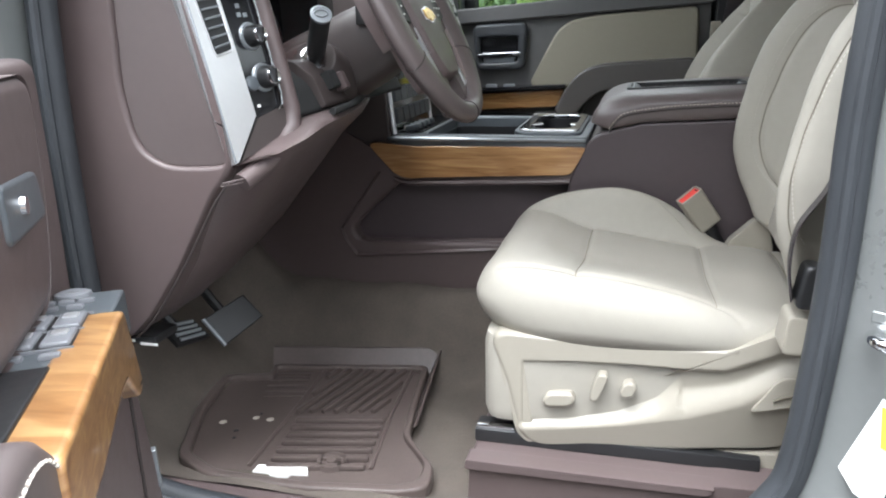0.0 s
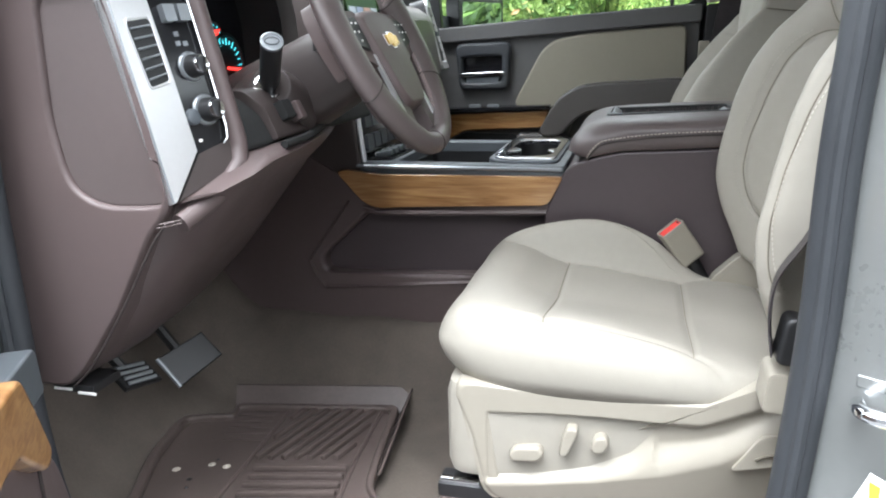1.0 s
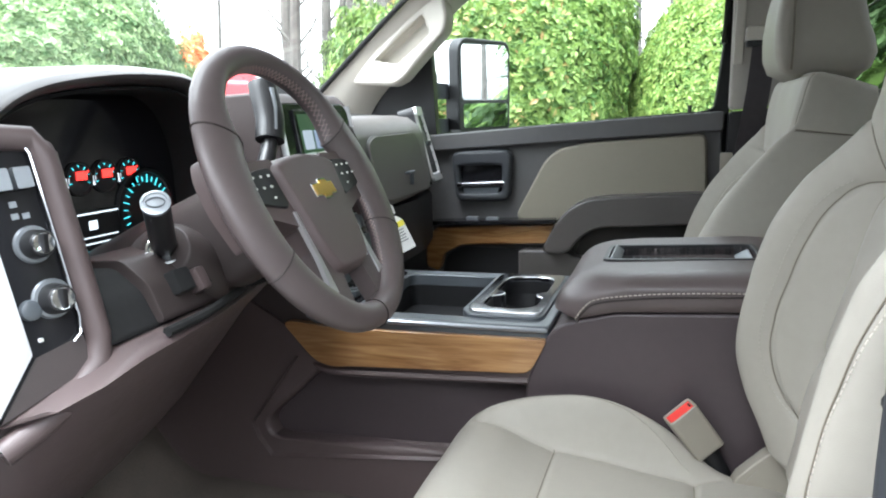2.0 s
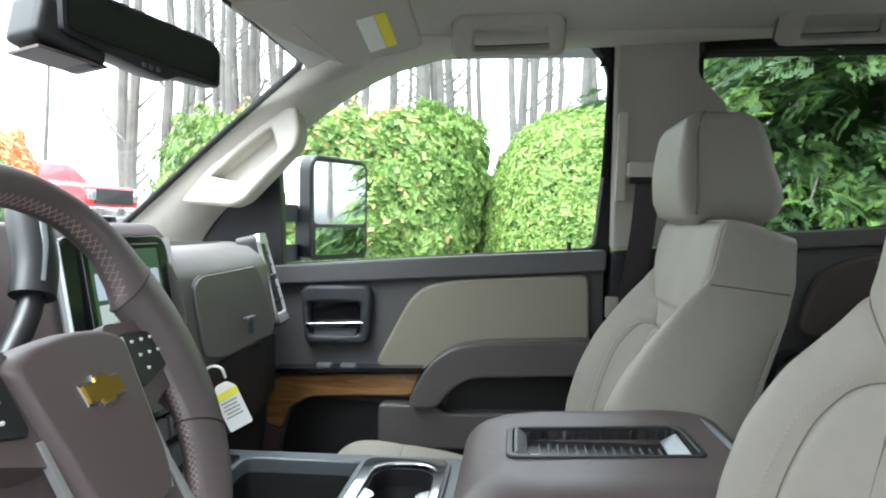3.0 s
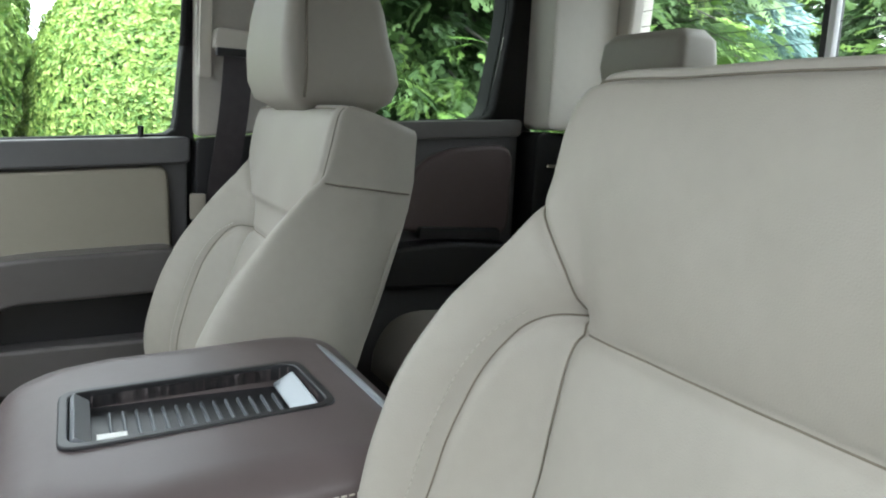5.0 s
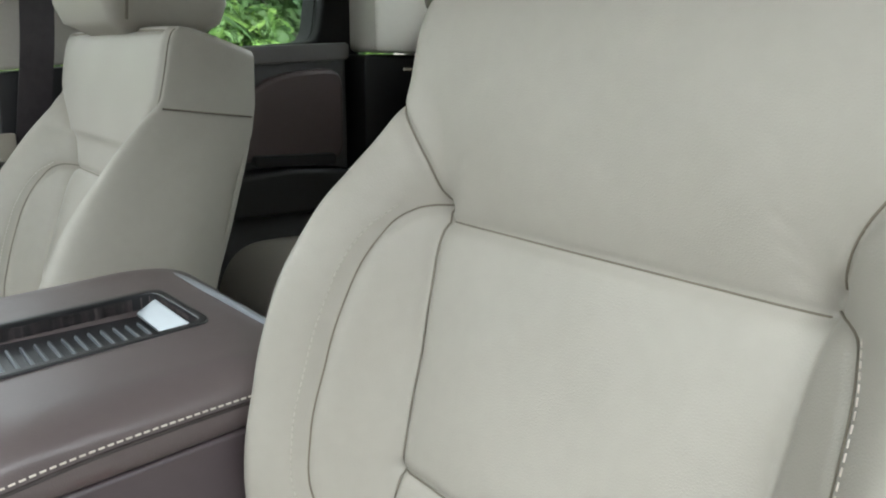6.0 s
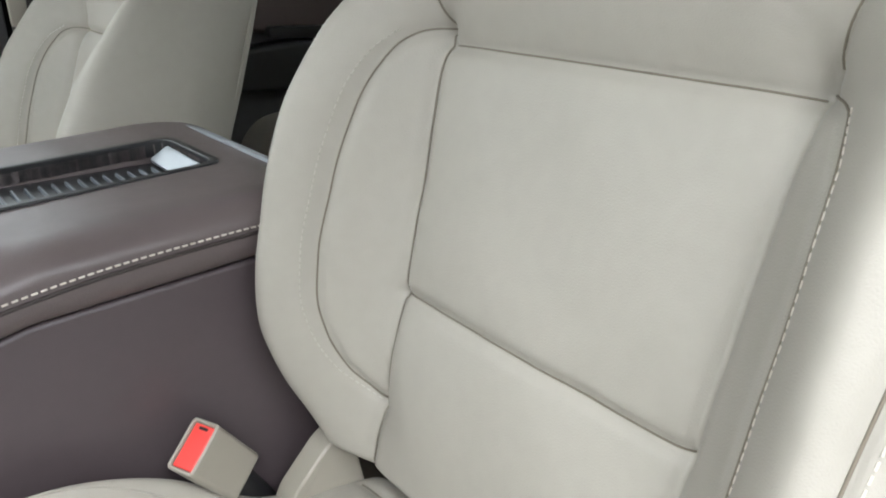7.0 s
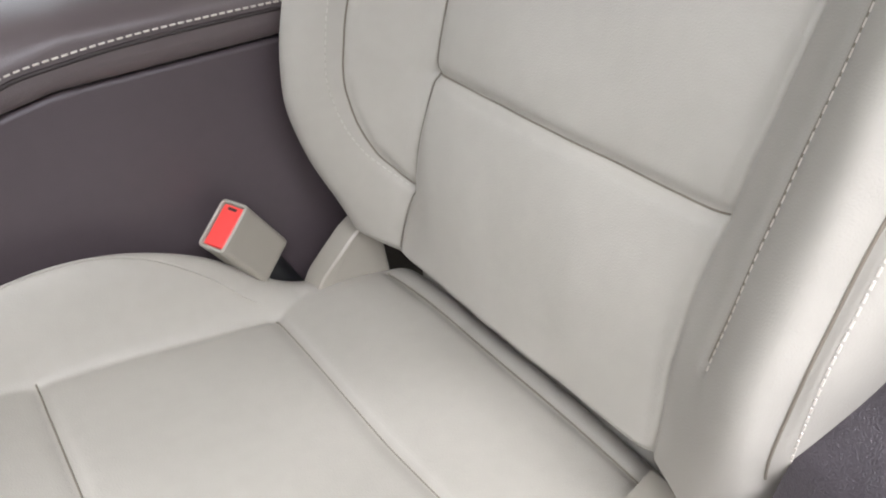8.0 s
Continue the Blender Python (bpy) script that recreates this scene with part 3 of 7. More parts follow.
def back_height(u, v, outer=0.85, upper=0.7):
    a = np.abs(u)
    bol = np.clip((a - 0.140) / 0.085, 0, 1)
    bol = bol * bol * (3 - 2 * bol) * 0.8 + bol * 0.2
    top = curve(v, [-0.04, 0.02, 0.06, 0.12, 0.18, 0.24, 0.36, 0.42, 0.46, 0.50, 0.54, 0.60, 0.65, 0.68], [0.0, 0.008, 0.024, 0.060, 0.086, 0.097, 0.100, 0.090, 0.074, 0.054, 0.042, 0.036, 0.034, 0.032])
    full = 0.036 * (1 - (1 - np.clip((v - 0.447) / 0.19, 0, 1)) ** 2.2)
    h = full * (1 - bol) + top * bol * np.where(u > 0, 1.0, outer * np.interp(v, [0.38, 0.48, 0.54], [1.0, (1 + upper) / 2, upper]))
    foot = np.clip((0.18 - v) / 0.16, 0, 1)
    h = h - 0.020 * foot * foot * (3 - 2 * foot) * (1 - 0.6 * bol)
    h = h - 0.010 * np.clip((v - 0.58) / 0.10, 0, 1) ** 2
    h = h - 0.070 * np.clip((0.066 - v) / 0.030, 0, 1) ** 1.5
    # creases where the leather is pulled into the upper corners
    for s_ in (1, -1):
        for k in range(3):
            d = line_gap(u * s_, v, [(0.150, 0.447 + 0.006 * k), (0.130 - 0.005 * k, 0.456 + 0.014 * k)])
            h = h - 0.0011 * np.exp(-(d / 0.0026) ** 2)
    return h + 0.0012 * np.sin(u * 40 + 1.3) * np.sin(v * 33) + 0.0006 * np.sin(u * 95 + 30 * v) * np.sin(v * 71 - 20 * u)


def shoulder_height(u, v):
    """The passenger's backrest: a panel between two seams that lean outwards, bolsters with straight crests below it."""
    a = np.abs(u)
    inner = np.interp(v, [0.05, 0.12, 0.30, 0.452, 0.48, 0.508, 0.535, 0.56], [0.146, 0.140, 0.140, 0.146, 0.156, 0.176, 0.204, 0.232])
    bol = np.clip((a - inner) / np.maximum(0.226 - inner, 0.004), 0, 1)
    bol = np.where(v < 0.56, bol * bol * (3 - 2 * bol) * 0.6 + bol * 0.4, 0.0)
    crest = curve(v, [-0.04, 0.02, 0.06, 0.12, 0.18, 0.24, 0.30, 0.375, 0.45, 0.50, 0.55], [0.0, 0.008, 0.024, 0.060, 0.086, 0.096, 0.096, 0.086, 0.064, 0.045, 0.026])
    panel = curve(v, [0.06, 0.10, 0.15, 0.45, 0.50, 0.55, 0.60, 0.645, 0.668], [-0.03, -0.018, 0.0, 0.0, 0.014, 0.026, 0.037, 0.044, 0.043])
    h = panel + np.maximum(crest - panel, 0) * bol
    return h - 0.070 * np.clip((0.066 - v) / 0.030, 0, 1) ** 1.5 + 0.0010 * np.sin(u * 40 + 1.3) * np.sin(v * 33)


def cushion_height(u, v):
    a = np.abs(u)
    bol = np.clip((a - 0.186) / 0.045, 0, 1)
    bol = bol * bol * (3 - 2 * bol)
    mid = curve(v, [0, 0.04, 0.09, 0.165, 0.36, 0.44, 0.48, 0.505, 0.525], [0.360, 0.368, 0.358, 0.330, 0.306, 0.304, 0.304, 0.312, 0.308])
    at = [0, 0.06, 0.13, 0.20, 0.26, 0.32, 0.375, 0.42, 0.50, 0.525]
    side = curve(v, at, [0.374, 0.391, 0.409, 0.416, 0.405, 0.374, 0.325, 0.306, 0.304, 0.298])
    # the door side is flat up to its edge, then falls away
    door = curve(v, at, [0.366, 0.376, 0.374, 0.367, 0.357, 0.343, 0.327, 0.313, 0.304, 0.298])
    s = np.clip(-u / 0.19, 0, 1) ** 1.25
    mid = mid + (door - mid) * s - 0.55 * np.clip(-u - 0.200, 0, 1)
    return mid + np.where(u > 0, (side - mid) * bol, 0) + 0.0012 * np.sin(u * 37 + 0.6) * np.sin(v * 31 + 1)


def front_seat(name, label, off, driver, lean, root):
    """A leather bucket seat. Its places are those of the driver's seat, mirrored for the passenger, and shifted by off. lean is the tilt of the backrest in degrees, root the x and z of its foot."""
    sy = 1 if driver else -1
    dx, dz = off
    cy = -0.455 * sy
    seat = thing(name, label, "car seat", group="front seats", at=(0.85 + dx, cy, 0.05))
    th = radians(lean)
    V, N = (math.sin(th), 0, math.cos(th)), (-math.cos(th), 0, math.sin(th))
    # u is positive towards the console
    U = (0, 1.0 * sy, 0)
    cap = 0.634 if driver else 0.668
    wid = [(-0.05, 0.15), (0.02, 0.185), (0.06, 0.205), (0.12, 0.242), (0.18, 0.262), (0.26, 0.268), (0.34, 0.268), (0.42, 0.264), (0.50, 0.254), (0.54, 0.247), (0.60, 0.243), (cap - 0.03, 0.241), (cap - 0.008, 0.236), (cap, 0.228)]
    top_a, top_b = (SEAM_SHOULDER, flip([(0.232, 0.555), (0.222, 0.545)] + SEAM_TOP[3:])) if driver else (SEAM_TOP, flip(SEAM_TOP))
    seams = [top_a, SEAM_SIDE, SEAM_OVAL, top_b, flip(SEAM_SIDE), flip(SEAM_OUTER), flip(SEAM_RIM),
             [(-0.147, 0.438), (0.147, 0.438)], [(-0.138, 0.232), (0.138, 0.232)], [(-0.21, cap - 0.016), (0.19 if driver else 0.21, cap - 0.016)]]
    if driver:
        # the console side of the driver's backrest narrows towards the shoulder
        wid = [(-0.05, 0.18), (0.02, 0.205), (0.06, 0.220), (0.09, 0.232), (0.12, 0.243), (0.15, 0.252), (0.18, 0.258), (0.22, 0.265), (0.26, 0.268), (0.30, 0.268), (0.34, 0.268), (0.39, 0.266), (0.43, 0.263), (0.47, 0.258), (0.50, 0.254), (0.53, 0.249), (0.56, 0.246), (0.585, 0.243), (0.605, 0.236), (0.618, 0.226), (0.628, 0.208), (cap, 0.178)]
        hi = lambda v, w: w - float(np.interp(v, [0.02, 0.06, 0.12, 0.18, 0.25, 0.30, 0.39, 0.47, 0.525, 0.56, 0.60, 0.64], [0.012, 0.010, 0.006, 0.003, 0.005, 0.009, 0.020, 0.030, 0.037, 0.036, 0.032, 0.030]))
        puff = lambda u, v: back_height(u, v, 0.85, 0.85) - np.where(u > 0.14, 0.08 * (u - 0.14), 0.0)
        deep = [(0.0, -0.115), (0.54, -0.112), (0.58, -0.104), (0.615, -0.088), (cap, -0.066)]
    else:
        # the passenger's shoulder is one flat panel with crisp sewn edges; the bolsters rise from its lower corners
        hi = lambda v, w: w + (min(w, 0.236) - w) * float(np.clip((v - 0.30) / 0.24, 0, 1))
        puff = shoulder_height
        deep = [(0.0, -0.115), (0.56, -0.112), (0.60, -0.104), (cap, -0.080)]
    lo = (lambda v, w: -w) if driver else (lambda v, w: -hi(v, w))
    back = Pad((root[0], cy, root[1]), U, V, N, [(v, lo(v, w), hi(v, w)) for v, w in wid], puff, deep, seams, 210, 260, rim=(22 if driver else [(0.0, 22), (0.34, 26), (0.44, 60), (0.54, 110)], 0.38), ends=(60, 0.40))
    g = back.geo if sy > 0 else (back.geo[0], [f[::-1] for f in back.geo[1]])
    rest = part("backrest", g, "beige", seat, smooth=180)
    # thin dark tubes put the groove's shade along each seam
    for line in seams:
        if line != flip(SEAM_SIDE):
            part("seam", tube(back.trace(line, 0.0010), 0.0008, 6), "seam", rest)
    for line, o in ((SEAM_OVAL, 0.006), (flip(SEAM_OUTER), 0.005), (flip(SEAM_RIM), 0.007)):
        out_ = [(u + math.copysign(o, u), v) for u, v in line[1:]]
        part("stitching", stitches(back.trace(out_, 0.0005), 0.004, 0.0062, 0.0006), "seat_thread" if o == 0.006 else "thread", rest, "pale stitching along the bolster")
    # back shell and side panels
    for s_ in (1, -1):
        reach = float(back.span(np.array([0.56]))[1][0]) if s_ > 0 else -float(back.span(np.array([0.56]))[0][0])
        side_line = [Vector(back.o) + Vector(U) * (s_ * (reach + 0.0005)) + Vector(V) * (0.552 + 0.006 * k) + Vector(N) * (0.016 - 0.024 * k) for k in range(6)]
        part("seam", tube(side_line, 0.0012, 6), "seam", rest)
    shell = []
    for v, w in wid[1:-1]:
        bd = float(back.back_at(v))
        shell.append([Vector(back.o) + Vector(U) * u + Vector(V) * v + Vector(N) * d for u, d in
                      ((-w + 0.012, bd + 0.004), (w - 0.012, bd + 0.004), (w - 0.02, bd - 0.006), (w - 0.04, bd - 0.010), (-w + 0.04, bd - 0.010), (-w + 0.02, bd - 0.006))])
    part("back_shell", loft(shell), "beige_plastic" if driver else "beige", seat, smooth=50)
    # cushion
    cw = [(0.0, 0.20), (0.02, 0.226), (0.06, 0.246), (0.14, 0.256), (0.31, 0.256), (0.39, 0.248), (0.45, 0.232), (0.50, 0.21), (0.525, 0.19)]
    cs = [[(0.188, 0.05), (0.194, 0.162), (0.190, 0.360), (0.205, 0.395)], [(-0.188, 0.05), (-0.194, 0.162), (-0.190, 0.360), (-0.205, 0.395)],
          [(-0.194, 0.162), (0.194, 0.162)], [(-0.190, 0.360), (0.190, 0.360)], [(-0.19, 0.486), (-0.1, 0.490), (0.1, 0.490), (0.19, 0.486)]]
    cush = Pad((0.606 + dx, cy, dz), U, (1, 0, 0), (0, 0, 1), [(v, -w + 0.022 * sy if driver else -w, w) for v, w in cw], cushion_height, 0.262, cs, 140, 140, rim=(13, 0.42), ends=(14, 0.45), groove=0.003, pillow=0.003)
    tucked = []
    for x, y, z in cush.geo[0]:
        f_ = max(0.0, min(1.0, (0.325 + dz - z) / 0.063)) ** 1.6
        tucked.append((x + 0.040 * f_ * max(0.0, min(1.0, (0.76 + dx - x) / 0.12)), y + (cy - y) * 0.045 * f_, z))
    g = (tucked, cush.geo[1] if sy < 0 else [f[::-1] for f in cush.geo[1]])
    cus = part("cushion", g, "beige", seat, smooth=180)
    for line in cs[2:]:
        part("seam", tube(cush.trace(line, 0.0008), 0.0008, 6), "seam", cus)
    for s_ in (1, -1):
        crest = [(s_ * 0.222, 0.05), (s_ * 0.226, 0.14), (s_ * 0.225, 0.24), (s_ * 0.215, 0.31), (s_ * 0.200, 0.356)]
        if s_ > 0:
            part("piping", tube(cush.trace(crest, 0.0004), 0.0011, 6), "beige", cus)
    skirt = rounded([(0.632 + dx, cy - 0.225), (1.06 + dx, cy - 0.205), (1.06 + dx, cy + 0.205), (0.632 + dx, cy + 0.225)], 0.04)
    part("cushion_base", prism(skirt, "z", 0.12 + dz, 0.268 + dz, 0.02), "beige", seat, smooth=50)
    return seat, back, cush


driver_seat, d_back, d_cush = front_seat("driver_seat", "beige leather driver's bucket seat with piped bolsters", (0.0, 0.0), True, 15.4, (1.04, 0.30))
passenger_seat, p_back, p_cush = front_seat("passenger_seat", "beige leather passenger bucket seat with raised headrest", (-0.188, 0.006), False, 21.0, (0.954, 0.258))

# passenger headrest and its upper shell
hr = []
for z, x0, x1, w in ((0.862, 1.17, 1.255, 0.085), (0.884, 1.132, 1.272, 0.112), (0.892, 1.118, 1.282, 0.126), (0.92, 1.108, 1.290, 0.135), (0.950, 1.106, 1.284, 0.134), (0.975, 1.106, 1.274, 0.134), (1.022, 1.112, 1.264, 0.131), (1.050, 1.118, 1.254, 0.127), (1.065, 1.127, 1.243, 0.120), (1.074, 1.140, 1.228, 0.107), (1.077, 1.160, 1.205, 0.078)):
    lp = rounded([(x0, 0.455 - w), (x1, 0.455 - w * 0.94), (x1, 0.455 + w * 0.94), (x0, 0.455 + w)], 0.022, 6)
    hr.append([(p[0], p[1], z) for p in lp])
head = part("headrest", loft(hr), "beige", passenger_seat, smooth=70)
for sd in (-1, 1):
    ln = [(1.138, 0.455 + sd * w_, z_) for w_, z_ in ((0.1265, 0.893), (0.1348, 0.92), (0.1345, 0.95), (0.1340, 0.975), (0.1302, 1.022))] + [(1.142, 0.455 + sd * 0.1235, 1.050), (1.147, 0.455 + sd * 0.1165, 1.065), (1.156, 0.455 + sd * 0.102, 1.0745)]
    part("seam", tube(smooth_line(ln, 5), 0.002, 6), "seam", head)
for y in (0.40, 0.51):
    part("post", tube([(1.19, y, 0.84), (1.195, y, 0.90)], 0.007, 10), "black", head)

# driver's seat: outer side trim with power switches, rails and riser
trim_out = smooth_line([(0.650, 0.266, 0), (0.72, 0.272, 0), (0.85, 0.274, 0), (0.98, 0.272, 0), (1.03, 0.285, 0), (1.075, 0.318, 0), (1.10, 0.315, 0), (1.105, 0.22, 0), (1.09, 0.128, 0), (0.98, 0.108, 0), (0.86, 0.092, 0), (0.76, 0.084, 0), (0.712, 0.088, 0), (0.688, 0.112, 0), (0.668, 0.19, 0)], 4, True)
to = [(p.x, p.y) for p in trim_out]


def cover_rise(x, z):
    """How far the side cover stands out: a band along the top, a sweeping ridge below, and a leaf-shaped hollow between them."""
    ease = lambda t: (lambda c: c * c * (3 - 2 * c))(min(1.0, max(0.0, t)))
    ridge = float(np.interp(x, [0.66, 0.711, 0.772, 0.846, 0.933, 1.007, 1.076, 1.11], [0.112, 0.118, 0.127, 0.141, 0.163, 0.192, 0.239, 0.270]))
    band = float(np.interp(x, [0.66, 0.692, 0.77, 0.85, 0.928, 0.981, 1.05], [0.220, 0.224, 0.232, 0.235, 0.235, 0.236, 0.268]))
    foot = float(np.interp(x, [0.69, 0.705, 0.771, 0.837, 0.892, 0.925], [0.138, 0.139, 0.151, 0.166, 0.193, 0.232]))
    low = 0.018 - 0.22 * max(0.0, ridge - z)
    if z <= ridge:
        return low
    up = 0.013 * ease((z - band + 0.005) / 0.010) + 0.0005
    floor_ = 0.004 * ease((x - 0.90) / 0.09)
    slope = 0.018 * (1 - ease((z - ridge) / max(0.008, foot - ridge if x < 0.925 else 0.050)))
    front = 0.014 * (1 - ease((x - 0.694) / 0.010))
    return max(up, floor_, slope, front)


def cover_skin():
    c = (0.84, 0.185)
    rim_ = star(to, c, 260)
    rows_ = []
    for k in range(1, 71):
        t_ = (k / 70) ** 0.8
        row = []
        for p in rim_:
            x, z = c[0] + (p[0] - c[0]) * t_, c[1] + (p[1] - c[1]) * t_
            d = math.hypot(p[0] - x, p[1] - z)
            drop = 0.012 * (1 - math.sqrt(max(0.0, 1 - max(0.0, 1 - d / 0.012) ** 2)))
            row.append((x, -0.666 - cover_rise(x, z) + drop, z))
        rows_.append(row)
    rows_.append([(p[0], -0.60, p[1]) for p in rim_])
    vs, fs = loft(rows_, True, False)
    vs.append((c[0], -0.6665, c[1]))
    fs += [(len(vs) - 1, j, (j + 1) % 260) for j in range(260)]
    fs.append(tuple(70 * 260 + j for j in range(260)))
    return vs, fs


side = part("side_trim", cover_skin(), "beige_plastic", driver_seat, "moulded beige side cover", smooth=60)
part("front_valance", prism(rounded([(0.651, 0.267), (0.692, 0.267), (0.716, 0.092), (0.702, 0.090), (0.686, 0.106), (0.665, 0.190)], 0.010), "y", -0.678, -0.26, 0.016, 4), "beige_plastic", driver_seat)
part("switch_cushion", prism(rounded([(0.726, 0.170), (0.732, 0.160), (0.768, 0.164), (0.777, 0.175), (0.770, 0.187), (0.735, 0.183)], 0.006), "y", -0.664, -0.688, 0.005, 3), "beige_plastic", side, "long seat switch")
part("switch_backrest", prism(rounded([(0.796, 0.180), (0.807, 0.178), (0.822, 0.214), (0.820, 0.222), (0.807, 0.222), (0.800, 0.203)], 0.006), "y", -0.664, -0.690, 0.005, 3), "beige_plastic", side, "upright seat switch")
part("switch_lumbar", prism(rounded([(0.838, 0.192), (0.845, 0.186), (0.857, 0.188), (0.864, 0.202), (0.857, 0.213), (0.844, 0.210)], 0.006), "y", -0.664, -0.687, 0.006, 3), "beige_plastic", side, "round lumbar switch")
part("rear_cup", prism(rounded([(1.015, 0.182), (1.10, 0.205), (1.10, 0.245), (1.05, 0.238)], 0.012), "y", -0.676, -0.6865, 0.003), "beige_plastic", side, "hand recess at the rear of the cover")
part("hook", tube([(1.045, -0.6885, 0.205), (1.055, -0.6892, 0.212), (1.10, -0.6892, 0.226)], 0.002, 6), "seam", side)
part("lower_step", prism(rounded([(0.885, 0.068), (1.10, 0.072), (1.10, 0.112), (0.885, 0.100)], 0.008), "y", -0.60, -0.664, 0.006), "beige_plastic", driver_seat)
for y in (-0.655, -0.27):
    rl = part("seat_rail", box((0.83, y, 0.094), (0.42, 0.045, 0.022), 0.004), "black", driver_seat, "black steel slide rail")
    part("rail_catch", box((0.652, y - 0.012, 0.107), (0.06, 0.012, 0.008), 0.003), "chrome", rl)
ris = thing("seat_riser", "brown plastic riser under the driver's seat rail", "seat base", at=(0.83, -0.46, 0))
part("riser_body", prism(rounded([(0.618, 0.0), (1.12, 0.0), (1.12, 0.086), (0.985, 0.086), (0.965, 0.083), (0.622, 0.083)], 0.006), "y", -0.725, -0.20, 0.008), "brown", ris)
part("riser_lip", prism(rounded([(0.616, 0.068), (0.965, 0.072), (0.975, 0.084), (0.618, 0.084)], 0.004), "y", -0.735, -0.70, 0.004), "brown", ris)
pris = thing("seat_riser", "dark riser under the passenger seat rail", "seat base", at=(0.80, 0.46, 0))
part("riser_body", prism(rounded([(0.60, 0.0), (1.05, 0.0), (1.05, 0.072), (0.60, 0.072)], 0.006), "y", 0.22, 0.70, 0.008), "black", pris)

# seat belt buckle beside the driver's cushion
bk = thing("seat_belt_buckle", "beige seat belt buckle with a red release button", "buckle", at=(0.985, -0.185, 0.20))
bm_ = pose(0.966, -0.224, 0.360, 0, -36, 24)
part("buckle_body", moved(box((0, 0, 0), (0.048, 0.030, 0.075), 0.006, 3), bm_), "beige_plastic", bk)
part("release_button", moved(box((0.0, 0, 0.0345), (0.040, 0.0225, 0.010), 0.002, 3), bm_), "red", bk, "red release button")
part("buckle_collar", moved(ring(rounded([(-0.024, -0.015), (0.024, -0.015), (0.024, 0.015), (-0.024, 0.015)], 0.005), rounded([(-0.0205, -0.0118), (0.0205, -0.0118), (0.0205, 0.0118), (-0.0205, 0.0118)], 0.002), "z", 0.030, 0.0415, 64, 0.002), bm_), "beige_plastic", bk)
part("latch_slot", moved(box((0.0165, 0.0, 0.0380), (0.003, 0.010, 0.004), 0.001), bm_), "matt", bk, "dark latch slot")
part("buckle_stalk", tube([(0.985, -0.216, 0.335), (1.02, -0.208, 0.27), (1.05, -0.205, 0.20)], 0.014, 8, flat=0.5), "black", bk)
wing = thing("seat_hinge_cover", "beige plastic cover over the backrest hinge", "hinge cover", at=(1.045, -0.235, 0.26))
part("cover", prism(rounded([(0.995, 0.255), (1.022, 0.312), (1.058, 0.349), (1.076, 0.360), (1.090, 0.348), (1.102, 0.285), (1.10, 0.255)], 0.006), "y", -0.257, -0.228, 0.006, 3), "beige_plastic", wing)

# driver's lap belt at the door side
lap = thing("seat_belt", "dark seat belt webbing running to its floor anchor", "seat belt", group="seat belts", at=(1.07, -0.73, 0.3))
pts = smooth_line([(1.098, -0.735, 0.74), (1.087, -0.725, 0.62), (1.085, -0.72, 0.565), (1.070, -0.712, 0.512), (1.045, -0.701, 0.46), (1.040, -0.701, 0.41), (1.045, -0.706, 0.37)], 6)
wd, wt = Vector((-0.0075, -0.050, 0.006)), Vector((0.002, 0.0, 0.0005))
part("webbing", loft([[p + wd * -0.1, p + wd * 0.5, p + wd, p + wd + wt, p + wd * 0.5 + wt * 2.0, p + wd * -0.1 + wt] for p in pts]), "webbing", lap)
part("anchor_cover", prism(rounded([(1.043, 0.364), (1.076, 0.364), (1.079, 0.418), (1.052, 0.424)], 0.014, 5), "y", -0.752, -0.716, 0.010, 4), "black", lap, "rounded black anchor cover")
part("belt_button", disc((1.082, -0.735, 0.612), (0, 1, 0), [(0, 0.005), (0.012, 0.008), (0.014, 0.004)], 12), "black", lap)
part("anchor_plate", prism(rounded([(1.035, 0.30), (1.10, 0.30), (1.10, 0.352), (1.04, 0.352)], 0.01), "y", -0.745, -0.69, 0.006), "beige_plastic", lap)


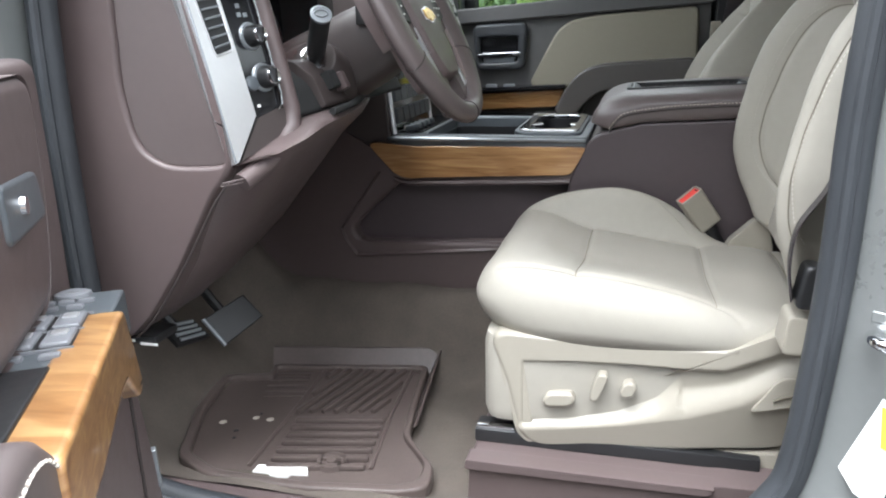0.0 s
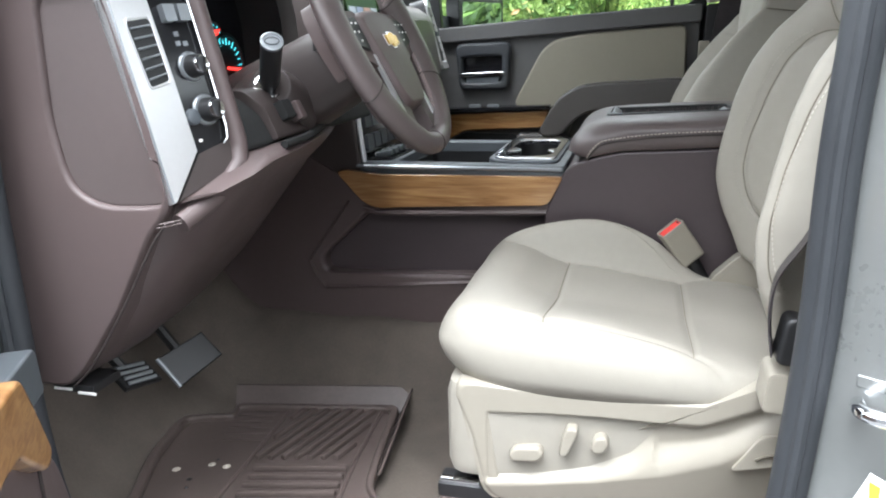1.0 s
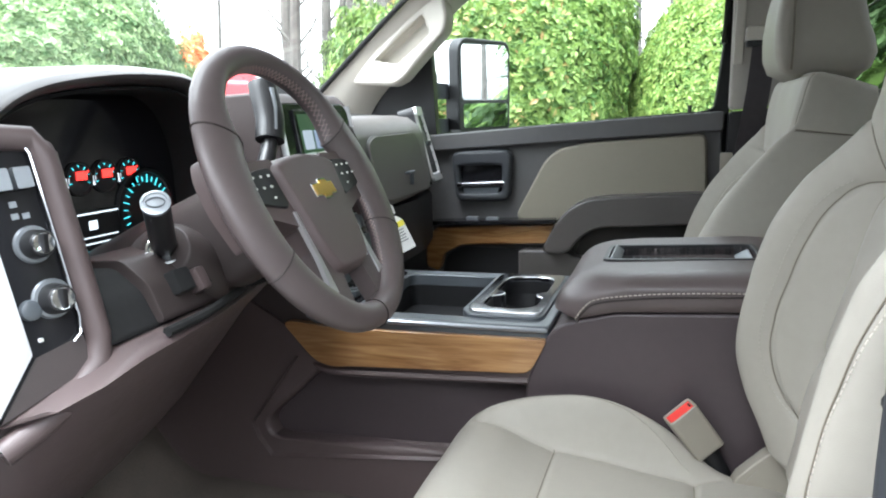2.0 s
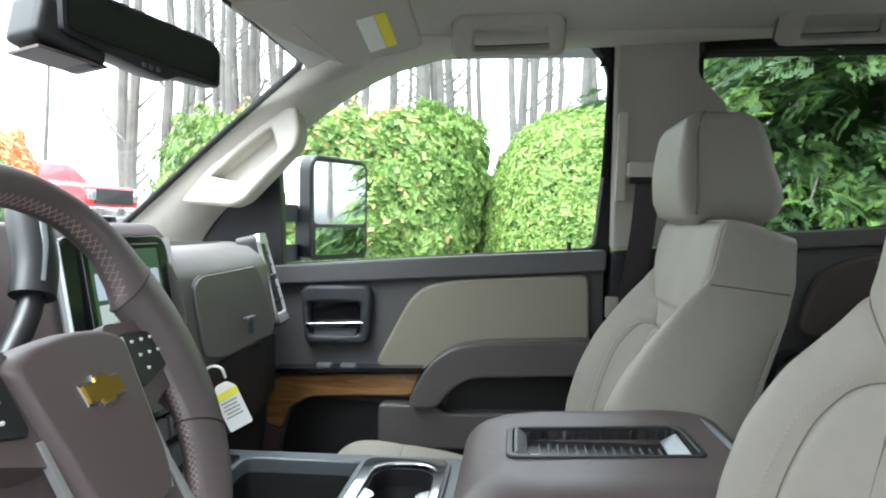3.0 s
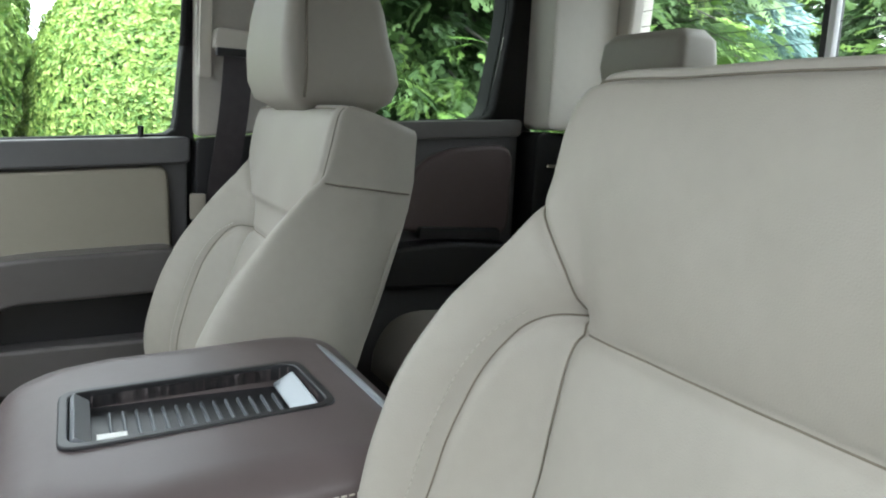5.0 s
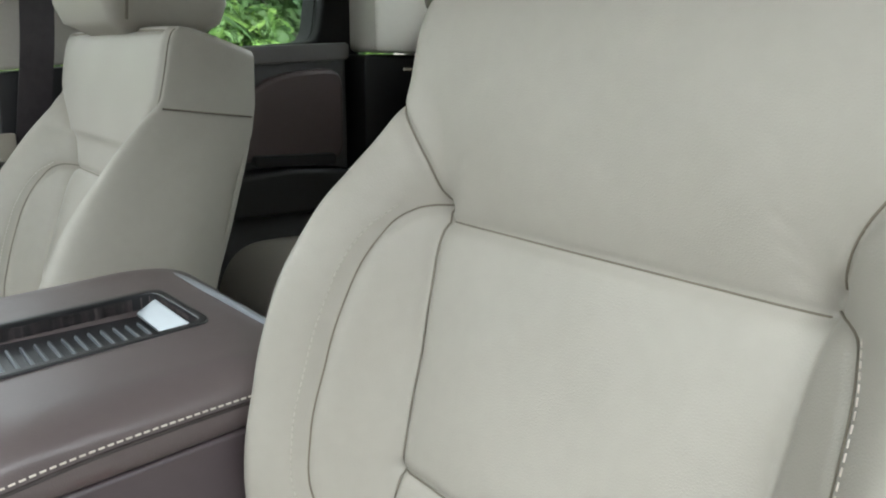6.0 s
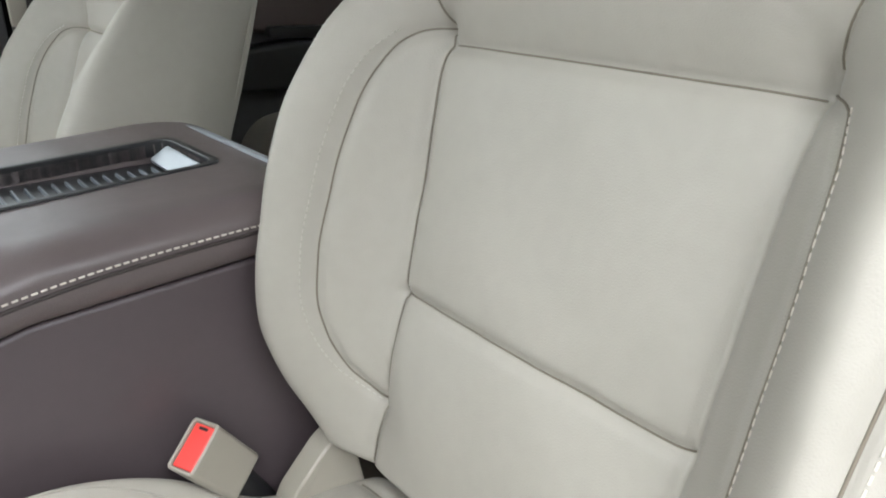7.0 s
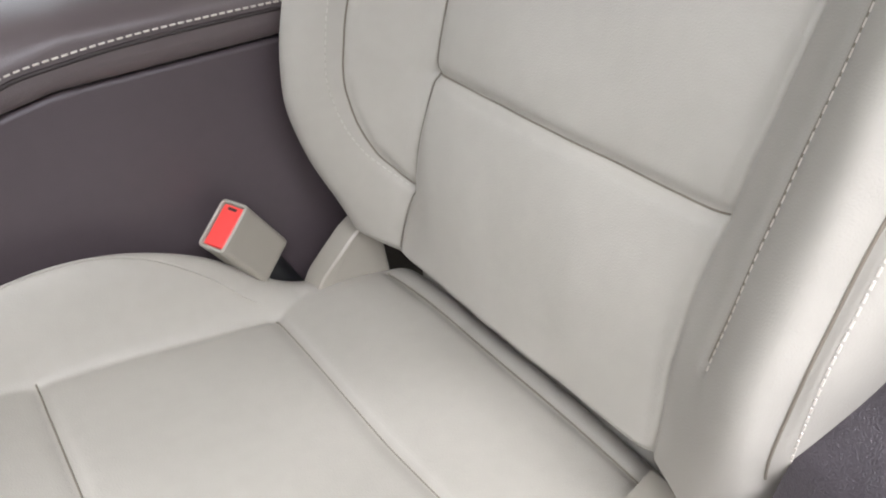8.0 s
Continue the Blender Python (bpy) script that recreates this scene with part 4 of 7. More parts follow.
# ---- centre console ----
con = thing("center_console", "brown centre console with wood trim and a padded lid", "console", at=(0.7, 0, 0.1))
part("core", prism(rounded([(-0.15, 0.05), (0.76, 0.05), (0.76, 0.415), (0.34, 0.41), (0.29, 0.46), (-0.15, 0.50)], 0.01), "y", -0.158, 0.158), "console", con)
sf_out = [(-0.15, 0.06), (0.78, 0.06), (0.78, 0.43), (0.345, 0.412), (0.30, 0.462), (0.20, 0.52), (-0.15, 0.52)]
sf_in = rounded([(0.248, 0.256), (0.765, 0.272), (0.765, 0.405), (0.350, 0.392), (0.238, 0.290)], 0.015)
for s in (1, -1):
    part("side_panel", mirrored(ring(sf_out, sf_in, "y", 0.15, 0.190, 140, 0.012), s), "brown", con, "brown side panel with a hollowed pocket")
    ledge = [[(0.312, 0.166, 0.410), (0.307, 0.197, 0.416), (0.306, 0.180, 0.405)], [(0.224, 0.166, 0.296), (0.209, 0.197, 0.284), (0.214, 0.180, 0.280)], [(0.228, 0.166, 0.272), (0.218, 0.197, 0.256), (0.220, 0.180, 0.252)],
             [(0.244, 0.166, 0.251), (0.244, 0.197, 0.222), (0.244, 0.180, 0.218)], [(0.524, 0.166, 0.268), (0.534, 0.197, 0.249), (0.534, 0.180, 0.245)], [(0.765, 0.166, 0.283), (0.768, 0.197, 0.270), (0.768, 0.180, 0.266)]]
    part("pocket_ledge", mirrored(loft(ledge), s), "brown", con, "sloping ledge round the side pocket", smooth=20)
    wp = [(0.285, 0.474), (0.30, 0.480), (0.38, 0.472), (0.742, 0.475), (0.745, 0.470), (0.718, 0.418), (0.42, 0.406), (0.372, 0.402), (0.342, 0.412)]
    wt = part("wood_trim", mirrored(prism(rounded(wp, 0.016, 5), "y", 0.164, 0.198, 0.010, 4), s), "wood", con, "glossy honey-coloured wood trim")
    part("lip", mirrored(tube(smooth_line([(0.715, 0.193, 0.404), (0.55, 0.195, 0.398), (0.40, 0.196, 0.393), (0.355, 0.192, 0.396), (0.325, 0.18, 0.412), (0.282, 0.165, 0.470)], 6), 0.0055, 8), s), "brown", wt)
deck_out = rounded([(0.282, -0.12), (0.335, -0.188), (0.748, -0.188), (0.748, 0.188), (0.335, 0.188), (0.282, 0.12)], 0.012)
part("deck", ring(deck_out, rounded([(0.400, -0.150), (0.722, -0.150), (0.722, 0.150), (0.400, 0.150)], 0.02), "z", 0.462, 0.493, 160, 0.004), "slate", con, "blue-grey console deck")
part("deck_edge", tube([(p[0], p[1], 0.487) for p in rounded([(0.280, -0.12), (0.333, -0.190), (0.748, -0.190)], 0.012)], 0.004, 8), "dull_silver", con)
bin_ = part("bin", ring(rounded([(0.393, -0.158), (0.589, -0.158), (0.589, 0.158), (0.393, 0.158)], 0.02), rounded([(0.402, -0.149), (0.580, -0.149), (0.580, 0.149), (0.402, 0.149)], 0.02), "z", 0.416, 0.470, 120), "black", con, "open black storage bin")
part("bin_floor", box((0.56, 0, 0.420), (0.33, 0.31, 0.012), 0.003), "black", bin_)
for i in range(4):
    part("bin_rib", box((0.45 + 0.035 * i, -0.10, 0.429), (0.004, 0.08, 0.006), 0.001, 1), "slate", bin_)
cup_hole = rounded([(0.618, -0.122), (0.712, -0.122), (0.712, 0.122), (0.618, 0.122)], 0.046, 8)
cf = part("cup_holder", ring(rounded([(0.590, -0.130), (0.610, -0.157), (0.726, -0.157), (0.732, -0.14), (0.732, 0.14), (0.726, 0.157), (0.600, 0.157), (0.588, 0.13)], 0.012), cup_hole, "z", 0.440, 0.4985, 128, 0.003), "slate", con, "chrome-framed twin cup holder")
part("chrome_frame", ring(rounded([(0.600, -0.128), (0.614, -0.146), (0.722, -0.146), (0.727, -0.136), (0.727, 0.136), (0.722, 0.146), (0.606, 0.146), (0.598, 0.128)], 0.010), cup_hole, "z", 0.490, 0.5035, 128, 0.003), "chrome", cf, "chrome frame round the cups")
part("cup_liner", ring([(0.665 + (p[0] - 0.665) * 1.04, p[1] * 1.02) for p in cup_hole], [(0.665 + (p[0] - 0.665) * 0.97, p[1] * 0.985) for p in cup_hole], "z", 0.436, 0.494, 96), "black", cf)
part("cup_floor", box((0.665, 0, 0.437), (0.11, 0.26, 0.006), 0.001), "black", cf)
for y in (-0.062, 0.062):
    part("cup_well", loft([[(0.665 + r * math.cos(2 * math.pi * j / 28), y + r * math.sin(2 * math.pi * j / 28), z) for j in range(28)] for z, r in ((0.470, 0.050), (0.45, 0.047), (0.442, 0.045), (0.4415, 0.001))], True, False), "black", cf)
for x, s_ in ((0.618, 1), (0.712, -1)):
    part("cup_finger", prism(rounded([(x - 0.004 * s_, -0.030), (x + 0.016 * s_, -0.013), (x + 0.020 * s_, 0.0), (x + 0.016 * s_, 0.013), (x - 0.004 * s_, 0.030)], 0.006), "z", 0.470, 0.498, 0.004, 3), "chrome", cf, "chrome finger between the cups")
part("cup_divider", box((0.665, 0, 0.452), (0.09, 0.012, 0.024), 0.004), "black", cf)
bp = part("button_panel", prism(rounded([(0.300, -0.10), (0.340, -0.150), (0.392, -0.150), (0.392, 0.150), (0.340, 0.150), (0.300, 0.10)], 0.01), "z", 0.484, 0.497, 0.003), "gloss", con)
for i in range(4):
    b = part("button", box((0.365, -0.12 + 0.035 * i, 0.502), (0.034, 0.024, 0.012), 0.004, 2, pose(0, 0, 0, 0, -12, 0)), "slate", bp)
    part("button_edge", box((0.348, -0.12 + 0.035 * i, 0.503), (0.004, 0.024, 0.008), 0.0015), "chrome", b)
part("rear_body", prism(rounded([(0.700, 0.08), (1.13, 0.08), (1.135, 0.536), (0.85, 0.522), (0.80, 0.510), (0.765, 0.500), (0.744, 0.478), (0.712, 0.40)], 0.012), "y", -0.194, 0.194, 0.005, 3), "console", con)
tray_in = rounded([(0.826, -0.064), (1.058, -0.060), (1.054, 0.066), (0.826, 0.062)], 0.016)
lid_out = rounded([(0.752, -0.198), (1.138, -0.198), (1.138, 0.204), (0.752, 0.204)], 0.055, 8)


def lid_skin():
    """A padded lid with a long rounded nose, softly rounded sides and an opening for the tray."""
    o_, i_ = star(lid_out, (0.94, 0.0), 200), star(tray_in, (0.94, 0.0), 200)
    top = lambda x: float(np.interp(x, [0.752, 0.82, 0.95, 1.05, 1.138], [0.570, 0.577, 0.583, 0.587, 0.584]))
    foot = lambda x: float(np.interp(x, [0.752, 0.785, 0.85, 1.14], [0.519, 0.5105, 0.5245, 0.5395]))
    rows_ = [[(p[0], p[1], 0.555) for p in i_], [(p[0], p[1], top(p[0]) - 0.003) for p in i_]]
    for t_ in [0.02, 0.1, 0.2, 0.3, 0.4] + [0.45 + 0.55 * math.sin(math.pi / 2 * k / 16) for k in range(17)]:
        row = []
        for p, q in zip(i_, o_):
            x, y = p[0] + (q[0] - p[0]) * t_, p[1] + (q[1] - p[1]) * t_
            f_ = min(1.0, max(0.0, (0.86 - q[0]) / 0.09))
            R, D = 0.055 + 0.030 * f_, 0.022 + 0.026 * f_
            d = math.hypot(q[0] - x, q[1] - y)
            drop = D * (1 - math.sqrt(max(0.0, 1 - max(0.0, 1 - d / R) ** 2)))
            row.append((x, y, top(x) - drop))
        rows_.append(row)
    rows_.append([(0.94 + (p[0] - 0.94) * 1.004, p[1] * 1.006, (foot(p[0]) + rows_[-1][j][2]) / 2) for j, p in enumerate(o_)])
    rows_.append([(p[0], p[1], foot(p[0]) + 0.003) for p in o_])
    rows_.append([(0.94 + (p[0] - 0.94) * 0.985, p[1] * 0.98, foot(p[0])) for p in o_])
    return loft(rows_, True, False)


lid = part("lid", lid_skin(), "brown_leather", con, "padded leather lid with pale stitching and a shallow tray", smooth=60)
part("tray_bezel", moved(ring(rounded([(0.817, -0.073), (1.067, -0.069), (1.063, 0.075), (0.817, 0.071)], 0.02), tray_in, "z", 0.570, 0.5885, 120, 0.002), Matrix(((1, 0, 0, 0), (0, 1, 0, 0), (0.034, 0, 1, -0.0355), (0, 0, 0, 1)))), "black", lid, "black tray surround")
tf = part("tray_floor", box((0.94, 0.001, 0.560), (0.24, 0.135, 0.006), 0.001), "black", lid)
part("tray_ribs", join(*[box((0.862 + 0.0125 * i, -0.008, 0.565), (0.003, 0.085, 0.005), 0.001, 1) for i in range(14)]), "slate", tf)
part("tray_catch", box((1.041, 0.002, 0.575), (0.026, 0.100, 0.007), 0.003, 2, pose(0, 0, 0, 0, -30, 0)), "dull_silver", lid, "silver tray end")
part("tray_catch", box((0.836, 0.000, 0.576), (0.018, 0.112, 0.008), 0.003, 2, pose(0, 0, 0, 0, 34, 0)), "dull_silver", lid, "silver tray end")
part("tray_label", box((0.862, -0.040, 0.569), (0.026, 0.030, 0.003), 0.0005), "paper", lid, "small white label")
part("lid_strip", tube(smooth_line([(1.118, -0.185, 0.571), (1.113, -0.155, 0.579), (1.110, -0.10, 0.5835), (1.108, 0.0, 0.5845), (1.106, 0.10, 0.5835), (1.104, 0.165, 0.577), (1.104, 0.192, 0.567)], 6), 0.004, 8), "dull_silver", lid, "thin silver strip")
st = smooth_line([(0.790, -0.198, 0.513), (0.800, -0.1992, 0.528), (0.818, -0.1996, 0.543), (0.86, -0.1998, 0.551), (0.925, -0.1998, 0.558), (1.03, -0.1998, 0.563), (1.128, -0.1992, 0.564)], 8)
part("stitching", stitches(st, 0.0045, 0.0068, 0.0009), "thread", lid)
part("lid_seam", tube([p + Vector((0, 0.0008, -0.006)) for p in st], 0.0018, 6), "seam_brown", lid)


# ---- dashboard ----
dash = thing("dashboard", "cocoa-brown dashboard with silver and black trim", "dashboard", at=(0.1, 0, 0.4))
end_poly = rounded([(0.00, 0.806), (0.258, 0.806), (0.300, 0.62), (0.316, 0.545), (0.312, 0.528), (0.280, 0.492), (0.215, 0.385), (0.150, 0.300), (0.115, 0.268), (0.062, 0.268), (0.02, 0.33), (0.00, 0.45)], 0.012)
part("end_panel", prism(end_poly, "y", -0.793, -0.62, 0.006, 4), "brown", dash, "brown dash end panel")
pad_poly = rounded([(0.165, 0.80), (0.262, 0.80), (0.300, 0.64), (0.311, 0.548), (0.300, 0.536), (0.215, 0.534), (0.172, 0.56), (0.158, 0.64)], 0.03, 6)
part("end_frame", ring(end_poly, pad_poly, "y", -0.790, -0.804, 200, 0.007), "brown", dash, "raised brown border of the dash end")
# pad takes cocoa leather instead of the border's plastic to match its brightness
part("end_pad", prism(pad_poly, "y", -0.7955, -0.79, 0.002, 3), "brown_leather", dash, "recessed pad on the dash end in cocoa leather colour")

# side bezel with vent and light switches, on a slanting patch
BZ = [Vector((0.262, -0.805, 0.800)), Vector((0.318, -0.800, 0.540)), Vector((0.357, -0.700, 0.580)), Vector((0.307, -0.700, 0.800))]
BN = (BZ[2] - BZ[1]).cross(BZ[0] - BZ[1]).normalized()


def bez(a, b, d=0.0):
    """a across from the door side, b up."""
    lo, hi = BZ[1].lerp(BZ[2], a), BZ[0].lerp(BZ[3], a)
    return lo.lerp(hi, b) + BN * d


def patch(poly, d0, d1):
    """A 2D outline on the slanting bezel, drawn out from depth d0 to d1."""
    return loft([[bez(p[0], p[1], d0) for p in poly], [bez(p[0], p[1], (d0 + d1 * 3) / 4) for p in poly],
                 [bez(p[0] + (0.5 - p[0]) * 0.01, p[1] + (0.5 - p[1]) * 0.01, d1) for p in poly]])


sb = part("switch_bezel", patch(rounded([(0, 0), (1, -0.02), (1, 1), (0, 1)], 0.05), -0.05, 0.0), "gloss", dash, "black switch panel")
silver = part("silver_surround", patch(rounded([(0.0, -0.01), (0.06, -0.01), (0.50, 0.16), (0.49, 0.60), (0.46, 1.0), (0.0, 1.0)], 0.012), -0.03, 0.006), "silver", sb, "satin silver surround")
part("lower_facet", patch([(0.10, -0.02), (0.98, -0.02), (0.97, 0.13), (0.53, 0.14)], -0.03, 0.003), "column_dark", sb, "dark facet below the switches")
part("vent_well", patch(rounded([(0.19, 0.53), (0.43, 0.54), (0.41, 0.85), (0.14, 0.84)], 0.03), 0.004, 0.0075), "black", silver)
for i in range(6):
    b = 0.565 + 0.048 * i
    part("vent_slat", tube([bez(0.195 - 0.007 * i, b, 0.009), bez(0.42 - 0.003 * i, b + 0.010, 0.009)], 0.0019, 6, flat=0.7), "dull_silver", silver)
part("vent_rim", tube([bez(p[0], p[1], 0.007) for p in rounded([(0.18, 0.52), (0.44, 0.53), (0.42, 0.86), (0.13, 0.85)], 0.04)], 0.0012, 6, closed=True), "silver", silver)
part("surround_edge", tube([bez(0.015, 0.0, 0.006), bez(0.02, 0.5, 0.007), bez(0.02, 1.0, 0.006)], 0.0013, 6), "dull_silver", silver)
part("chrome_line", tube([bez(a, b, 0.006) for a, b in ((0.60, 1.03), (0.92, 1.02), (0.96, 0.97), (0.97, 0.55), (0.97, 0.22), (0.94, 0.15), (0.86, 0.13))], 0.0016, 6), "chrome", sb)
part("bezel_rim", tube([bez(a, b, 0.0) for a, b in ((0.0, 1.06), (0.5, 1.06), (1.0, 1.04), (1.09, 0.96), (1.10, 0.5), (1.10, 0.10), (1.04, -0.02), (0.80, -0.08), (0.45, -0.105), (0.05, -0.11))], 0.0135, 12), "brown", sb)
KN = Vector((0.94, -0.30, 0.14)).normalized()
for a, b, r in ((0.78, 0.585, 0.0150), (0.80, 0.340, 0.0160)):
    kn = part("light_knob", disc(bez(a, b, -0.004), KN, [(0, r * 1.3), (0.006, r * 1.25), (0.007, r), (0.024, r * 0.90), (0.026, r * 0.8)], 26), "black", sb, "ridged black switch knob")
    part("knob_ring", disc(bez(a, b, -0.004), KN, [(0.0050, r * 1.30), (0.0080, r * 1.2), (0.0081, r * 0.9)], 26), "dull_silver", kn)
    part("knob_face", disc(bez(a, b, -0.004) + KN * 0.024, KN, [(0.0, r * 0.80), (0.004, r * 0.70), (0.003, r * 0.35), (0.003, 0)], 20), "chrome", kn, "bright knob end")
    part("knob_grip", box(bez(a, b, -0.004) + KN * 0.027, (0.008, 0.006, r * 1.3), 0.002), "black", kn)
part("dimmer", disc(bez(0.60, 0.330), KN, [(0, 0.011), (0.006, 0.010), (0.008, 0.006)], 20), "slate", sb)
part("dimmer_mark", box(bez(0.61, 0.20, 0.002), (0.004, 0.004, 0.004), 0.001), "paper", sb)
for a in (0.66, 0.84):
    part("rocker", patch(rounded([(a - 0.07, 0.825), (a + 0.07, 0.825), (a + 0.07, 0.915), (a - 0.07, 0.915)], 0.012), 0.0, 0.014), "dull_silver", sb)
for i, (a, b) in enumerate(((0.72, 0.765), (0.71, 0.715), (0.80, 0.710))):
    part("switch_icon", patch([(a - 0.03, b - 0.012), (a + 0.03, b - 0.012), (a + 0.03, b + 0.012), (a - 0.03, b + 0.012)], 0.0, 0.002), "dull_silver", sb)

# knee panel under the column
kp = []
base = [(0.395, 0.592), (0.404, 0.578), (0.392, 0.556), (0.352, 0.520), (0.292, 0.448), (0.215, 0.356), (0.145, 0.290), (0.105, 0.262), (0.02, 0.262), (0.02, 0.592)]
for y, dx, dz in ((-0.795, -0.085, -0.012), (-0.785, -0.07, -0.01), (-0.765, -0.035, -0.004), (-0.73, -0.008, 0), (-0.68, 0.0, 0), (-0.55, -0.01, 0.004), (-0.42, -0.03, 0.012), (-0.32, -0.055, 0.02), (-0.24, -0.085, 0.028), (-0.185, -0.11, 0.032)):
    kp.append([(max(0.02, x + (dx if x > 0.03 else 0)), y, min(z + dz * (1 if z < 0.58 else 0.4), 0.536 + max(0.0, y + 0.795) * 0.45)) for x, z in base])
part("knee_panel", loft(kp), "brown", dash, "padded knee panel", smooth=60)
part("knee_seam", tube(smooth_line([(0.312, -0.806, 0.515), (0.285, -0.806, 0.482), (0.230, -0.806, 0.396), (0.165, -0.806, 0.307), (0.128, -0.805, 0.272)], 6), 0.0016, 6), "seam_brown", dash)
part("crease", tube(smooth_line([(0.310, -0.817, 0.517), (0.326, -0.803, 0.519), (0.345, -0.78, 0.523)], 4), 0.0012, 6), "brown", dash)
part("crease", tube(smooth_line([(0.307, -0.817, 0.512), (0.323, -0.803, 0.514), (0.342, -0.78, 0.518)], 4), 0.0012, 6), "brown", dash)
part("column_panel", prism(rounded([(0.05, 0.58), (0.372, 0.590), (0.350, 0.632), (0.315, 0.658), (0.24, 0.655), (0.20, 0.632), (0.05, 0.628)], 0.01), "y", -0.69, -0.20, 0.008), "matt", dash)
lc = part("lower_cover", prism(rounded([(0.05, 0.585), (0.380, 0.596), (0.360, 0.642), (0.325, 0.668), (0.25, 0.664), (0.20, 0.634), (0.05, 0.632)], 0.01), "y", -0.612, -0.44, 0.008), "column_dark", dash, "dark cover below the column")
for y in (-0.566, -0.512):
    part("cover_slot", box((0.366, y, 0.634), (0.022, 0.030, 0.030), 0.005, 2, pose(0, 0, 0, 0, -25, 0)), "matt", lc, "black slot")
part("brake_release", box((0.372, -0.540, 0.630), (0.026, 0.018, 0.030), 0.005, 2, pose(0, 0, 0, 0, -25, 0)), "brown", lc, "parking brake release lever")
# black tube stands in for the shadow between cover and knee panel
part("shadow_gap", tube(smooth_line([(0.395, -0.63, 0.592), (0.392, -0.55, 0.594), (0.375, -0.46, 0.597), (0.352, -0.38, 0.60)], 5), 0.006, 8), "matt", dash, "black strip for the shadow gap above the knee panel")

# instrument cluster and its hood
arch = smooth_line([(0, -0.715, 0.66), (0, -0.712, 0.755), (0, -0.685, 0.812), (0, -0.62, 0.850), (0, -0.52, 0.868), (0, -0.42, 0.874), (0, -0.34, 0.868), (0, -0.29, 0.835), (0, -0.262, 0.77), (0, -0.255, 0.68)], 5)
loops = []
for i, p in enumerate(arch):
    t = (arch[min(i + 1, len(arch) - 1)] - arch[max(i - 1, 0)]).normalized()
    nrm = Vector((0, -t.z, t.y))
    loops.append([Vector((x, p.y, p.z)) + nrm * d for x, d in ((0.00, 0.0), (0.225, 0.0), (0.243, 0.006), (0.246, 0.013), (0.238, 0.020), (0.20, 0.026), (0.00, 0.03))])
part("cluster_hood", loft(loops), "dash_top", dash, "hood over the instruments", smooth=60)
clu = part("gauge_panel", box((0.125, -0.485, 0.765), (0.03, 0.46, 0.20), 0.01), "gloss", dash, "black instrument panel")
teal, redglow, screen_white = glow("teal_dial_light", (0.10, 0.70, 0.75), 0.22), glow("red_needle_light", (1.0, 0.04, 0.03), 0.30), glow("pale_display_light", (0.75, 0.82, 0.85), 0.2)


def gauge(y, z, r, a0, a1, n, needle, parent):
    g = part("gauge", disc((0.139, y, z), (1, 0, 0), [(0, r * 1.12), (0.006, r * 1.10), (0.006, r), (0.003, r * 0.98), (0.003, 0.0)], 30), "black", parent)
    ticks = []
    for i in range(n):
        a = radians(a0 + (a1 - a0) * i / (n - 1))
        for k in (0,):
            c = Vector((0.1435, y + math.cos(a) * r * 0.82, z + math.sin(a) * r * 0.82))
            ticks.append(moved(box((0, 0, 0), (0.002, r * (0.22 if i % 2 == 0 else 0.13), r * 0.020), 0.0004, 1), Matrix.Translation(c) @ Matrix.Rotation(a, 4, "X")))
    part("dial_marks", join(*ticks), teal, g)
    a = radians(needle)
    part("needle", tube([(0.146, y, z), (0.146, y + math.cos(a) * r * 0.85, z + math.sin(a) * r * 0.85)], r * 0.05, 6), redglow, g)
    return g


gauge(-0.338, 0.690, 0.058, 215, -20, 19, -5, clu)
gauge(-0.625, 0.690, 0.058, 200, -35, 17, 190, clu)
for y in (-0.569, -0.519, -0.469, -0.420, -0.370):
    g = gauge(y, 0.748, 0.0215, 200, -20, 7, 35, clu)
    part("gauge_glow", box((0.1435, y + 0.004, 0.752), (0.001, 0.020, 0.012), 0.0004, 1), redglow, g, "red lit gauge face")
    part("gauge_light", box((0.1437, y - 0.022, 0.744), (0.001, 0.006, 0.013), 0.0004, 1), screen_white, g)
dsp = part("display", box((0.1405, -0.455, 0.672), (0.003, 0.13, 0.062), 0.001), "black", clu)
for i, (y, z, w, h) in enumerate(((-0.455, 0.698, 0.110, 0.0022), (-0.452, 0.681, 0.016, 0.013), (-0.455, 0.664, 0.100, 0.0018), (-0.455, 0.655, 0.100, 0.0018), (-0.455, 0.644, 0.115, 0.003), (-0.51, 0.672, 0.003, 0.045))):
    part("display_bar", box((0.1425, y, z), (0.001, w, h), 0.0003, 1), screen_white if i != 4 else teal, dsp)
liner = []
for i, p in enumerate(arch):
    t = (arch[min(i + 1, len(arch) - 1)] - arch[max(i - 1, 0)]).normalized()
    nrm = Vector((0, -t.z, t.y))
    liner.append([Vector((x, p.y, p.z)) - nrm * d for x, d in ((0.05, 0.002), (0.222, 0.002), (0.222, 0.006), (0.05, 0.006))])
part("hood_lining", loft(liner), "matt", dash, "matt black lining of the instrument hood", smooth=60)

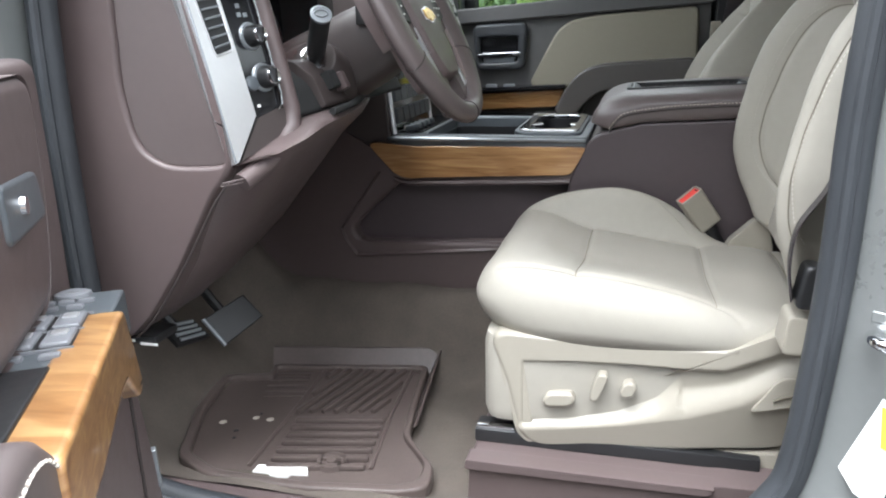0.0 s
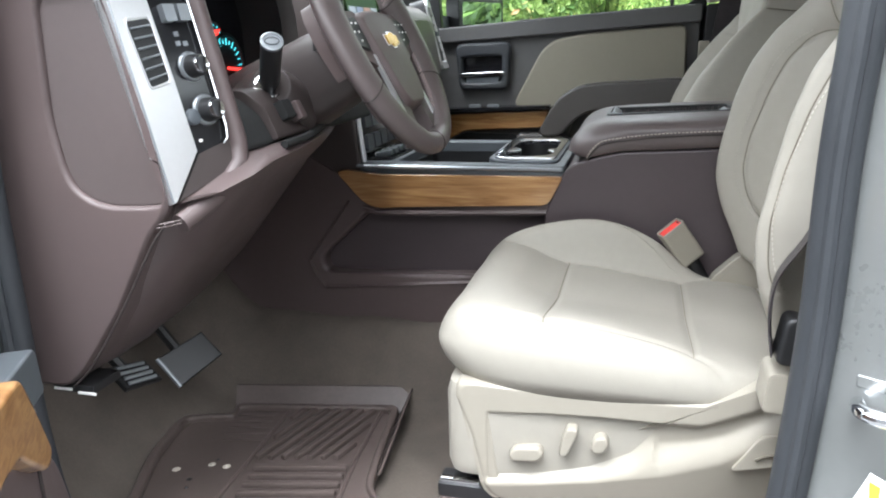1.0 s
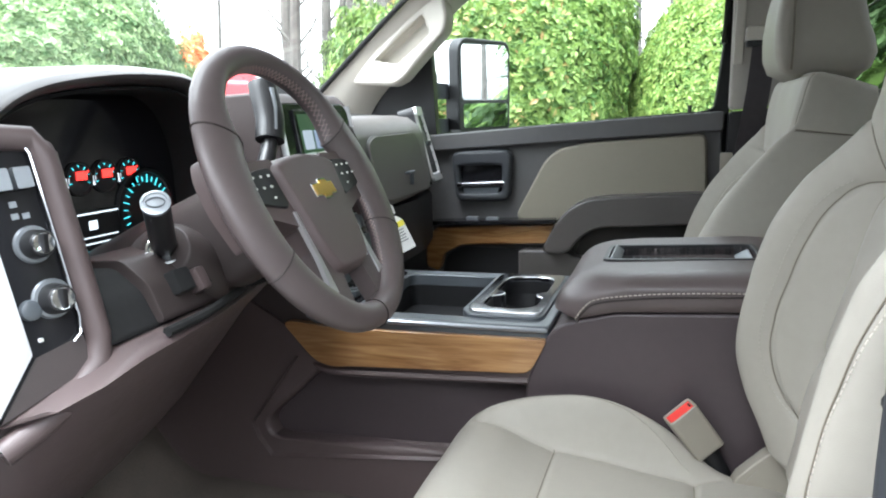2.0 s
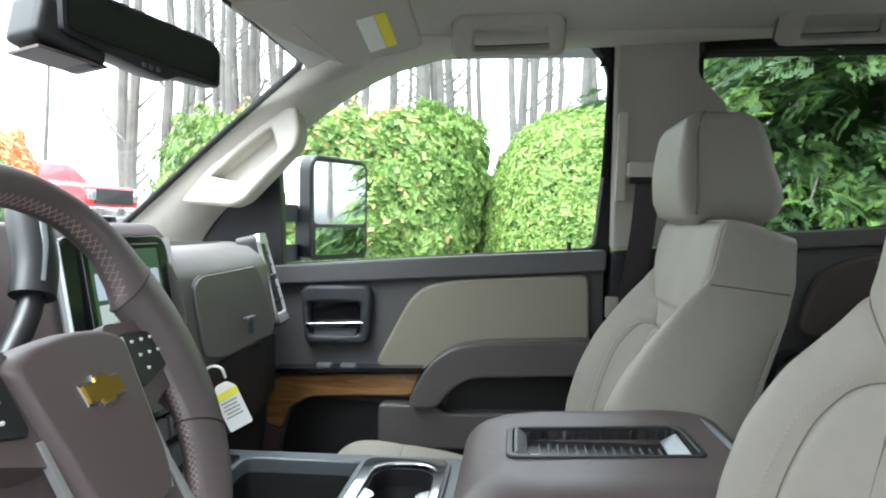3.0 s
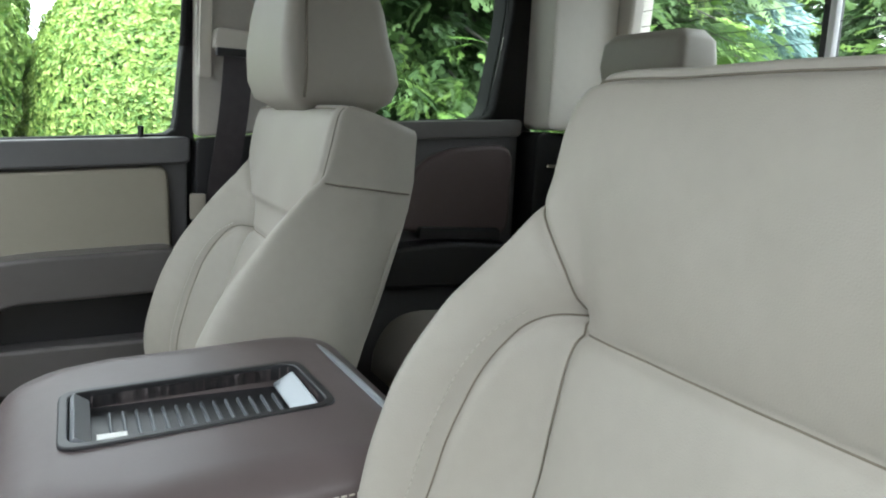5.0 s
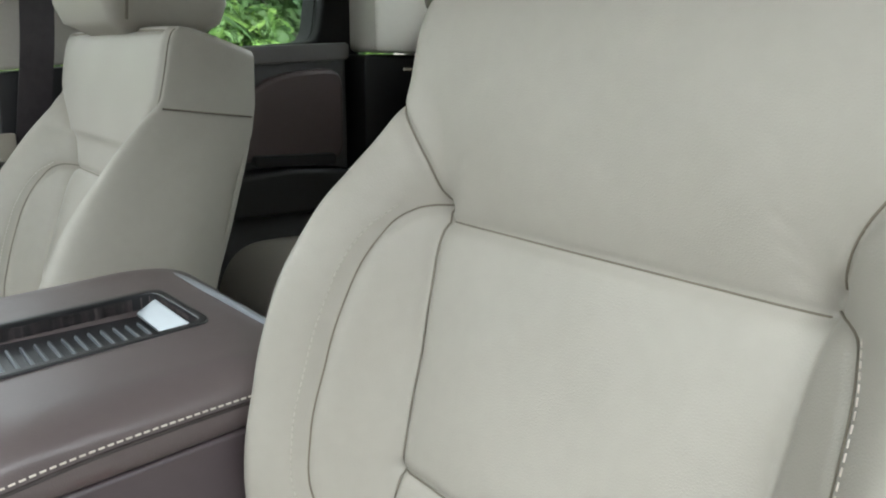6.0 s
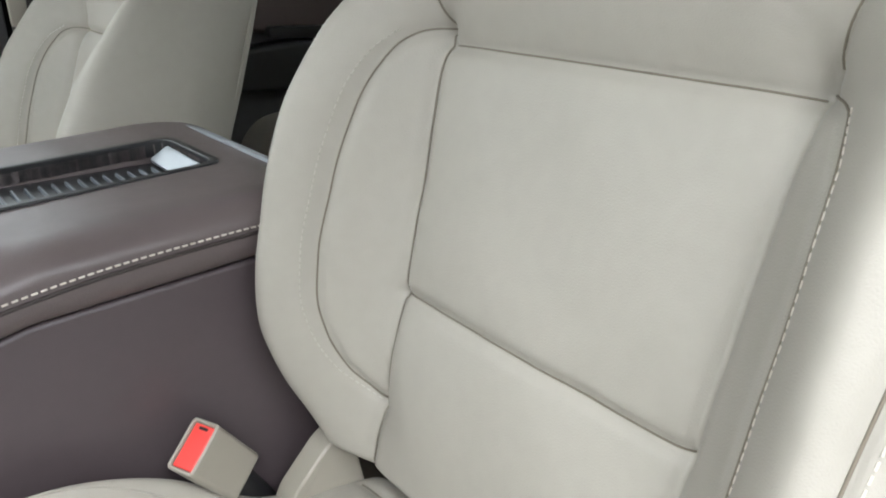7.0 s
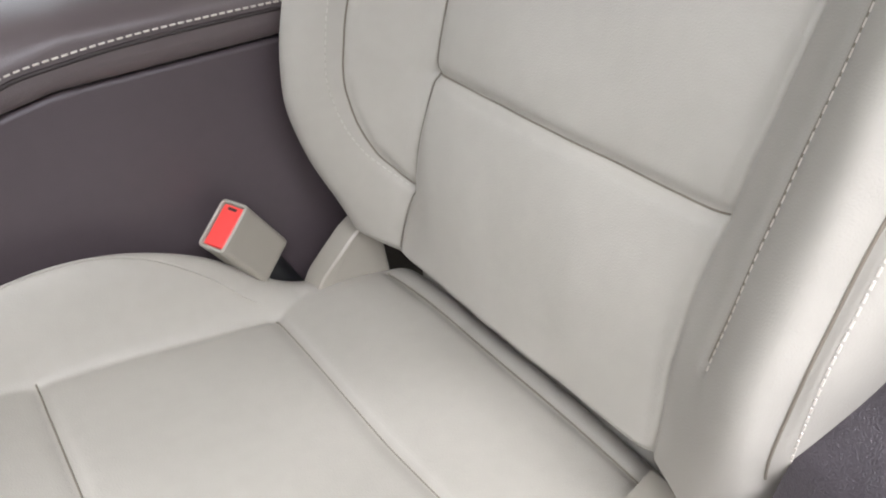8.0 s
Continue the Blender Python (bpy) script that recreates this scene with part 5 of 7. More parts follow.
# top pad, passenger side and centre stack
tp = []
for y in np.linspace(-0.78, 0.775, 32):
    z = 0.022 * (1 - (y / 0.8) ** 4)
    xe = 0.02 if -0.735 < y < -0.235 else 0.16
    tp.append([(-0.46, y, 0.775 + z), (-0.25, y, 0.800 + z), (-0.05, y, 0.812 + z), (xe, y, 0.812 + z), (xe + 0.02, y, 0.78), (-0.46, y, 0.74)])
part("top_pad", loft(tp), "dash_top", dash, "dark grain top pad", smooth=60)
pr = [(-0.10, 0.80), (0.12, 0.822), (0.22, 0.826), (0.272, 0.820), (0.300, 0.800), (0.312, 0.775), (0.334, 0.655), (0.325, 0.632), (0.296, 0.618), (0.262, 0.610), (-0.10, 0.60)]
pl = []
for y, d in ((0.10, 0.0), (0.20, 0.0), (0.35, -0.003), (0.45, -0.010), (0.54, -0.022), (0.62, -0.038), (0.70, -0.060), (0.75, -0.095)):
    pl.append([(x + (d if x > 0 else 0), y, z) for x, z in pr])
part("passenger_pad", loft(pl), "grey", dash, "dark padded passenger dash", smooth=60)
part("kick_panel", prism(rounded([(-0.222, 0.02), (0.085, 0.02), (0.085, 0.60), (0.03, 0.70), (-0.222, 0.70)], 0.01), "y", 0.792, 0.818, 0.006), "column_dark", dash, "dark kick panel in the passenger footwell")
part("lower_dash", prism(rounded([(-0.10, 0.40), (0.225, 0.43), (0.252, 0.47), (0.252, 0.607), (-0.10, 0.607)], 0.012), "y", 0.10, 0.745, 0.006), "black", dash, "black lower dash in the passenger footwell")
gd = rounded([(0.135, 0.655), (0.135, 0.768), (0.17, 0.782), (0.44, 0.785), (0.475, 0.765), (0.515, 0.66), (0.50, 0.642), (0.19, 0.642)], 0.018, 5)
gx = lambda y, z: (0.0 if y < 0.35 else -0.25 * (y - 0.35) ** 1.5) - 0.185 * (z - 0.655)
gb = part("upper_glove_door", loft([[(0.330 + gx(p[0], p[1]), p[0], p[1]) for p in gd], [(0.3365 + gx(p[0], p[1]), p[0], p[1]) for p in gd], [(0.3395 + gx(p[0], p[1]), p[0] + (0.36 - p[0]) * 0.012, p[1] + (0.72 - p[1]) * 0.03) for p in gd]]), "grey", dash, "upper glovebox door")
part("glove_groove", tube([(0.3345 + gx(p[0], p[1]), p[0], p[1]) for p in gd], 0.0026, 6, closed=True), "black", gb)
part("glove_latch", join(box((0.338, 0.332, 0.694), (0.012, 0.044, 0.006), 0.002), box((0.339, 0.338, 0.678), (0.010, 0.008, 0.028), 0.002)), "slate", gb)
part("lower_glove_door", prism(rounded([(0.20, 0.455), (0.60, 0.455), (0.60, 0.605), (0.20, 0.605)], 0.02), "x", 0.25, 0.272, 0.006), "black", dash, "lower glovebox door")
VA, VB, VC, VD = Vector((0.300, 0.585, 0.640)), Vector((0.292, 0.700, 0.640)), Vector((0.232, 0.690, 0.845)), Vector((0.252, 0.582, 0.845))
VNN = (VB - VA).cross(VD - VA).normalized()


def vent(a, b, d=0.0):
    return VA.lerp(VB, a).lerp(VD.lerp(VC, a), b) + VNN * d


def vent_slab(poly, d0, d1):
    return loft([[vent(p[0], p[1], d) for p in poly] for d in (d0, d1)])


vr = part("vent_body", vent_slab(rounded([(0, 0), (1, 0), (1, 1), (0, 1)], 0.1), -0.04, 0.004), "black", dash, "side air vent")
part("vent_frame", tube([vent(a, b, 0.004) for a, b in rounded([(0.10, 0.10), (0.88, 0.10), (0.90, 0.93), (0.08, 0.93)], 0.10)], 0.0075, 8, closed=True), "silver", vr, "silver vent frame")
part("vent_frame_top", vent_slab(rounded([(0.02, 0.89), (0.96, 0.89), (0.94, 1.0), (0.06, 1.0)], 0.04), 0.0, 0.012), "silver", vr)
for i in range(5):
    part("vent_slat", tube([vent(0.16, 0.26 + 0.13 * i, 0.006), vent(0.84, 0.26 + 0.13 * i, 0.006)], 0.004, 6, flat=0.5), "black", vr)
part("vent_knob", box(vent(0.5, 0.52, 0.010), (0.012, 0.03, 0.014), 0.004), "slate", vr)
part("vent_lip", vent_slab(rounded([(0.15, 0.03), (0.9, 0.03), (0.9, 0.09), (0.15, 0.09)], 0.02), 0.0, 0.012), "silver", vr)

cs = part("media_panel", prism(rounded([(0.05, 0.46), (0.335, 0.470), (0.322, 0.60), (0.278, 0.845), (0.255, 0.868), (0.05, 0.86)], 0.012), "y", -0.185, 0.125, 0.012, 3), "column_dark", dash, "centre stack")


def stack(y, b, d=0.0):
    """A place on the sloping face of the centre stack; b is the height."""
    x = np.interp(b, [0.47, 0.60, 0.845], [0.335, 0.322, 0.278])
    return Vector((float(x) + d, y, b))


def slab(y0, y1, z0, z1, d0, d1, r=0.008):
    poly = rounded([(y0, z0), (y1, z0), (y1, z1), (y0, z1)], r)
    return loft([[stack(p[0], p[1], d0) for p in poly], [stack(p[0], p[1], d1 * 0.8 + d0 * 0.2) for p in poly],
                 [stack(p[0] + ((y0 + y1) / 2 - p[0]) * 0.02, p[1] + ((z0 + z1) / 2 - p[1]) * 0.02, d1) for p in poly]])


part("stack_face", slab(-0.165, 0.110, 0.485, 0.850, -0.01, 0.006, 0.03), "gloss", cs)
for y in (-0.168, 0.113):
    part("silver_rail", tube([stack(y, z, 0.004) for z in (0.49, 0.6, 0.7, 0.80, 0.845)], 0.006, 8), "silver", cs)
sc = part("touch_screen", slab(-0.125, 0.075, 0.715, 0.838, 0.004, 0.0105, 0.006), "gloss", cs, "touch screen with rows of app tiles")
part("screen_picture", slab(-0.115, 0.065, 0.722, 0.831, 0.010, 0.0112, 0.002), glow("screen_green", (0.03, 0.07, 0.03), 0.12), sc)
tiles = [(0.55, 0.62, 0.68), (0.35, 0.42, 0.55), (0.62, 0.40, 0.32), (0.50, 0.55, 0.58), (0.55, 0.60, 0.55), (0.60, 0.60, 0.50), (0.45, 0.50, 0.60), (0.55, 0.58, 0.60)]
for i, c in enumerate(tiles):
    y, z = -0.108 + 0.043 * (i % 4), 0.768 - 0.040 * (i // 4)
    part("app_tile", slab(y, y + 0.036, z, z + 0.034, 0.011, 0.0122, 0.003), glow("tile_light", c, 0.09), sc)
for i in range(5):
    part("stack_vent", slab(-0.15 + 0.052 * i, -0.11 + 0.052 * i, 0.665, 0.700, 0.004, 0.010), "black", cs)
for j in range(3):
    for i in range(6):
        part("stack_button", slab(-0.15 + 0.042 * i, -0.115 + 0.042 * i, 0.515 + 0.045 * j, 0.545 + 0.045 * j, 0.004, 0.012, 0.004), "slate", cs)
for y in (-0.135, 0.085):
    k = part("climate_knob", disc(stack(y, 0.63, 0.004), (1, 0, 0.2), [(0, 0.024), (0.018, 0.021), (0.02, 0.016)], 24), "black", cs)
    part("knob_ring", disc(stack(y, 0.63, 0.004), (1, 0, 0.2), [(0.002, 0.026), (0.006, 0.0245)], 24), "chrome", k)

# hang tag below the glovebox
tag = thing("hang_tag", "white paper hang tag with a yellow top", "tag", at=(0.372, 0.135, 0.62))
tm = pose(0.381, 0.135, 0.580, 24, -8, -62) @ Matrix.Scale(0.74, 4)
part("tag_card", moved(loft([[(0.0012 * s, y, z) for y, z in rounded([(-0.026, -0.052), (0.026, -0.052), (0.026, 0.035), (0.012, 0.052), (-0.012, 0.052), (-0.026, 0.035)], 0.006)] for s in (-1, 1)]), tm), "paper", tag)
part("tag_band", moved(box((0.0012, 0, 0.026), (0.0022, 0.051, 0.016), 0.0004, 1), tm), "yellow", tag)
part("tag_print", moved(join(*[box((0.0016, -0.002, 0.010 - 0.008 * i), (0.0012, 0.036 - 0.006 * (i % 2), 0.003), 0.0002, 1) for i in range(5)]), tm), "ink", tag)
part("tag_loop", tube(smooth_line([(0.372, 0.132, 0.624), (0.366, 0.128, 0.640), (0.35, 0.128, 0.642), (0.336, 0.13, 0.632)], 5), 0.0025, 6), "paper", tag)

# ---- steering wheel and column ----
WC, WT = Vector((0.475, -0.431, 0.733)), radians(26.8)
WN, WV, WU = Vector((math.cos(WT), 0, math.sin(WT))), Vector((-math.sin(WT), 0, math.cos(WT))), Vector((0, 1, 0))


def wh(u, v, n=0.0):
    return WC + WU * u + WV * v + WN * n


def wslab(poly, n0, n1, shrink=0.06, steps=3):
    cx, cy = sum(p[0] for p in poly) / len(poly), sum(p[1] for p in poly) / len(poly)
    rows = [[wh(p[0], p[1], n0) for p in poly]]
    for k in range(steps + 1):
        a = math.pi / 2 * k / steps
        f, d = shrink * (1 - math.cos(a)), n0 + (n1 - n0) * (0.55 + 0.45 * math.sin(a))
        rows.append([wh(p[0] + (cx - p[0]) * f, p[1] + (cy - p[1]) * f, d) for p in poly])
    return loft(rows)


wheel = thing("steering_wheel", "brown leather-wrapped steering wheel with silver spokes", "steering wheel", at=tuple(WC))
RIM_IN = [(-90, 0.166), (-75, 0.164), (-60, 0.154), (-48, 0.147), (-25, 0.136), (-10, 0.128), (10, 0.124), (28, 0.124), (35, 0.140), (45, 0.157), (60, 0.165), (90, 0.166)]


def rim_at(a, e, lift=0.0):
    """A place on the rim: a round the wheel, e round the grip, which widens inwards at the two spokes."""
    deg = math.degrees(a) % 360
    side = deg - 360 if deg > 270 else (180 - deg if deg > 90 else deg)
    r0 = float(np.interp(side, [k[0] for k in RIM_IN], [k[1] for k in RIM_IN]))
    c, h = (0.2018 + r0) / 2, (0.2018 - r0) / 2
    r = c + (h + lift) * math.cos(e)
    return wh(r * math.cos(a), r * math.sin(a), 0.004 + (0.0170 + lift) * math.sin(e) - 0.25 * max(0.0, c - r - 0.012))


rv = [tuple(rim_at(2 * math.pi * i / 144, 2 * math.pi * k / 20)) for i in range(144) for k in range(20)]
rf = [(i * 20 + k, i * 20 + (k + 1) % 20, ((i + 1) % 144) * 20 + (k + 1) % 20, ((i + 1) % 144) * 20 + k) for i in range(144) for k in range(20)]
rim = part("rim", (rv, rf), "brown_leather", wheel, "stitched leather rim", smooth=180)
for a0 in (28, 152, 208, 332, 270):
    a = radians(a0)
    c = [rim_at(a, t, 0.0004) for t in np.linspace(0, 2 * math.pi, 20)]
    part("rim_seam", tube(c, 0.0011, 5), "seam_brown", rim)
for lo, hi in ((-58, -14), (30, 150), (194, 238)):
    zz = []
    for k in range(int((hi - lo) / 2.5) + 1):
        a = radians(lo + 2.5 * k)
        wide = 180 - (38 if lo == 30 else 22)
        for f0, f1 in ((wide, 178), (178, wide)):
            c = []
            for f in (0.0, 0.5, 1.0):
                e = radians(f0 + (f1 - f0) * f)
                c.append(rim_at(a + 0.05 * f, e, 0.0004))
            zz.append(tube(c, 0.00045, 4))
    part("stitching", join(*zz), "rim_thread", rim, "pale pink cross-stitching inside the rim")
pad_l = rounded([(-0.080, 0.036), (-0.05, 0.046), (0.0, 0.050), (0.05, 0.046), (0.080, 0.036), (0.071, -0.02), (0.060, -0.085), (0.047, -0.116), (0.03, -0.122), (-0.03, -0.122), (-0.047, -0.116), (-0.060, -0.085), (-0.071, -0.02)], 0.012, 5)
hub = part("airbag_cover", wslab(pad_l, -0.05, 0.0145, 0.14, 6), "brown", wheel, "leather-grained airbag cover", smooth=50)
bow = [(-0.026, -0.0075), (-0.009, -0.0075), (-0.008, -0.0115), (0.009, -0.0115), (0.010, -0.0075), (0.026, -0.0075), (0.023, 0.0075), (0.010, 0.0075), (0.009, 0.0115), (-0.008, 0.0115), (-0.009, 0.0075), (-0.028, 0.0075)]
part("badge", wslab([(u + 0.008, v - 0.009) for u, v in bow], 0.012, 0.0185, 0.02), "gold", hub, "plain gold badge")
part("badge_rim", wslab([(u * 1.10 + 0.008, v * 1.24 - 0.009) for u, v in bow], 0.011, 0.0165, 0.02), "chrome", hub)
for s in (-1, 1):
    sp = [(s * 0.060, 0.047), (s * 0.10, 0.045), (s * 0.140, 0.046), (s * 0.166, 0.066), (s * 0.180, 0.04), (s * 0.182, 0.0), (s * 0.168, -0.055), (s * 0.148, -0.030), (s * 0.12, -0.030), (s * 0.062, -0.05)]
    if s < 0:
        sp = sp[::-1]
    spk = part("spoke", wslab(rounded(sp, 0.012), -0.03, 0.004, 0.03), "brown", wheel)
    pod = [(s * 0.080, 0.034), (s * 0.120, 0.032), (s * 0.150, 0.020), (s * 0.146, 0.0), (s * 0.132, -0.010), (s * 0.076, -0.022)]
    if s < 0:
        pod = pod[::-1]
    pd = part("button_pod", wslab(rounded(pod, 0.010), -0.005, 0.0075, 0.05), "black", spk, "dark button pod")
    for i in range(7):
        u, v = s * (0.092 + 0.017 * (i % 3) + 0.004 * (i // 3)), 0.023 - 0.014 * (i // 3)
        part("button", moved(box((0, 0, 0), (0.003, 0.0045, 0.003), 0.001), Matrix.Translation(wh(u, v, 0.0075))), "paper", pd)
    if s > 0:
        part("silver_spoke", tube([wh(0.080, 0.030, 0.006), wh(0.073, -0.02, 0.006), wh(0.068, -0.05, 0.006), wh(0.062, -0.08, 0.005), wh(0.055, -0.11, 0.003)], 0.0026, 8, flat=0.6), "silver", spk, "silver spoke edge")
    part("lower_spoke", wslab(rounded([(s * 0.022, -0.075), (s * 0.062, -0.075), (s * 0.072, -0.172), (s * 0.038, -0.180)] if s > 0 else [(s * 0.038, -0.180), (s * 0.072, -0.172), (s * 0.062, -0.075), (s * 0.022, -0.075)], 0.01), -0.02, 0.004, 0.05), "brown_leather", wheel)
    bar_ = [(s * 0.068, -0.026), (s * 0.074, -0.026), (s * 0.072, -0.09), (s * 0.078, -0.136), (s * 0.064, -0.140), (s * 0.064, -0.09)]
    part("spoke_chrome", wslab(bar_[::-1] if s > 0 else bar_, 0.0, 0.0060, 0.06), "silver", wheel, "bright silver lower spoke")
col = thing("steering_column", "brown steering column shroud with stalks", "steering column", at=tuple(WC - WN * 0.15))
rows = []
for d, ru, rv_ in ((0.035, 0.050, 0.045), (0.05, 0.066, 0.060), (0.10, 0.072, 0.066), (0.16, 0.074, 0.070), (0.22, 0.074, 0.074), (0.34, 0.072, 0.078)):
    rows.append([wh(ru * math.copysign(abs(math.cos(a)) ** 0.6, math.cos(a)), rv_ * math.copysign(abs(math.sin(a)) ** 0.6, math.sin(a)) - 0.004, -d) for a in np.linspace(0, 2 * math.pi, 32, endpoint=False)])
part("shroud", loft(rows), "column_dark", col, smooth=50)
tip, a_ = Vector((0.377, -0.607, 0.732)), Vector((0.334, -0.545, 0.668))
wy = (tip - a_).normalized()
part("stalk_housing", loft([[a_ - wy * d + Vector((r * 1.25 * math.cos(t), 0.35 * r * math.sin(t), r * math.sin(t))) for t in np.linspace(0, 2 * math.pi, 28, endpoint=False)] for d, r in ((0.09, 0.070), (0.05, 0.058), (0.02, 0.040), (0.004, 0.031), (0.0, 0.027))]), "column_dark", col, "dark brown housing round the stalk base", smooth=60)
stk = part("turn_stalk", tube([a_ - wy * 0.01, a_, a_.lerp(tip, 0.25)], 0.012, 14), "black", col, "black turn signal stalk")
part("stalk_grip", tube([a_.lerp(tip, 0.15), a_.lerp(tip, 0.4), a_.lerp(tip, 0.95), tip], 0.0155, 16), "black", stk)
part("stalk_cap", disc(tip, wy, [(0, 0.0165), (0.004, 0.0165), (0.0045, 0.0135), (0.003, 0.0130), (0.004, 0.0)], 22), "dull_silver", stk, "pale round stalk end")
part("stalk_mark", tube([tip + wy * 0.0046 + Vector((0.010 * math.cos(t), 0.010 * math.sin(t), 0)) - wy * wy.dot(Vector((0.010 * math.cos(t), 0.010 * math.sin(t), 0))) for t in np.linspace(0, 2 * math.pi, 20, endpoint=False)], 0.0008, 5, closed=True), "slate", stk)
part("stalk_ring", disc(a_, wy, [(0, 0.0225), (0.003, 0.0225), (0.0035, 0.0195), (0.001, 0.018)], 24), "chrome", col, "bright ring round the stalk base")
part("shift_lever", tube(smooth_line([wh(0.06, 0.03, -0.13), wh(0.10, 0.06, -0.12), wh(0.145, 0.105, -0.105), wh(0.17, 0.15, -0.095)], 5), 0.013, 12), "black", col, "black column shift lever")
part("shift_grip", tube(smooth_line([wh(0.150, 0.115, -0.10), wh(0.168, 0.15, -0.092), wh(0.182, 0.195, -0.088), wh(0.186, 0.205, -0.087)], 4), 0.023, 16, flat=0.75), "black", col)
part("grip_trim", tube([wh(0.150, 0.125, -0.083), wh(0.168, 0.16, -0.075), wh(0.178, 0.190, -0.071)], 0.004, 8, flat=0.6), "dull_silver", col)
part("column_button", box(wh(-0.073, 0.03, -0.06), (0.03, 0.008, 0.03), 0.003), "black", col)

# pedals


def pedal_slab(corners, thick):
    """A pad between four corners, with softened rims."""
    c = [Vector(p) for p in corners]
    n = (c[1] - c[0]).cross(c[3] - c[0]).normalized()
    n = n if n.z > 0 else -n
    mid = sum(c, Vector()) / 4
    return loft([[p - n * thick for p in c], [p - n * 0.002 for p in c], [p.lerp(mid, 0.06) for p in c]]), c, n


br = thing("brake_pedal", "black brake pedal with a bright ribbed face", "pedal", at=(0.08, -0.62, 0.20))
g, c, n = pedal_slab([(0.055, -0.655, 0.226), (0.080, -0.595, 0.216), (0.112, -0.595, 0.184), (0.088, -0.655, 0.190)], 0.012)
part("pedal_pad", g, "black", br)
for i in range(4):
    t_ = 0.16 + 0.22 * i
    part("pedal_rib", tube([c[0].lerp(c[3], t_).lerp(c[1].lerp(c[2], t_), 0.12) + n * 0.002, c[0].lerp(c[3], t_).lerp(c[1].lerp(c[2], t_), 0.88) + n * 0.002], 0.0035, 8), "dull_silver", br)
part("pedal_arm", tube([(0.080, -0.625, 0.19), (0.02, -0.64, 0.27), (0.0, -0.65, 0.42)], 0.010, 8), "black", br)
ac = thing("accelerator_pedal", "large flat black accelerator pedal", "pedal", at=(0.10, -0.50, 0.17))
g, c, n = pedal_slab([(0.062, -0.54, 0.190), (0.105, -0.46, 0.215), (0.145, -0.46, 0.173), (0.104, -0.54, 0.140)], 0.010)
part("pedal_pad", g, "black", ac)
part("pedal_edge", tube([c[0], c[3]], 0.004, 8), "dull_silver", ac, "bright pedal edge")
part("pedal_arm", tube([(0.095, -0.50, 0.17), (0.03, -0.50, 0.25), (0.0, -0.50, 0.42)], 0.010, 8), "black", ac)
rel = thing("hood_release", "small black lever with white markings under the dash", "lever", at=(0.11, -0.765, 0.27))
part("lever", box((0.115, -0.765, 0.262), (0.07, 0.06, 0.014), 0.005), "black", rel)
part("marking", join(box((0.10, -0.797, 0.262), (0.03, 0.002, 0.004), 0.0005), box((0.14, -0.797, 0.258), (0.03, 0.002, 0.004), 0.0005)), "paper", rel)


# ---- passenger front door ----
pd_ = thing("door_passenger", "closed front passenger door with beige insert and wood strip", "car door", kind="structure")
outer = [(0.02, 0.0), (1.05, 0.0), (1.058, 0.80), (1.075, 1.10), (1.078, 1.30), (1.04, 1.335), (0.80, 1.33), (0.60, 1.30), (0.45, 1.245), (0.30, 1.15), (0.05, 0.93), (0.02, 0.80)]
hole = [(x - (0.025 if z > 0.95 and x < 0.5 else 0.0), z + (0.022 if z > 0.97 and x < 1.02 else 0.0)) for x, z in win_front]
outer = [(x - (0.03 if z > 0.95 and x < 0.5 else 0.0), z + (0.025 if z > 1.1 else 0.0)) for x, z in outer]
part("door_frame", ring(outer, rounded(hole, 0.02), "y", 0.872, 0.842, 160, 0.006), "matt", pd_)
part("outer_skin", ring(outer, rounded(hole, 0.02), "y", 0.91, 0.876, 160), "matt", pd_)
wg = part("window_glass", prism(hole, "y", 0.860, 0.864), "glass", pd_)
wg.visible_shadow = False
part("window_seal", tube([(x, 0.838, z) for x, z in rounded(win_front[1:5], 0.03, 5)[6:]], 0.008, 8), "matt", pd_)
part("door_panel", prism(rounded([(0.05, 0.04), (1.035, 0.04), (1.042, 0.80), (0.22, 0.752), (0.05, 0.76)], 0.015), "y", 0.822, 0.862, 0.01), "door_grey", pd_, "dark grained door panel")
part("sill_cap", prism(rounded([(0.17, 0.715), (1.045, 0.764), (1.045, 0.815), (0.60, 0.790), (0.17, 0.762)], 0.012), "y", 0.796, 0.868, 0.014, 4), "door_grey", pd_)
ins = rounded([(0.482, 0.522), (0.537, 0.625), (0.572, 0.690), (0.612, 0.722), (0.69, 0.737), (1.003, 0.756), (1.010, 0.57), (0.74, 0.575), (0.66, 0.55), (0.60, 0.505)], 0.025, 5)
part("insert", prism(ins, "y", 0.803, 0.835, 0.018, 5), "beige_soft", pd_, "padded beige leather insert")
part("insert_seam", tube([(p[0], 0.8215, p[1]) for p in ins], 0.0022, 6, closed=True), "seam", pd_)
hb = part("handle_bezel", ring(rounded([(0.296, 0.703), (0.31, 0.718), (0.462, 0.722), (0.478, 0.706), (0.470, 0.585), (0.455, 0.573), (0.318, 0.571), (0.306, 0.585)], 0.012), rounded([(0.318, 0.675), (0.448, 0.678), (0.446, 0.598), (0.322, 0.596)], 0.012), "y", 0.824, 0.792, 90, 0.012), "rubber", pd_, "charcoal door handle bezel")
part("handle_cup", box((0.384, 0.8205, 0.637), (0.13, 0.008, 0.085), 0.002), "gloss", hb)
part("door_lever", prism(rounded([(0.312, 0.612), (0.455, 0.617), (0.458, 0.630), (0.312, 0.625)], 0.005), "y", 0.790, 0.803, 0.005, 3), "chrome", hb, "chrome inside door lever")
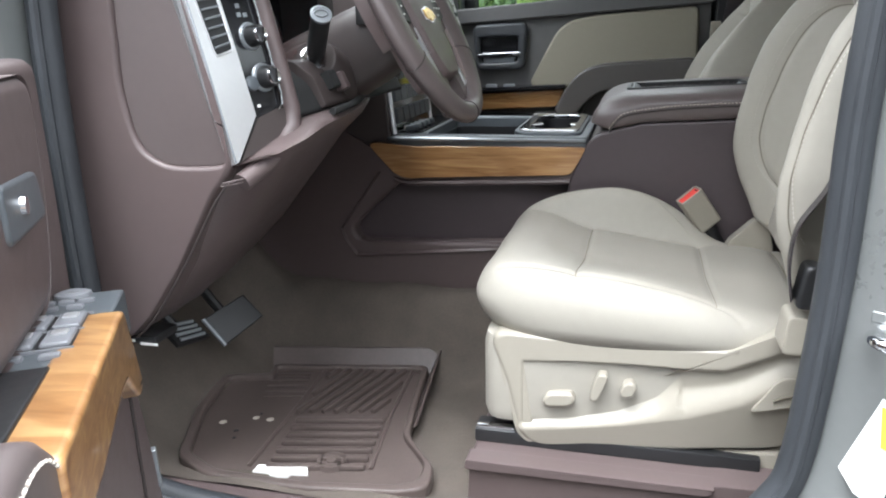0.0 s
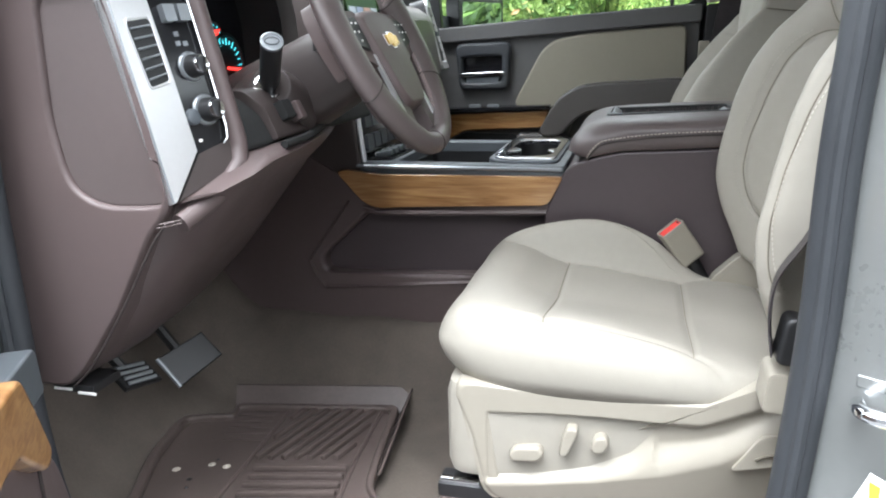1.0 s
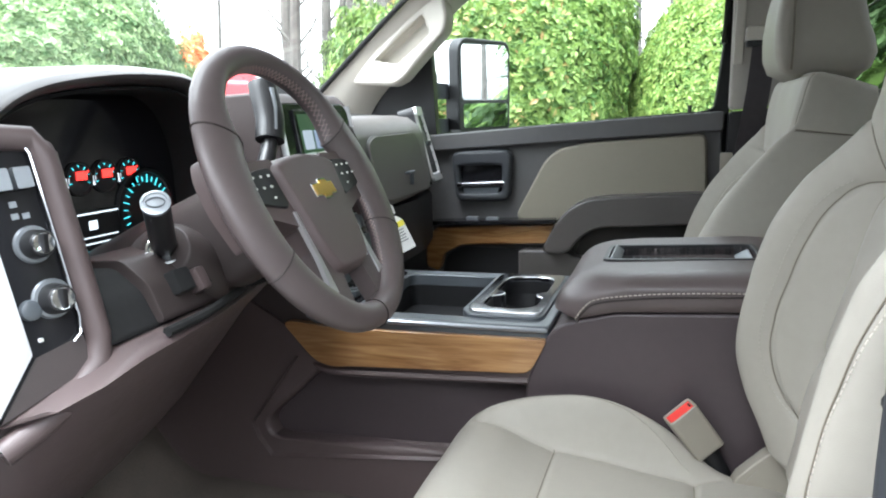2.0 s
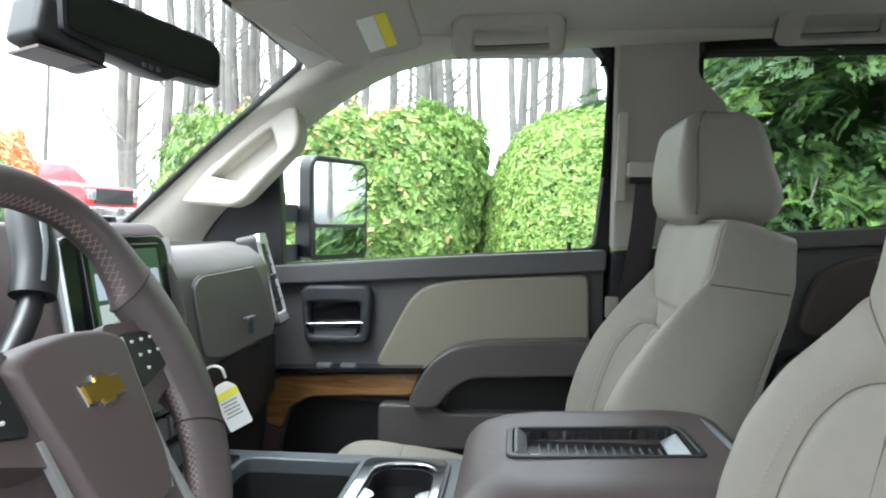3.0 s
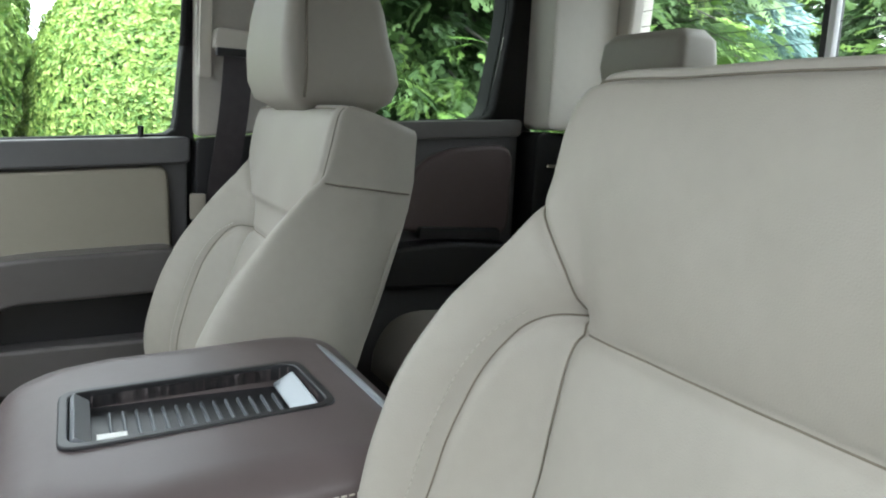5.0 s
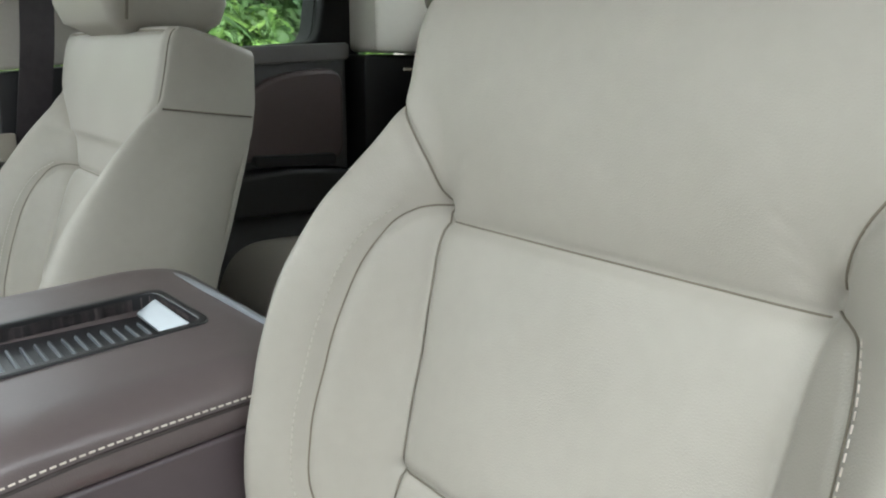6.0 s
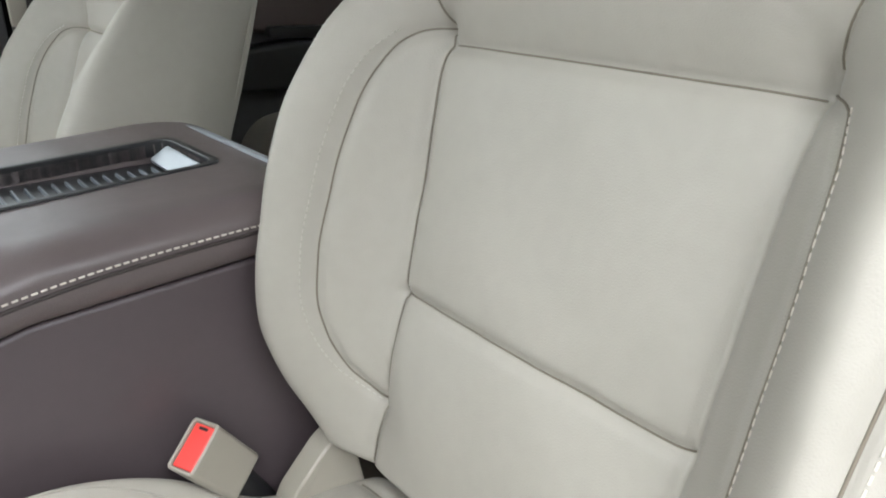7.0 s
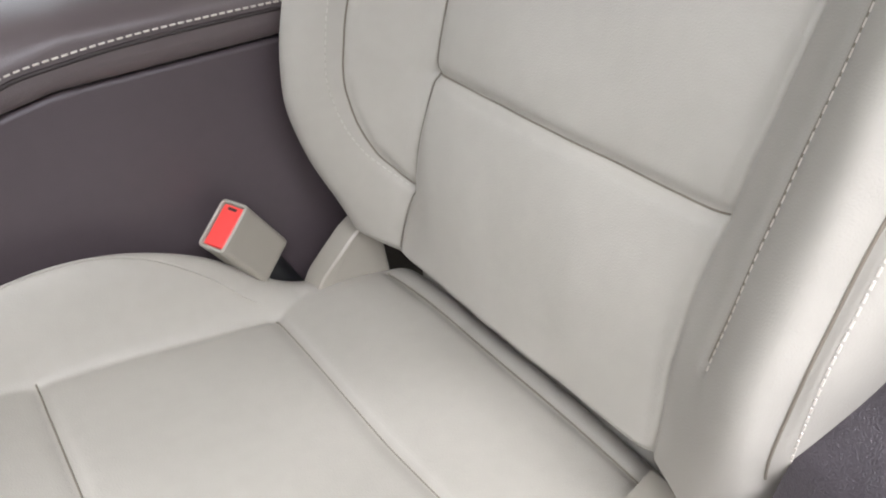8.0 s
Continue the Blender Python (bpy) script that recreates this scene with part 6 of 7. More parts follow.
part("lever_base", prism(rounded([(0.336, 0.588), (0.432, 0.590), (0.44, 0.612), (0.33, 0.610)], 0.004), "y", 0.795, 0.806, 0.003), "slate", hb)
arm = rounded([(0.568, 0.432), (0.598, 0.495), (0.636, 0.552), (0.690, 0.585), (0.76, 0.594), (1.02, 0.606), (1.02, 0.522), (0.72, 0.508), (0.670, 0.470), (0.645, 0.432)], 0.035, 6)
part("armrest", prism(arm, "y", 0.738, 0.826, 0.022, 4), "dash_top", pd_, "dark padded armrest", smooth=60)
part("armrest_lower", prism(rounded([(0.50, 0.33), (1.03, 0.33), (1.03, 0.424), (0.66, 0.418), (0.64, 0.436), (0.50, 0.436)], 0.015), "y", 0.762, 0.826, 0.014, 3), "dash_top", pd_)
part("armrest_hollow", prism(rounded([(0.655, 0.415), (1.02, 0.422), (1.02, 0.53), (0.72, 0.52), (0.68, 0.478)], 0.015), "y", 0.812, 0.826), "black", pd_, "dark hollow under the armrest")
wd = rounded([(0.245, 0.492), (0.602, 0.508), (0.578, 0.452), (0.325, 0.442), (0.268, 0.412), (0.252, 0.36), (0.212, 0.372), (0.212, 0.455)], 0.012, 4)
part("wood_strip", prism(wd, "y", 0.788, 0.826, 0.008, 3), "wood", pd_, "honey-coloured wood strip")
# lower leg of the wood strip, coloured brown for the shadow on it
part("shaded_wood_end", prism(rounded([(0.252, 0.358), (0.242, 0.30), (0.234, 0.20), (0.200, 0.20), (0.203, 0.34), (0.212, 0.370)], 0.006), "y", 0.789, 0.826, 0.006, 3), "brown", pd_)
sh = part("switch_shelf", prism(rounded([(0.235, 0.502), (0.605, 0.514), (0.605, 0.526), (0.235, 0.514)], 0.004), "y", 0.765, 0.826, 0.003), "gloss", pd_)
for i in range(2):
    part("window_switch", box((0.36 + 0.06 * i, 0.79, 0.522), (0.036, 0.022, 0.010), 0.003), "dull_silver", sh)
part("map_pocket", prism(rounded([(0.255, 0.10), (0.50, 0.10), (0.50, 0.428), (0.32, 0.434), (0.270, 0.405), (0.248, 0.31)], 0.02), "y", 0.814, 0.826), "black", pd_, "dark map pocket")
part("lower_panel", prism(rounded([(0.08, 0.05), (1.03, 0.05), (1.03, 0.20), (0.60, 0.22), (0.24, 0.14), (0.08, 0.14)], 0.02), "y", 0.770, 0.826, 0.014, 3), "door_grey", pd_)
part("lock_pin", tube([(0.958, 0.838, 0.800), (0.958, 0.838, 0.832)], 0.005, 10, taper=0.006), "black", pd_)
part("mirror_sail", prism([(0.02, 0.78), (0.245, 0.762), (0.232, 1.045), (0.16, 0.995), (0.05, 0.90)], "y", 0.822, 0.858, 0.004), "black", pd_, "black corner panel behind the mirror")

# towing mirror outside
mir = thing("tow_mirror", "large white and black extending towing mirror", "wing mirror", at=(0.24, 1.05, 0.80))
mo, mu = Vector((0.280, 1.215, 0)), Vector((0.39, 0.92, 0)).normalized()
mn = Vector((mu.y, -mu.x, 0))


def mi(a, z, d=0.0):
    p = mo + mu * a + mn * d
    return Vector((p.x, p.y, z))


mout = rounded([(-0.150, 0.768), (0.128, 0.768), (0.132, 1.045), (0.112, 1.068), (-0.125, 1.068), (-0.150, 1.045)], 0.02, 5)
mg = rounded([(-0.134, 0.872), (0.116, 0.872), (0.118, 1.038), (0.106, 1.055), (-0.118, 1.055), (-0.134, 1.038)], 0.015, 4)
mcap = rounded([(-0.152, 0.905), (0.132, 0.905), (0.132, 1.045), (0.112, 1.068), (-0.125, 1.068), (-0.152, 1.045)], 0.02, 5)
part("mirror_base", loft([[mi(p[0], p[1], d) for p in mout] for d in (-0.010, -0.03)]), "black", mir)
part("mirror_shell", loft([[mi(p[0], p[1], d) for p in mcap] for d in (-0.012, -0.03)]
                          + [[mi(p[0] * f, 0.98 + (p[1] - 0.98) * f, d) for p in mcap] for d, f in ((-0.06, 0.97), (-0.10, 0.86), (-0.125, 0.6))]), "white_paint", mir, "white mirror shell", smooth=60)
rim_m = Matrix(((mu.x, 0, mn.x, mo.x), (mu.y, 0, mn.y, mo.y), (0, 1, 0, 0), (0, 0, 0, 1)))
part("mirror_rim", moved(ring([(p[0] * 1.02, 0.94 + (p[1] - 0.94) * 1.02) for p in mout], mg, "z", -0.012, 0.029, 90, 0.006), rim_m), "black", mir, "black mirror rim")
part("mirror_glass", loft([[mi(p[0], p[1], d + 0.14 * p[0]) for p in mg] for d in (0.010, 0.014)]), "mirror", mir, "main mirror glass")
sg = rounded([(-0.134, 0.780), (0.114, 0.780), (0.114, 0.860), (-0.134, 0.860)], 0.012)
part("spotter_glass", loft([[mi(p[0], p[1], d) for p in sg] for d in (0.004, 0.0315)]), "mirror", mir, "lower wide-angle mirror glass")
part("mirror_grip", tube([mi(0.121, 0.86, 0.01), mi(0.124, 0.90, 0.012), mi(0.122, 0.95, 0.01)], 0.012, 8), "black", mir)
for z in (0.788, 0.900):
    part("mirror_arm", loft([[Vector((x, y, z + dz)) for x, dz in ((0.150, -0.024), (0.205, -0.024), (0.205, 0.024), (0.150, 0.024))] for y in (0.90, 1.00, 1.13)]), "rubber", mir, "black extending arm")
part("mirror_foot", box((0.16, 0.925, 0.875), (0.10, 0.07, 0.17), 0.015, 3), "rubber", mir)

# passenger belt on the centre pillar
pb = thing("seat_belt", "dark seat belt hanging from the centre pillar guide", "seat belt", group="seat belts", at=(1.10, 0.76, 0.9))
part("belt_guide", prism(rounded([(1.082, 0.985), (1.17, 0.975), (1.17, 1.018), (1.086, 1.022)], 0.008), "y", 0.742, 0.79, 0.008, 3), "trim", pb, "light belt guide")
part("guide_slot", box((1.12, 0.748, 0.978), (0.07, 0.02, 0.016), 0.005), "black", pb)
pts = [Vector(p) for p in ((1.128, 0.742, 0.978), (1.118, 0.745, 0.86), (1.098, 0.752, 0.72), (1.075, 0.76, 0.55), (1.06, 0.765, 0.40))]
part("webbing", loft([[p + Vector((-0.028, -0.001, 0)), p + Vector((0.028, 0.002, 0)), p + Vector((0.028, 0.004, 0)), p + Vector((-0.028, 0.001, 0))] for p in smooth_line(pts, 5)]), "webbing", pb)
part("latch_plate", box((1.05, 0.742, 0.685), (0.03, 0.012, 0.05), 0.005), "beige_plastic", pb, "beige latch plate")

# ---- driver's door opening ----
jamb = thing("driver_door_frame", "grey painted door frame with rubber seal on the driver's side", "door frame", kind="structure")
seal = smooth_line([(0.15, -0.842, 1.02), (0.108, -0.842, 0.90), (0.090, -0.842, 0.757), (0.083, -0.842, 0.574), (0.083, -0.842, 0.386), (0.085, -0.842, 0.20), (0.11, -0.842, 0.07), (0.20, -0.842, 0.025), (0.50, -0.842, 0.018), (0.84, -0.842, 0.03), (0.965, -0.842, 0.085), (1.026, -0.842, 0.155), (1.048, -0.842, 0.225), (1.062, -0.842, 0.433), (1.064, -0.842, 0.616), (1.070, -0.842, 0.74), (1.080, -0.842, 1.0), (1.085, -0.842, 1.22), (1.06, -0.842, 1.285), (0.98, -0.842, 1.305), (0.80, -0.842, 1.30), (0.60, -0.842, 1.275), (0.45, -0.842, 1.215), (0.30, -0.842, 1.12)], 6, True)
part("seal", tube(seal, 0.0195, 12, closed=True, flat=0.9), "rubber", jamb, "black rubber door seal", smooth=180)
part("seal_bead", tube([p + Vector((0, -0.017, 0)) + (Vector((0.55, -0.84, 0.6)) - p).normalized() * 0.004 for p in seal], 0.007, 8, closed=True), "rubber", jamb)
rows = []
for z, x in ((-0.10, 0.93), (0.0, 0.985), (0.08, 1.02), (0.16, 1.048), (0.24, 1.066), (0.44, 1.080), (0.62, 1.082), (0.75, 1.088), (1.0, 1.098), (1.25, 1.102), (1.36, 1.09)):
    rows.append([(x - 0.012, -0.83, z), (x + 0.004, -0.852, z), (x + 0.030, -0.868, z), (x + 0.060, -0.885, z), (x + 0.085, -0.925, z), (x + 0.11, -0.945, z), (x + 0.20, -0.945, z), (x + 0.20, -0.84, z), (x + 0.10, -0.80, z)])
pil = part("center_pillar", loft(rows), "paint", jamb, "grey painted pillar", smooth=50)
part("inner_pillar", prism(rounded([(1.085, 0.0), (1.30, 0.0), (1.29, 0.80), (1.29, 1.34), (1.10, 1.34)], 0.02), "y", -0.835, -0.785, 0.012), "trim", jamb)
part("sill", prism(rounded([(0.0, -0.13), (1.2, -0.13), (1.2, 0.0), (0.0, 0.0)], 0.015), "y", -0.93, -0.80, 0.015), "paint", jamb, "painted door sill")
part("sill_plate", prism(rounded([(0.10, -0.84), (1.02, -0.84), (1.02, -0.792), (0.10, -0.792)], 0.015), "z", 0.0, 0.026, 0.008), "brown", jamb, "brown scuff plate")
part("front_pillar", prism(rounded([(-0.10, -0.1), (0.068, -0.1), (0.062, 0.30), (0.062, 0.60), (0.07, 0.80), (0.10, 0.93), (-0.10, 0.85)], 0.02), "y", -0.90, -0.80, 0.012), "paint", jamb)
part("header_rail", tube(smooth_line([(0.10, -0.87, 0.95), (0.30, -0.87, 1.145), (0.45, -0.87, 1.24), (0.62, -0.87, 1.30), (0.80, -0.87, 1.33), (1.12, -0.87, 1.335)], 5), 0.03, 8), "paint", jamb)
sk = part("striker", tube(smooth_line([(1.098, -0.872, 0.385), (1.093, -0.905, 0.392), (1.112, -0.918, 0.392), (1.150, -0.918, 0.392), (1.150, -0.88, 0.385)], 4), 0.0075, 10), "chrome", jamb, "chrome door striker")
part("striker_plate", box((1.145, -0.896, 0.365), (0.05, 0.014, 0.06), 0.006, 2, pose(0, 0, 0, 0, 0, -50)), "chrome", sk)
part("striker_bolt", disc((1.136, -0.900, 0.340), (-0.6, -0.8, 0), [(0, 0.010), (0.006, 0.009), (0.007, 0.004)], 14), "chrome", sk)
part("pressed_mark", box((1.108, -0.869, 0.405), (0.026, 0.003, 0.012), 0.001, 1, pose(0, 0, 0, 0, 0, -32)), "paint", pil)
lab = [Vector(p) for p in ((1.112, -0.8875, 0.322), (1.142, -0.9035, 0.312), (1.122, -0.8960, 0.192), (1.099, -0.8830, 0.203), (1.083, -0.8740, 0.228))]
off_ = Vector((-0.0010, -0.0022, 0.0))
lb = part("tyre_label", loft([[p + off_ * 0.3 for p in lab], [p + off_ * 1.2 for p in lab]]), "paper", pil, "white and yellow paper label")
band_ = [lab[0].lerp(lab[2], 0.06), lab[0].lerp(lab[1], 0.30).lerp(lab[2], 0.06), lab[0].lerp(lab[1], 0.30).lerp(lab[2], 0.42), lab[0].lerp(lab[2], 0.42)]
part("label_band", loft([[p + off_ * 1.3 for p in band_], [p + off_ * 1.8 for p in band_]]), "yellow", lb)

# ---- driver's door, swung out ----
dd = thing("door_driver", "open driver's door with wood strip and window switches", "car door", kind="structure", at=(0.06, -0.93, 0))
HD, DD_, DN = Vector((0.040, -0.935, 0)), Vector((0.54, -0.842, 0)).normalized(), Vector((0.842, 0.54, 0)).normalized()


def dl(s, n, z):
    """Along the door from its hinge, inwards from its skin, up."""
    p = HD + DD_ * s + DN * n
    return Vector((p.x, p.y, z - 0.010))


def dslab(poly, n0, n1, bev=0.006):
    g = prism(poly, "y", n0, n1, bev, 3)
    return [tuple(dl(x, y, z)) for x, y, z in g[0]], [f[::-1] for f in g[1]]


part("door_shell", dslab(rounded([(0.02, -0.10), (0.90, -0.10), (0.92, 0.71), (0.02, 0.71)], 0.03), -0.05, 0.02), "paint", dd)
part("door_panel", dslab(rounded([(0.07, -0.05), (0.90, -0.05), (0.91, 0.705), (0.10, 0.705)], 0.02), 0.02, 0.055, 0.01), "brown", dd, "brown door panel")
part("upper_panel", dslab(rounded([(0.155, 0.30), (0.88, 0.40), (0.88, 0.70), (0.125, 0.70), (0.130, 0.52)], 0.03), 0.05, 0.105, 0.018), "brown", dd)
part("shoulder_pad", dslab(rounded([(0.30, 0.47), (0.88, 0.50), (0.88, 0.688), (0.225, 0.688), (0.25, 0.56)], 0.05, 6), 0.10, 0.118, 0.016), "brown", dd, "raised padded upper panel")
part("inner_sail", dslab(rounded([(0.12, 0.71), (0.34, 0.71), (0.30, 0.84), (0.16, 0.98)], 0.02), 0.01, 0.05, 0.008), "black", dd)
part("map_pocket", dslab(rounded([(0.10, 0.0), (0.097, 0.09), (0.14, 0.20), (0.185, 0.30), (0.225, 0.345), (0.27, 0.345), (0.34, 0.395), (0.43, 0.402), (0.72, 0.405), (0.72, 0.0)], 0.02), 0.05, 0.165, 0.010), "brown", dd, "brown door pocket")
part("pocket_seam", tube([dl(0.27, 0.1665, z) for z in (0.02, 0.10, 0.20, 0.30, 0.36)], 0.0018, 6), "seam_brown", dd)
part("reflector", dslab(rounded([(0.118, 0.14), (0.132, 0.14), (0.140, 0.20), (0.128, 0.20)], 0.002), 0.155, 0.168, 0.001), "dull_silver", dd, "white door-edge reflector")
wo = rounded([(0.330, 0.466), (0.66, 0.496), (0.66, 0.432), (0.557, 0.420), (0.417, 0.416), (0.368, 0.408), (0.335, 0.380), (0.292, 0.350), (0.266, 0.360), (0.300, 0.420)], 0.012)
part("wood_strip", dslab(wo, 0.14, 0.182, 0.008), "wood", dd, "honey-coloured wood strip")
shf = part("switch_shelf", dslab(rounded([(0.215, 0.40), (0.68, 0.460), (0.68, 0.498), (0.225, 0.4535)], 0.01), 0.05, 0.172, 0.006), "slate", dd, "slate window switch panel")


def on_shelf(s_, n_, up):
    z = 0.456 + (s_ - 0.25) * 0.0977 + up
    q = dl(s_, n_, z)
    return Matrix(((DD_.x, DN.x, 0, q.x), (DD_.y, DN.y, 0, q.y), (0.0977, 0, 1, q.z), (0, 0, 0, 1)))


for s_ in (0.358, 0.414):
    for n_ in (0.110, 0.138):
        part("switch_well", moved(box((0, 0, 0), (0.052, 0.027, 0.004), 0.001, 1), on_shelf(s_, n_ + 0.001, 0.0005)), "black", shf)
        sw_ = part("window_switch", moved(box((0, 0, 0), (0.046, 0.0235, 0.010), 0.003, 3), on_shelf(s_, n_ + 0.001, 0.001)), "switch_grey", shf)
        part("switch_lip", moved(box((-0.008, 0, 0.0050), (0.014, 0.013, 0.004), 0.0015, 2), on_shelf(s_, n_ + 0.001, 0.001)), "silver", sw_, "bright finger lip")
for s_ in (0.329, 0.386, 0.442):
    part("switch_bar", moved(box((0, 0, 0), (0.003, 0.058, 0.004), 0.001, 2), on_shelf(s_, 0.126, 0.001)), "switch_grey", shf)
part("mirror_dial", moved(disc((0, 0, 0), (0, 0, 1), [(0, 0.019), (0.004, 0.018), (0.006, 0.012), (0.005, 0.010), (0.0055, 0.0)], 24), on_shelf(0.244, 0.124, 0.001)), "switch_grey", shf)
for s_, n_ in ((0.272, 0.104), (0.273, 0.123), (0.274, 0.141), (0.296, 0.110), (0.298, 0.134), (0.458, 0.112), (0.460, 0.140)):
    part("mirror_switch", moved(box((0, 0, 0), (0.011, 0.016, 0.006), 0.002, 2), on_shelf(s_, n_, 0.001)), "switch_grey", shf)
part("pull_cup", dslab(rounded([(0.490, 0.463), (0.66, 0.48), (0.66, 0.4995), (0.490, 0.4830)], 0.004), 0.06, 0.146, 0.002), "black", dd)
ar = rounded([(0.605, 0.40), (0.635, 0.49), (0.69, 0.532), (0.88, 0.535), (0.88, 0.40)], 0.05, 6)
part("armrest", dslab(ar, 0.085, 0.178, 0.025), "brown_leather", dd, "leather armrest with pale stitching")
part("stitching", stitches(smooth_line([dl(0.622, 0.1785, 0.42), dl(0.652, 0.1785, 0.484), dl(0.70, 0.1785, 0.514), dl(0.80, 0.1785, 0.518)], 6), 0.005, 0.008, 0.0012), "thread", dd)
part("door_handle", dslab(rounded([(0.288, 0.555), (0.43, 0.560), (0.43, 0.610), (0.300, 0.602)], 0.012), 0.10, 0.122, 0.006), "slate", dd)
part("handle_knob", disc(dl(0.375, 0.12, 0.584), DN, [(0, 0.009), (0.006, 0.008)], 14), "chrome", dd)


# ---- overhead ----
vis = thing("sun_visor", "light fabric sun visor folded against the headliner", "sun visor", at=(0.47, 0.33, 1.25))
vm = pose(0.485, 0.335, 1.243, -12, -17, 3)
part("visor_blade", moved(prism(rounded([(-0.14, -0.14), (0.146, -0.14), (0.150, 0.19), (0.135, 0.205), (-0.02, 0.178), (-0.10, 0.0)], 0.016), "z", -0.009, 0.012, 0.007, 3), vm), "liner", vis)
part("visor_label", moved(box((0.060, 0.086, -0.0095), (0.034, 0.135, 0.0012), 0.0004), vm), "paper", vis, "printed warning label")
part("label_band", moved(box((0.089, 0.086, -0.0097), (0.022, 0.135, 0.0012), 0.0004), vm), "yellow", vis)
part("visor_crease", moved(tube([(-0.061, -0.03, -0.0095), (-0.022, 0.165, -0.0095)], 0.0016, 5), vm), "trim", vis)
def roof_handle(x0, y0, z0, length):
    """A folded grab handle: a flat loop with a finger slot, leaning against the headliner."""
    gh = thing("roof_grab_handle", "light fabric-coloured grab handle folded against the roof edge", "grab handle", group="grab handles", at=(x0, y0, z0))
    h_ = length / 2
    lean = Matrix.Translation((x0, y0, z0)) @ Matrix.Rotation(radians(38), 4, "X")
    o_ = rounded([(-h_, -0.050), (h_, -0.046), (h_, 0.030), (h_ - 0.018, 0.054), (-h_ + 0.018, 0.050), (-h_, 0.026)], 0.014, 5)
    i_ = rounded([(-h_ + 0.046, -0.034), (h_ - 0.030, -0.030), (h_ - 0.034, 0.020), (-h_ + 0.050, 0.016)], 0.008, 4)
    part("grip", moved(ring(o_, i_, "y", 0.012, -0.012, 120, 0.008), lean), "liner", gh)
    part("grip_gap", moved(ring([(p[0] * 1.02, p[1] * 1.05) for p in o_], i_, "y", 0.020, 0.010, 120, 0.002), lean), "grey", gh, "dark gap round the folded handle")
    for x in (-h_ + 0.02, h_ - 0.02):
        part("mount", moved(box((x, 0.006, 0.0), (0.028, 0.020, 0.050), 0.006, 3), lean), "liner", gh)


roof_handle(0.805, 0.640, 1.288, 0.245)
roof_handle(1.50, 0.645, 1.306, 0.245)
ph = thing("pillar_grab_handle", "light grab handle on the windscreen pillar", "grab handle", group="grab handles", at=(0.17, 0.73, 1.05))
gh_out = rounded([(0.030, 0.918), (0.155, 0.907), (0.188, 0.922), (0.316, 1.050), (0.323, 1.085), (0.312, 1.146), (0.285, 1.146), (0.235, 1.112), (0.098, 0.998), (0.068, 0.965)], 0.012, 5)
gh_in = rounded([(0.108, 0.980), (0.172, 0.967), (0.269, 1.042), (0.252, 1.096)], 0.010, 5)
part("grip", ring(gh_out, gh_in, "y", 0.765, 0.697, 150, 0.013), "trim", ph, smooth=60)
part("grip_plate", prism([(0.18 + (p[0] - 0.18) * 1.1, 1.03 + (p[1] - 1.03) * 1.1) for p in gh_in], "y", 0.738, 0.748), "trim", ph)
rm = thing("rear_view_mirror", "black rear-view mirror hanging from the windscreen", "rear-view mirror", at=(0.33, -0.03, 1.12))
mm = pose(0.335, -0.035, 1.112, -4, 4, 70)
rmo = rounded([(-0.135, -0.030), (-0.05, -0.040), (0.03, -0.048), (0.05, -0.036), (0.135, -0.032), (0.138, 0.022), (0.12, 0.036), (-0.12, 0.036), (-0.138, 0.022)], 0.010)
part("mirror_case", moved(loft([[(p[0] * f, d, p[1] * f) for p in rmo] for d, f in ((0.0, 0.97), (0.006, 1.0), (0.02, 0.98), (0.045, 0.80), (0.06, 0.5))]), mm), "black", rm)
part("mirror_glass", moved(prism(rounded([(-0.125, -0.024), (0.125, -0.026), (0.128, 0.018), (0.112, 0.030), (-0.112, 0.030), (-0.128, 0.018)], 0.008), "y", -0.002, 0.004), mm), "dark_mirror", rm, "dimmed mirror glass")
part("mirror_button", moved(join(*[box((0.012 * (i - 1), -0.0005, -0.036), (0.006, 0.004, 0.006), 0.001) for i in range(3)]), mm), "slate", rm)
part("mirror_stem", tube([(0.30, -0.03, 1.13), (0.25, -0.02, 1.175), (0.20, -0.02, 1.185)], 0.012, 8), "black", rm)
part("sensor_cover", moved(box((-0.11, 0.035, -0.02), (0.10, 0.06, 0.06), 0.012, 3, pose(0, 0, 0, 0, 10, 0)), mm), "black", rm)
part("sensor_base", moved(box((-0.11, 0.035, -0.052), (0.095, 0.055, 0.004), 0.001), mm), "brown", rm)

# ---- rear bench ----
rs = thing("rear_bench", "beige leather rear bench seat with headrests", "bench seat", at=(1.7, 0, 0.3))
rc = Pad((1.40, 0.0, 0.0), (0, 1, 0), (1, 0, 0), (0, 0, 1), [(0, -0.70, 0.70), (0.05, -0.72, 0.72), (0.48, -0.72, 0.72)], lambda u, v: 0.485 - 0.03 * v / 0.5 + 0.0 * u, 0.33,
         [[(-0.2, 0.0), (-0.2, 0.48)], [(0.2, 0.0), (0.2, 0.48)]], 120, 40, rim=(20, 0.4), ends=(8, 0.45))
part("cushion", (rc.geo[0], [f[::-1] for f in rc.geo[1]]), "beige", rs, smooth=180)
part("cushion_base", box((1.66, 0, 0.25), (0.42, 1.36, 0.20), 0.02), "black", rs)
tb = radians(12)
